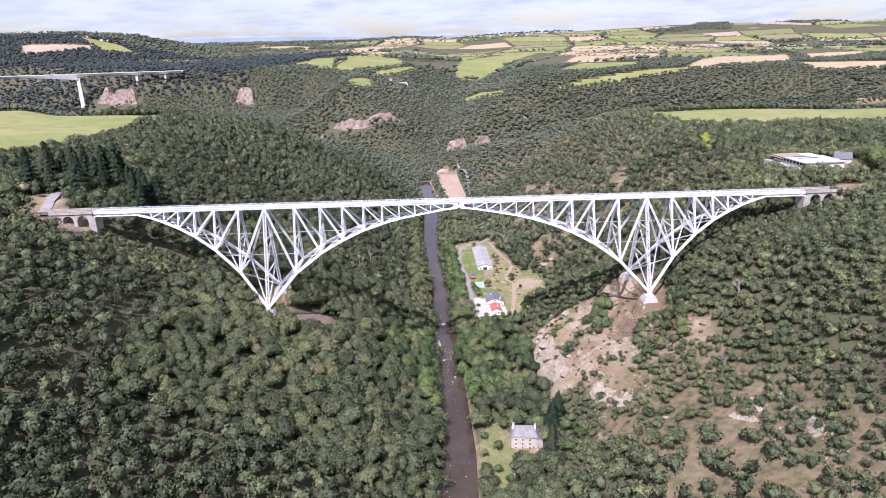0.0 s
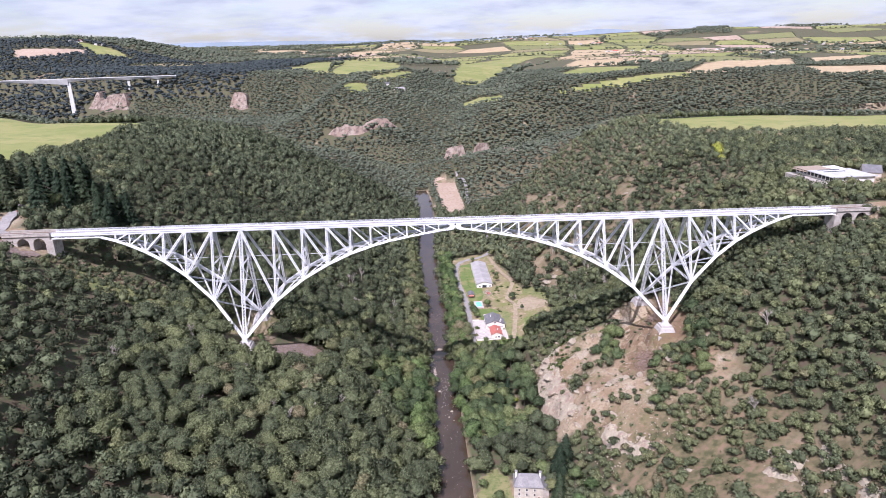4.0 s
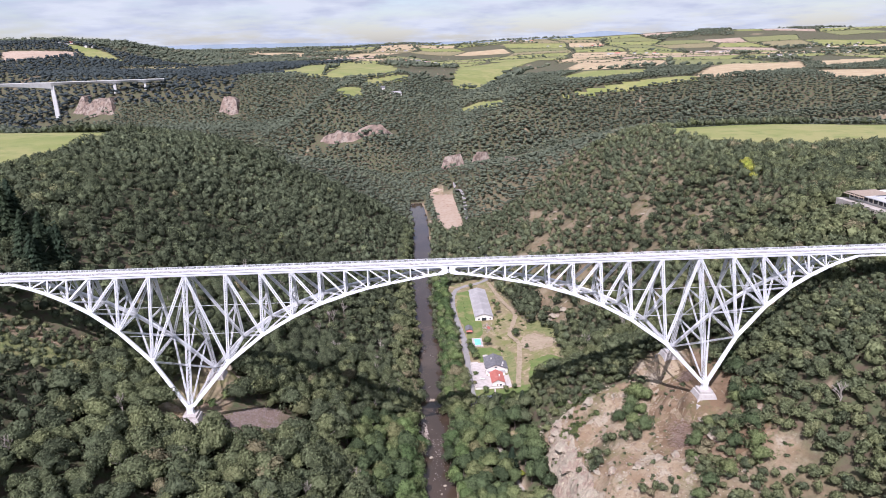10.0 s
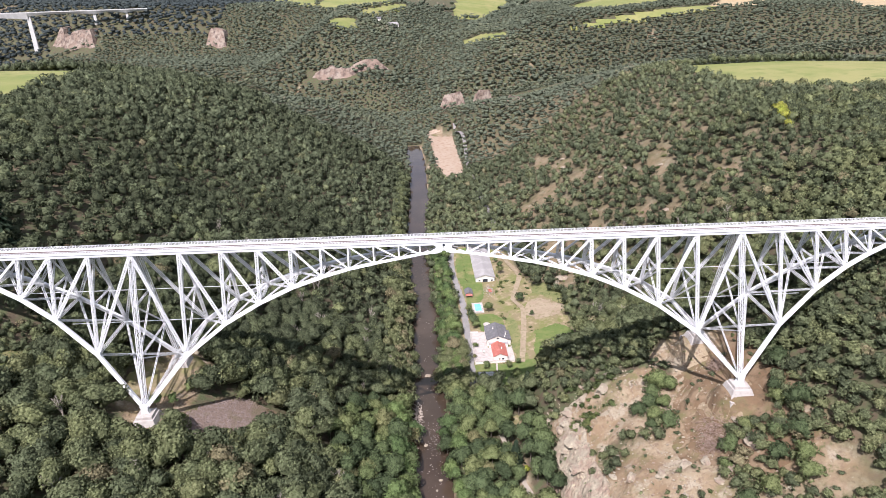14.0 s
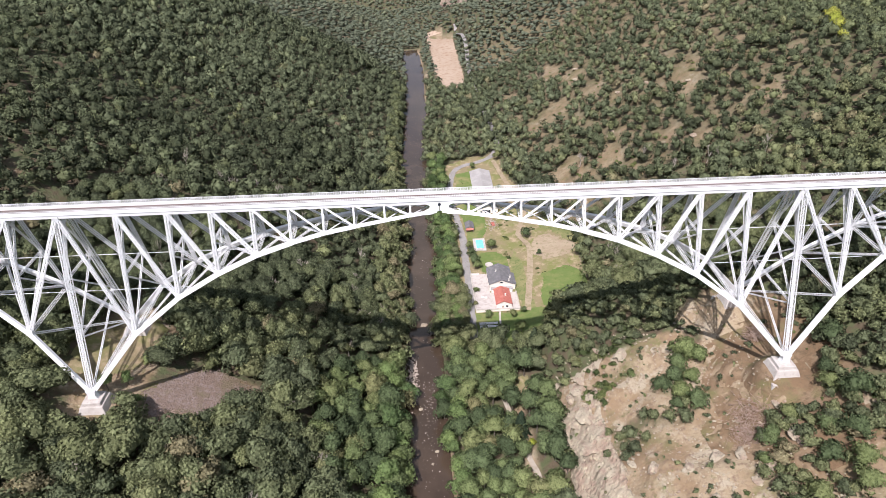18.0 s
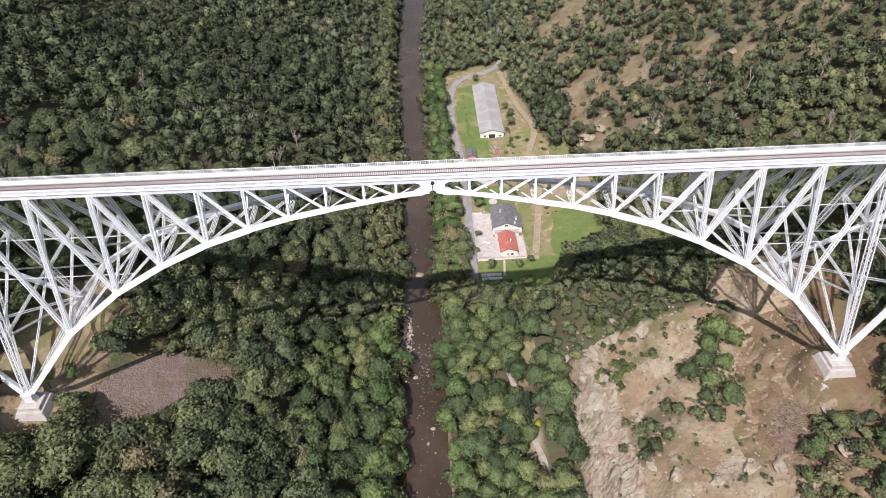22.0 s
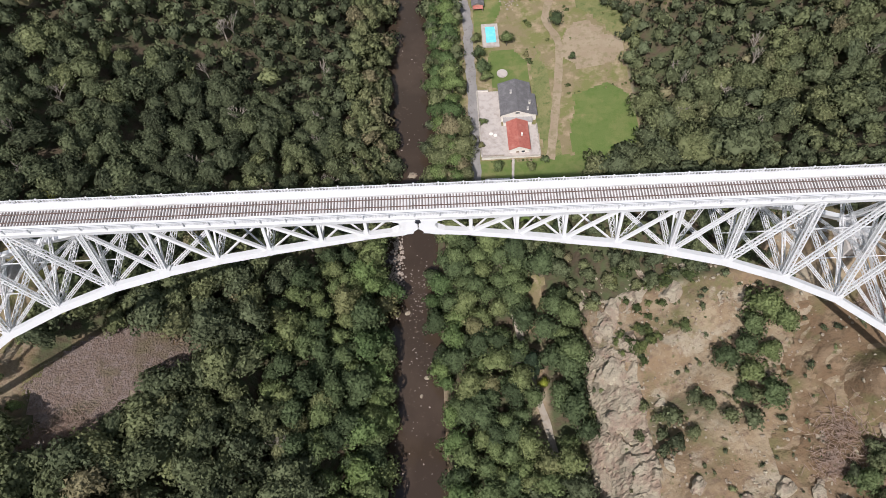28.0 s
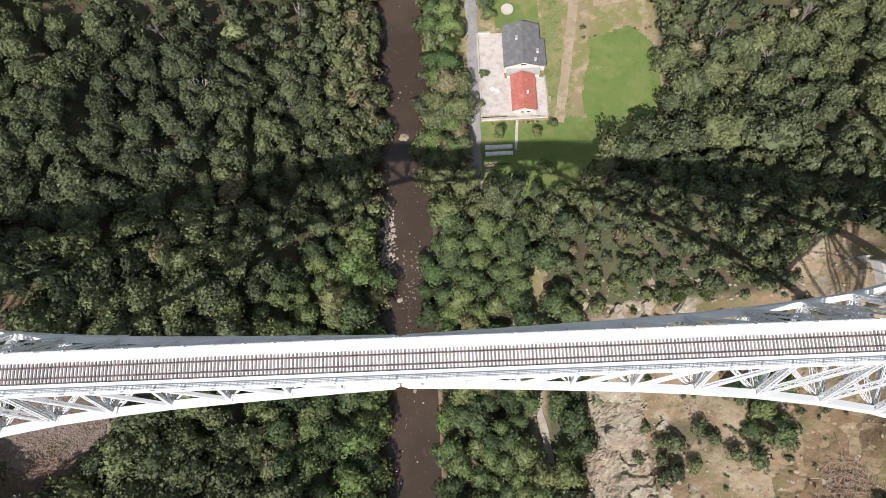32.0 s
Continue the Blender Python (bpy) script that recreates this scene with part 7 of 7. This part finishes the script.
BONES = [dead_tree(k, 11) for k in range(4)]
for n, (x, y, up) in enumerate(((-56, 10, 1), (-58, -2, 1), (-92, -26, 0), (-98, -24, 0), (-44, -20, 2), (-30, -46, 2), (-104, -48, 2), (-120, -60, 2), (-132, -30, 2), (-40, 96, 2), (-62, 84, 2), (-28, 66, 2), (96, 96, 2), (104, 88, 2), (88, 70, 2), (118, -96, 1), (140, -60, 2), (-70, 120, 2), (100, 210, 1), (130, 180, 1), (-150, -70, 2), (-80, -70, 2))):
    z = float(ground(np.array([float(x)]), np.array([float(y)]))[0])
    ob = thing("dead_tree", "bare grey dead tree with pale branches", "tree", "dead trees")
    ob.matrix_basis = pose(x, y, z + up, 0, 0, 40 * n)
    part("deadwood", BONES[n % 4], DEAD, ob)
for n in range(52):
    x, y = (rnd.uniform(-150, -24), rnd.uniform(36, 150)) if n % 2 else (rnd.uniform(86, 170), rnd.uniform(56, 150))
    if n % 7 == 0:
        x, y = rnd.uniform(-120, -40), rnd.uniform(-80, -20)
    if bare(np.array([x]), np.array([y]))[0]:
        continue
    z = float(ground(np.array([x]), np.array([y]))[0])
    ob = thing("dead_tree", "bare grey dead tree with pale branches", "tree", "dead trees")
    ob.matrix_basis = Matrix.LocRotScale((x, y, z + 0.2), Euler((0, 0, n)), (0.8, 0.8, rnd.uniform(1.0, 1.3)))
    part("deadwood", BONES[n % 4], DEAD, ob)
TWIG = surface("cut_twigs", (0.24, 0.165, 0.125), [((0.34, 0.26, 0.21), 1.0, 0.45, 0.65)], 0.95)
for x, y, w in ((98, -26, 6), (104, -34, 5), (94, -34, 4), (-90, -18, 5), (-96, -26, 5), (112, 2, 4), (-94, -22, 4)):
    s = Shape()
    for k in range(240):
        px, py = x + rnd.gauss(0, w * 0.45), y + rnd.gauss(0, w * 0.45)
        z = float(ground(np.array([px]), np.array([py]))[0]) + rnd.uniform(0.2, 1.1)
        a = rnd.uniform(0, 6.28)
        l = rnd.uniform(0.6, 1.8)
        s.bar((px - l * math.cos(a), py - l * math.sin(a), z), (px + l * math.cos(a), py + l * math.sin(a), z + rnd.uniform(-0.3, 0.5)), 0.1, 0.1, (0, 0, 1), False)
    tagged(new("brushwood_heap", s.mesh("brushwood_heap", TWIG)), "heap of cut brown brushwood on the slope", "brushwood", kind="stuff")
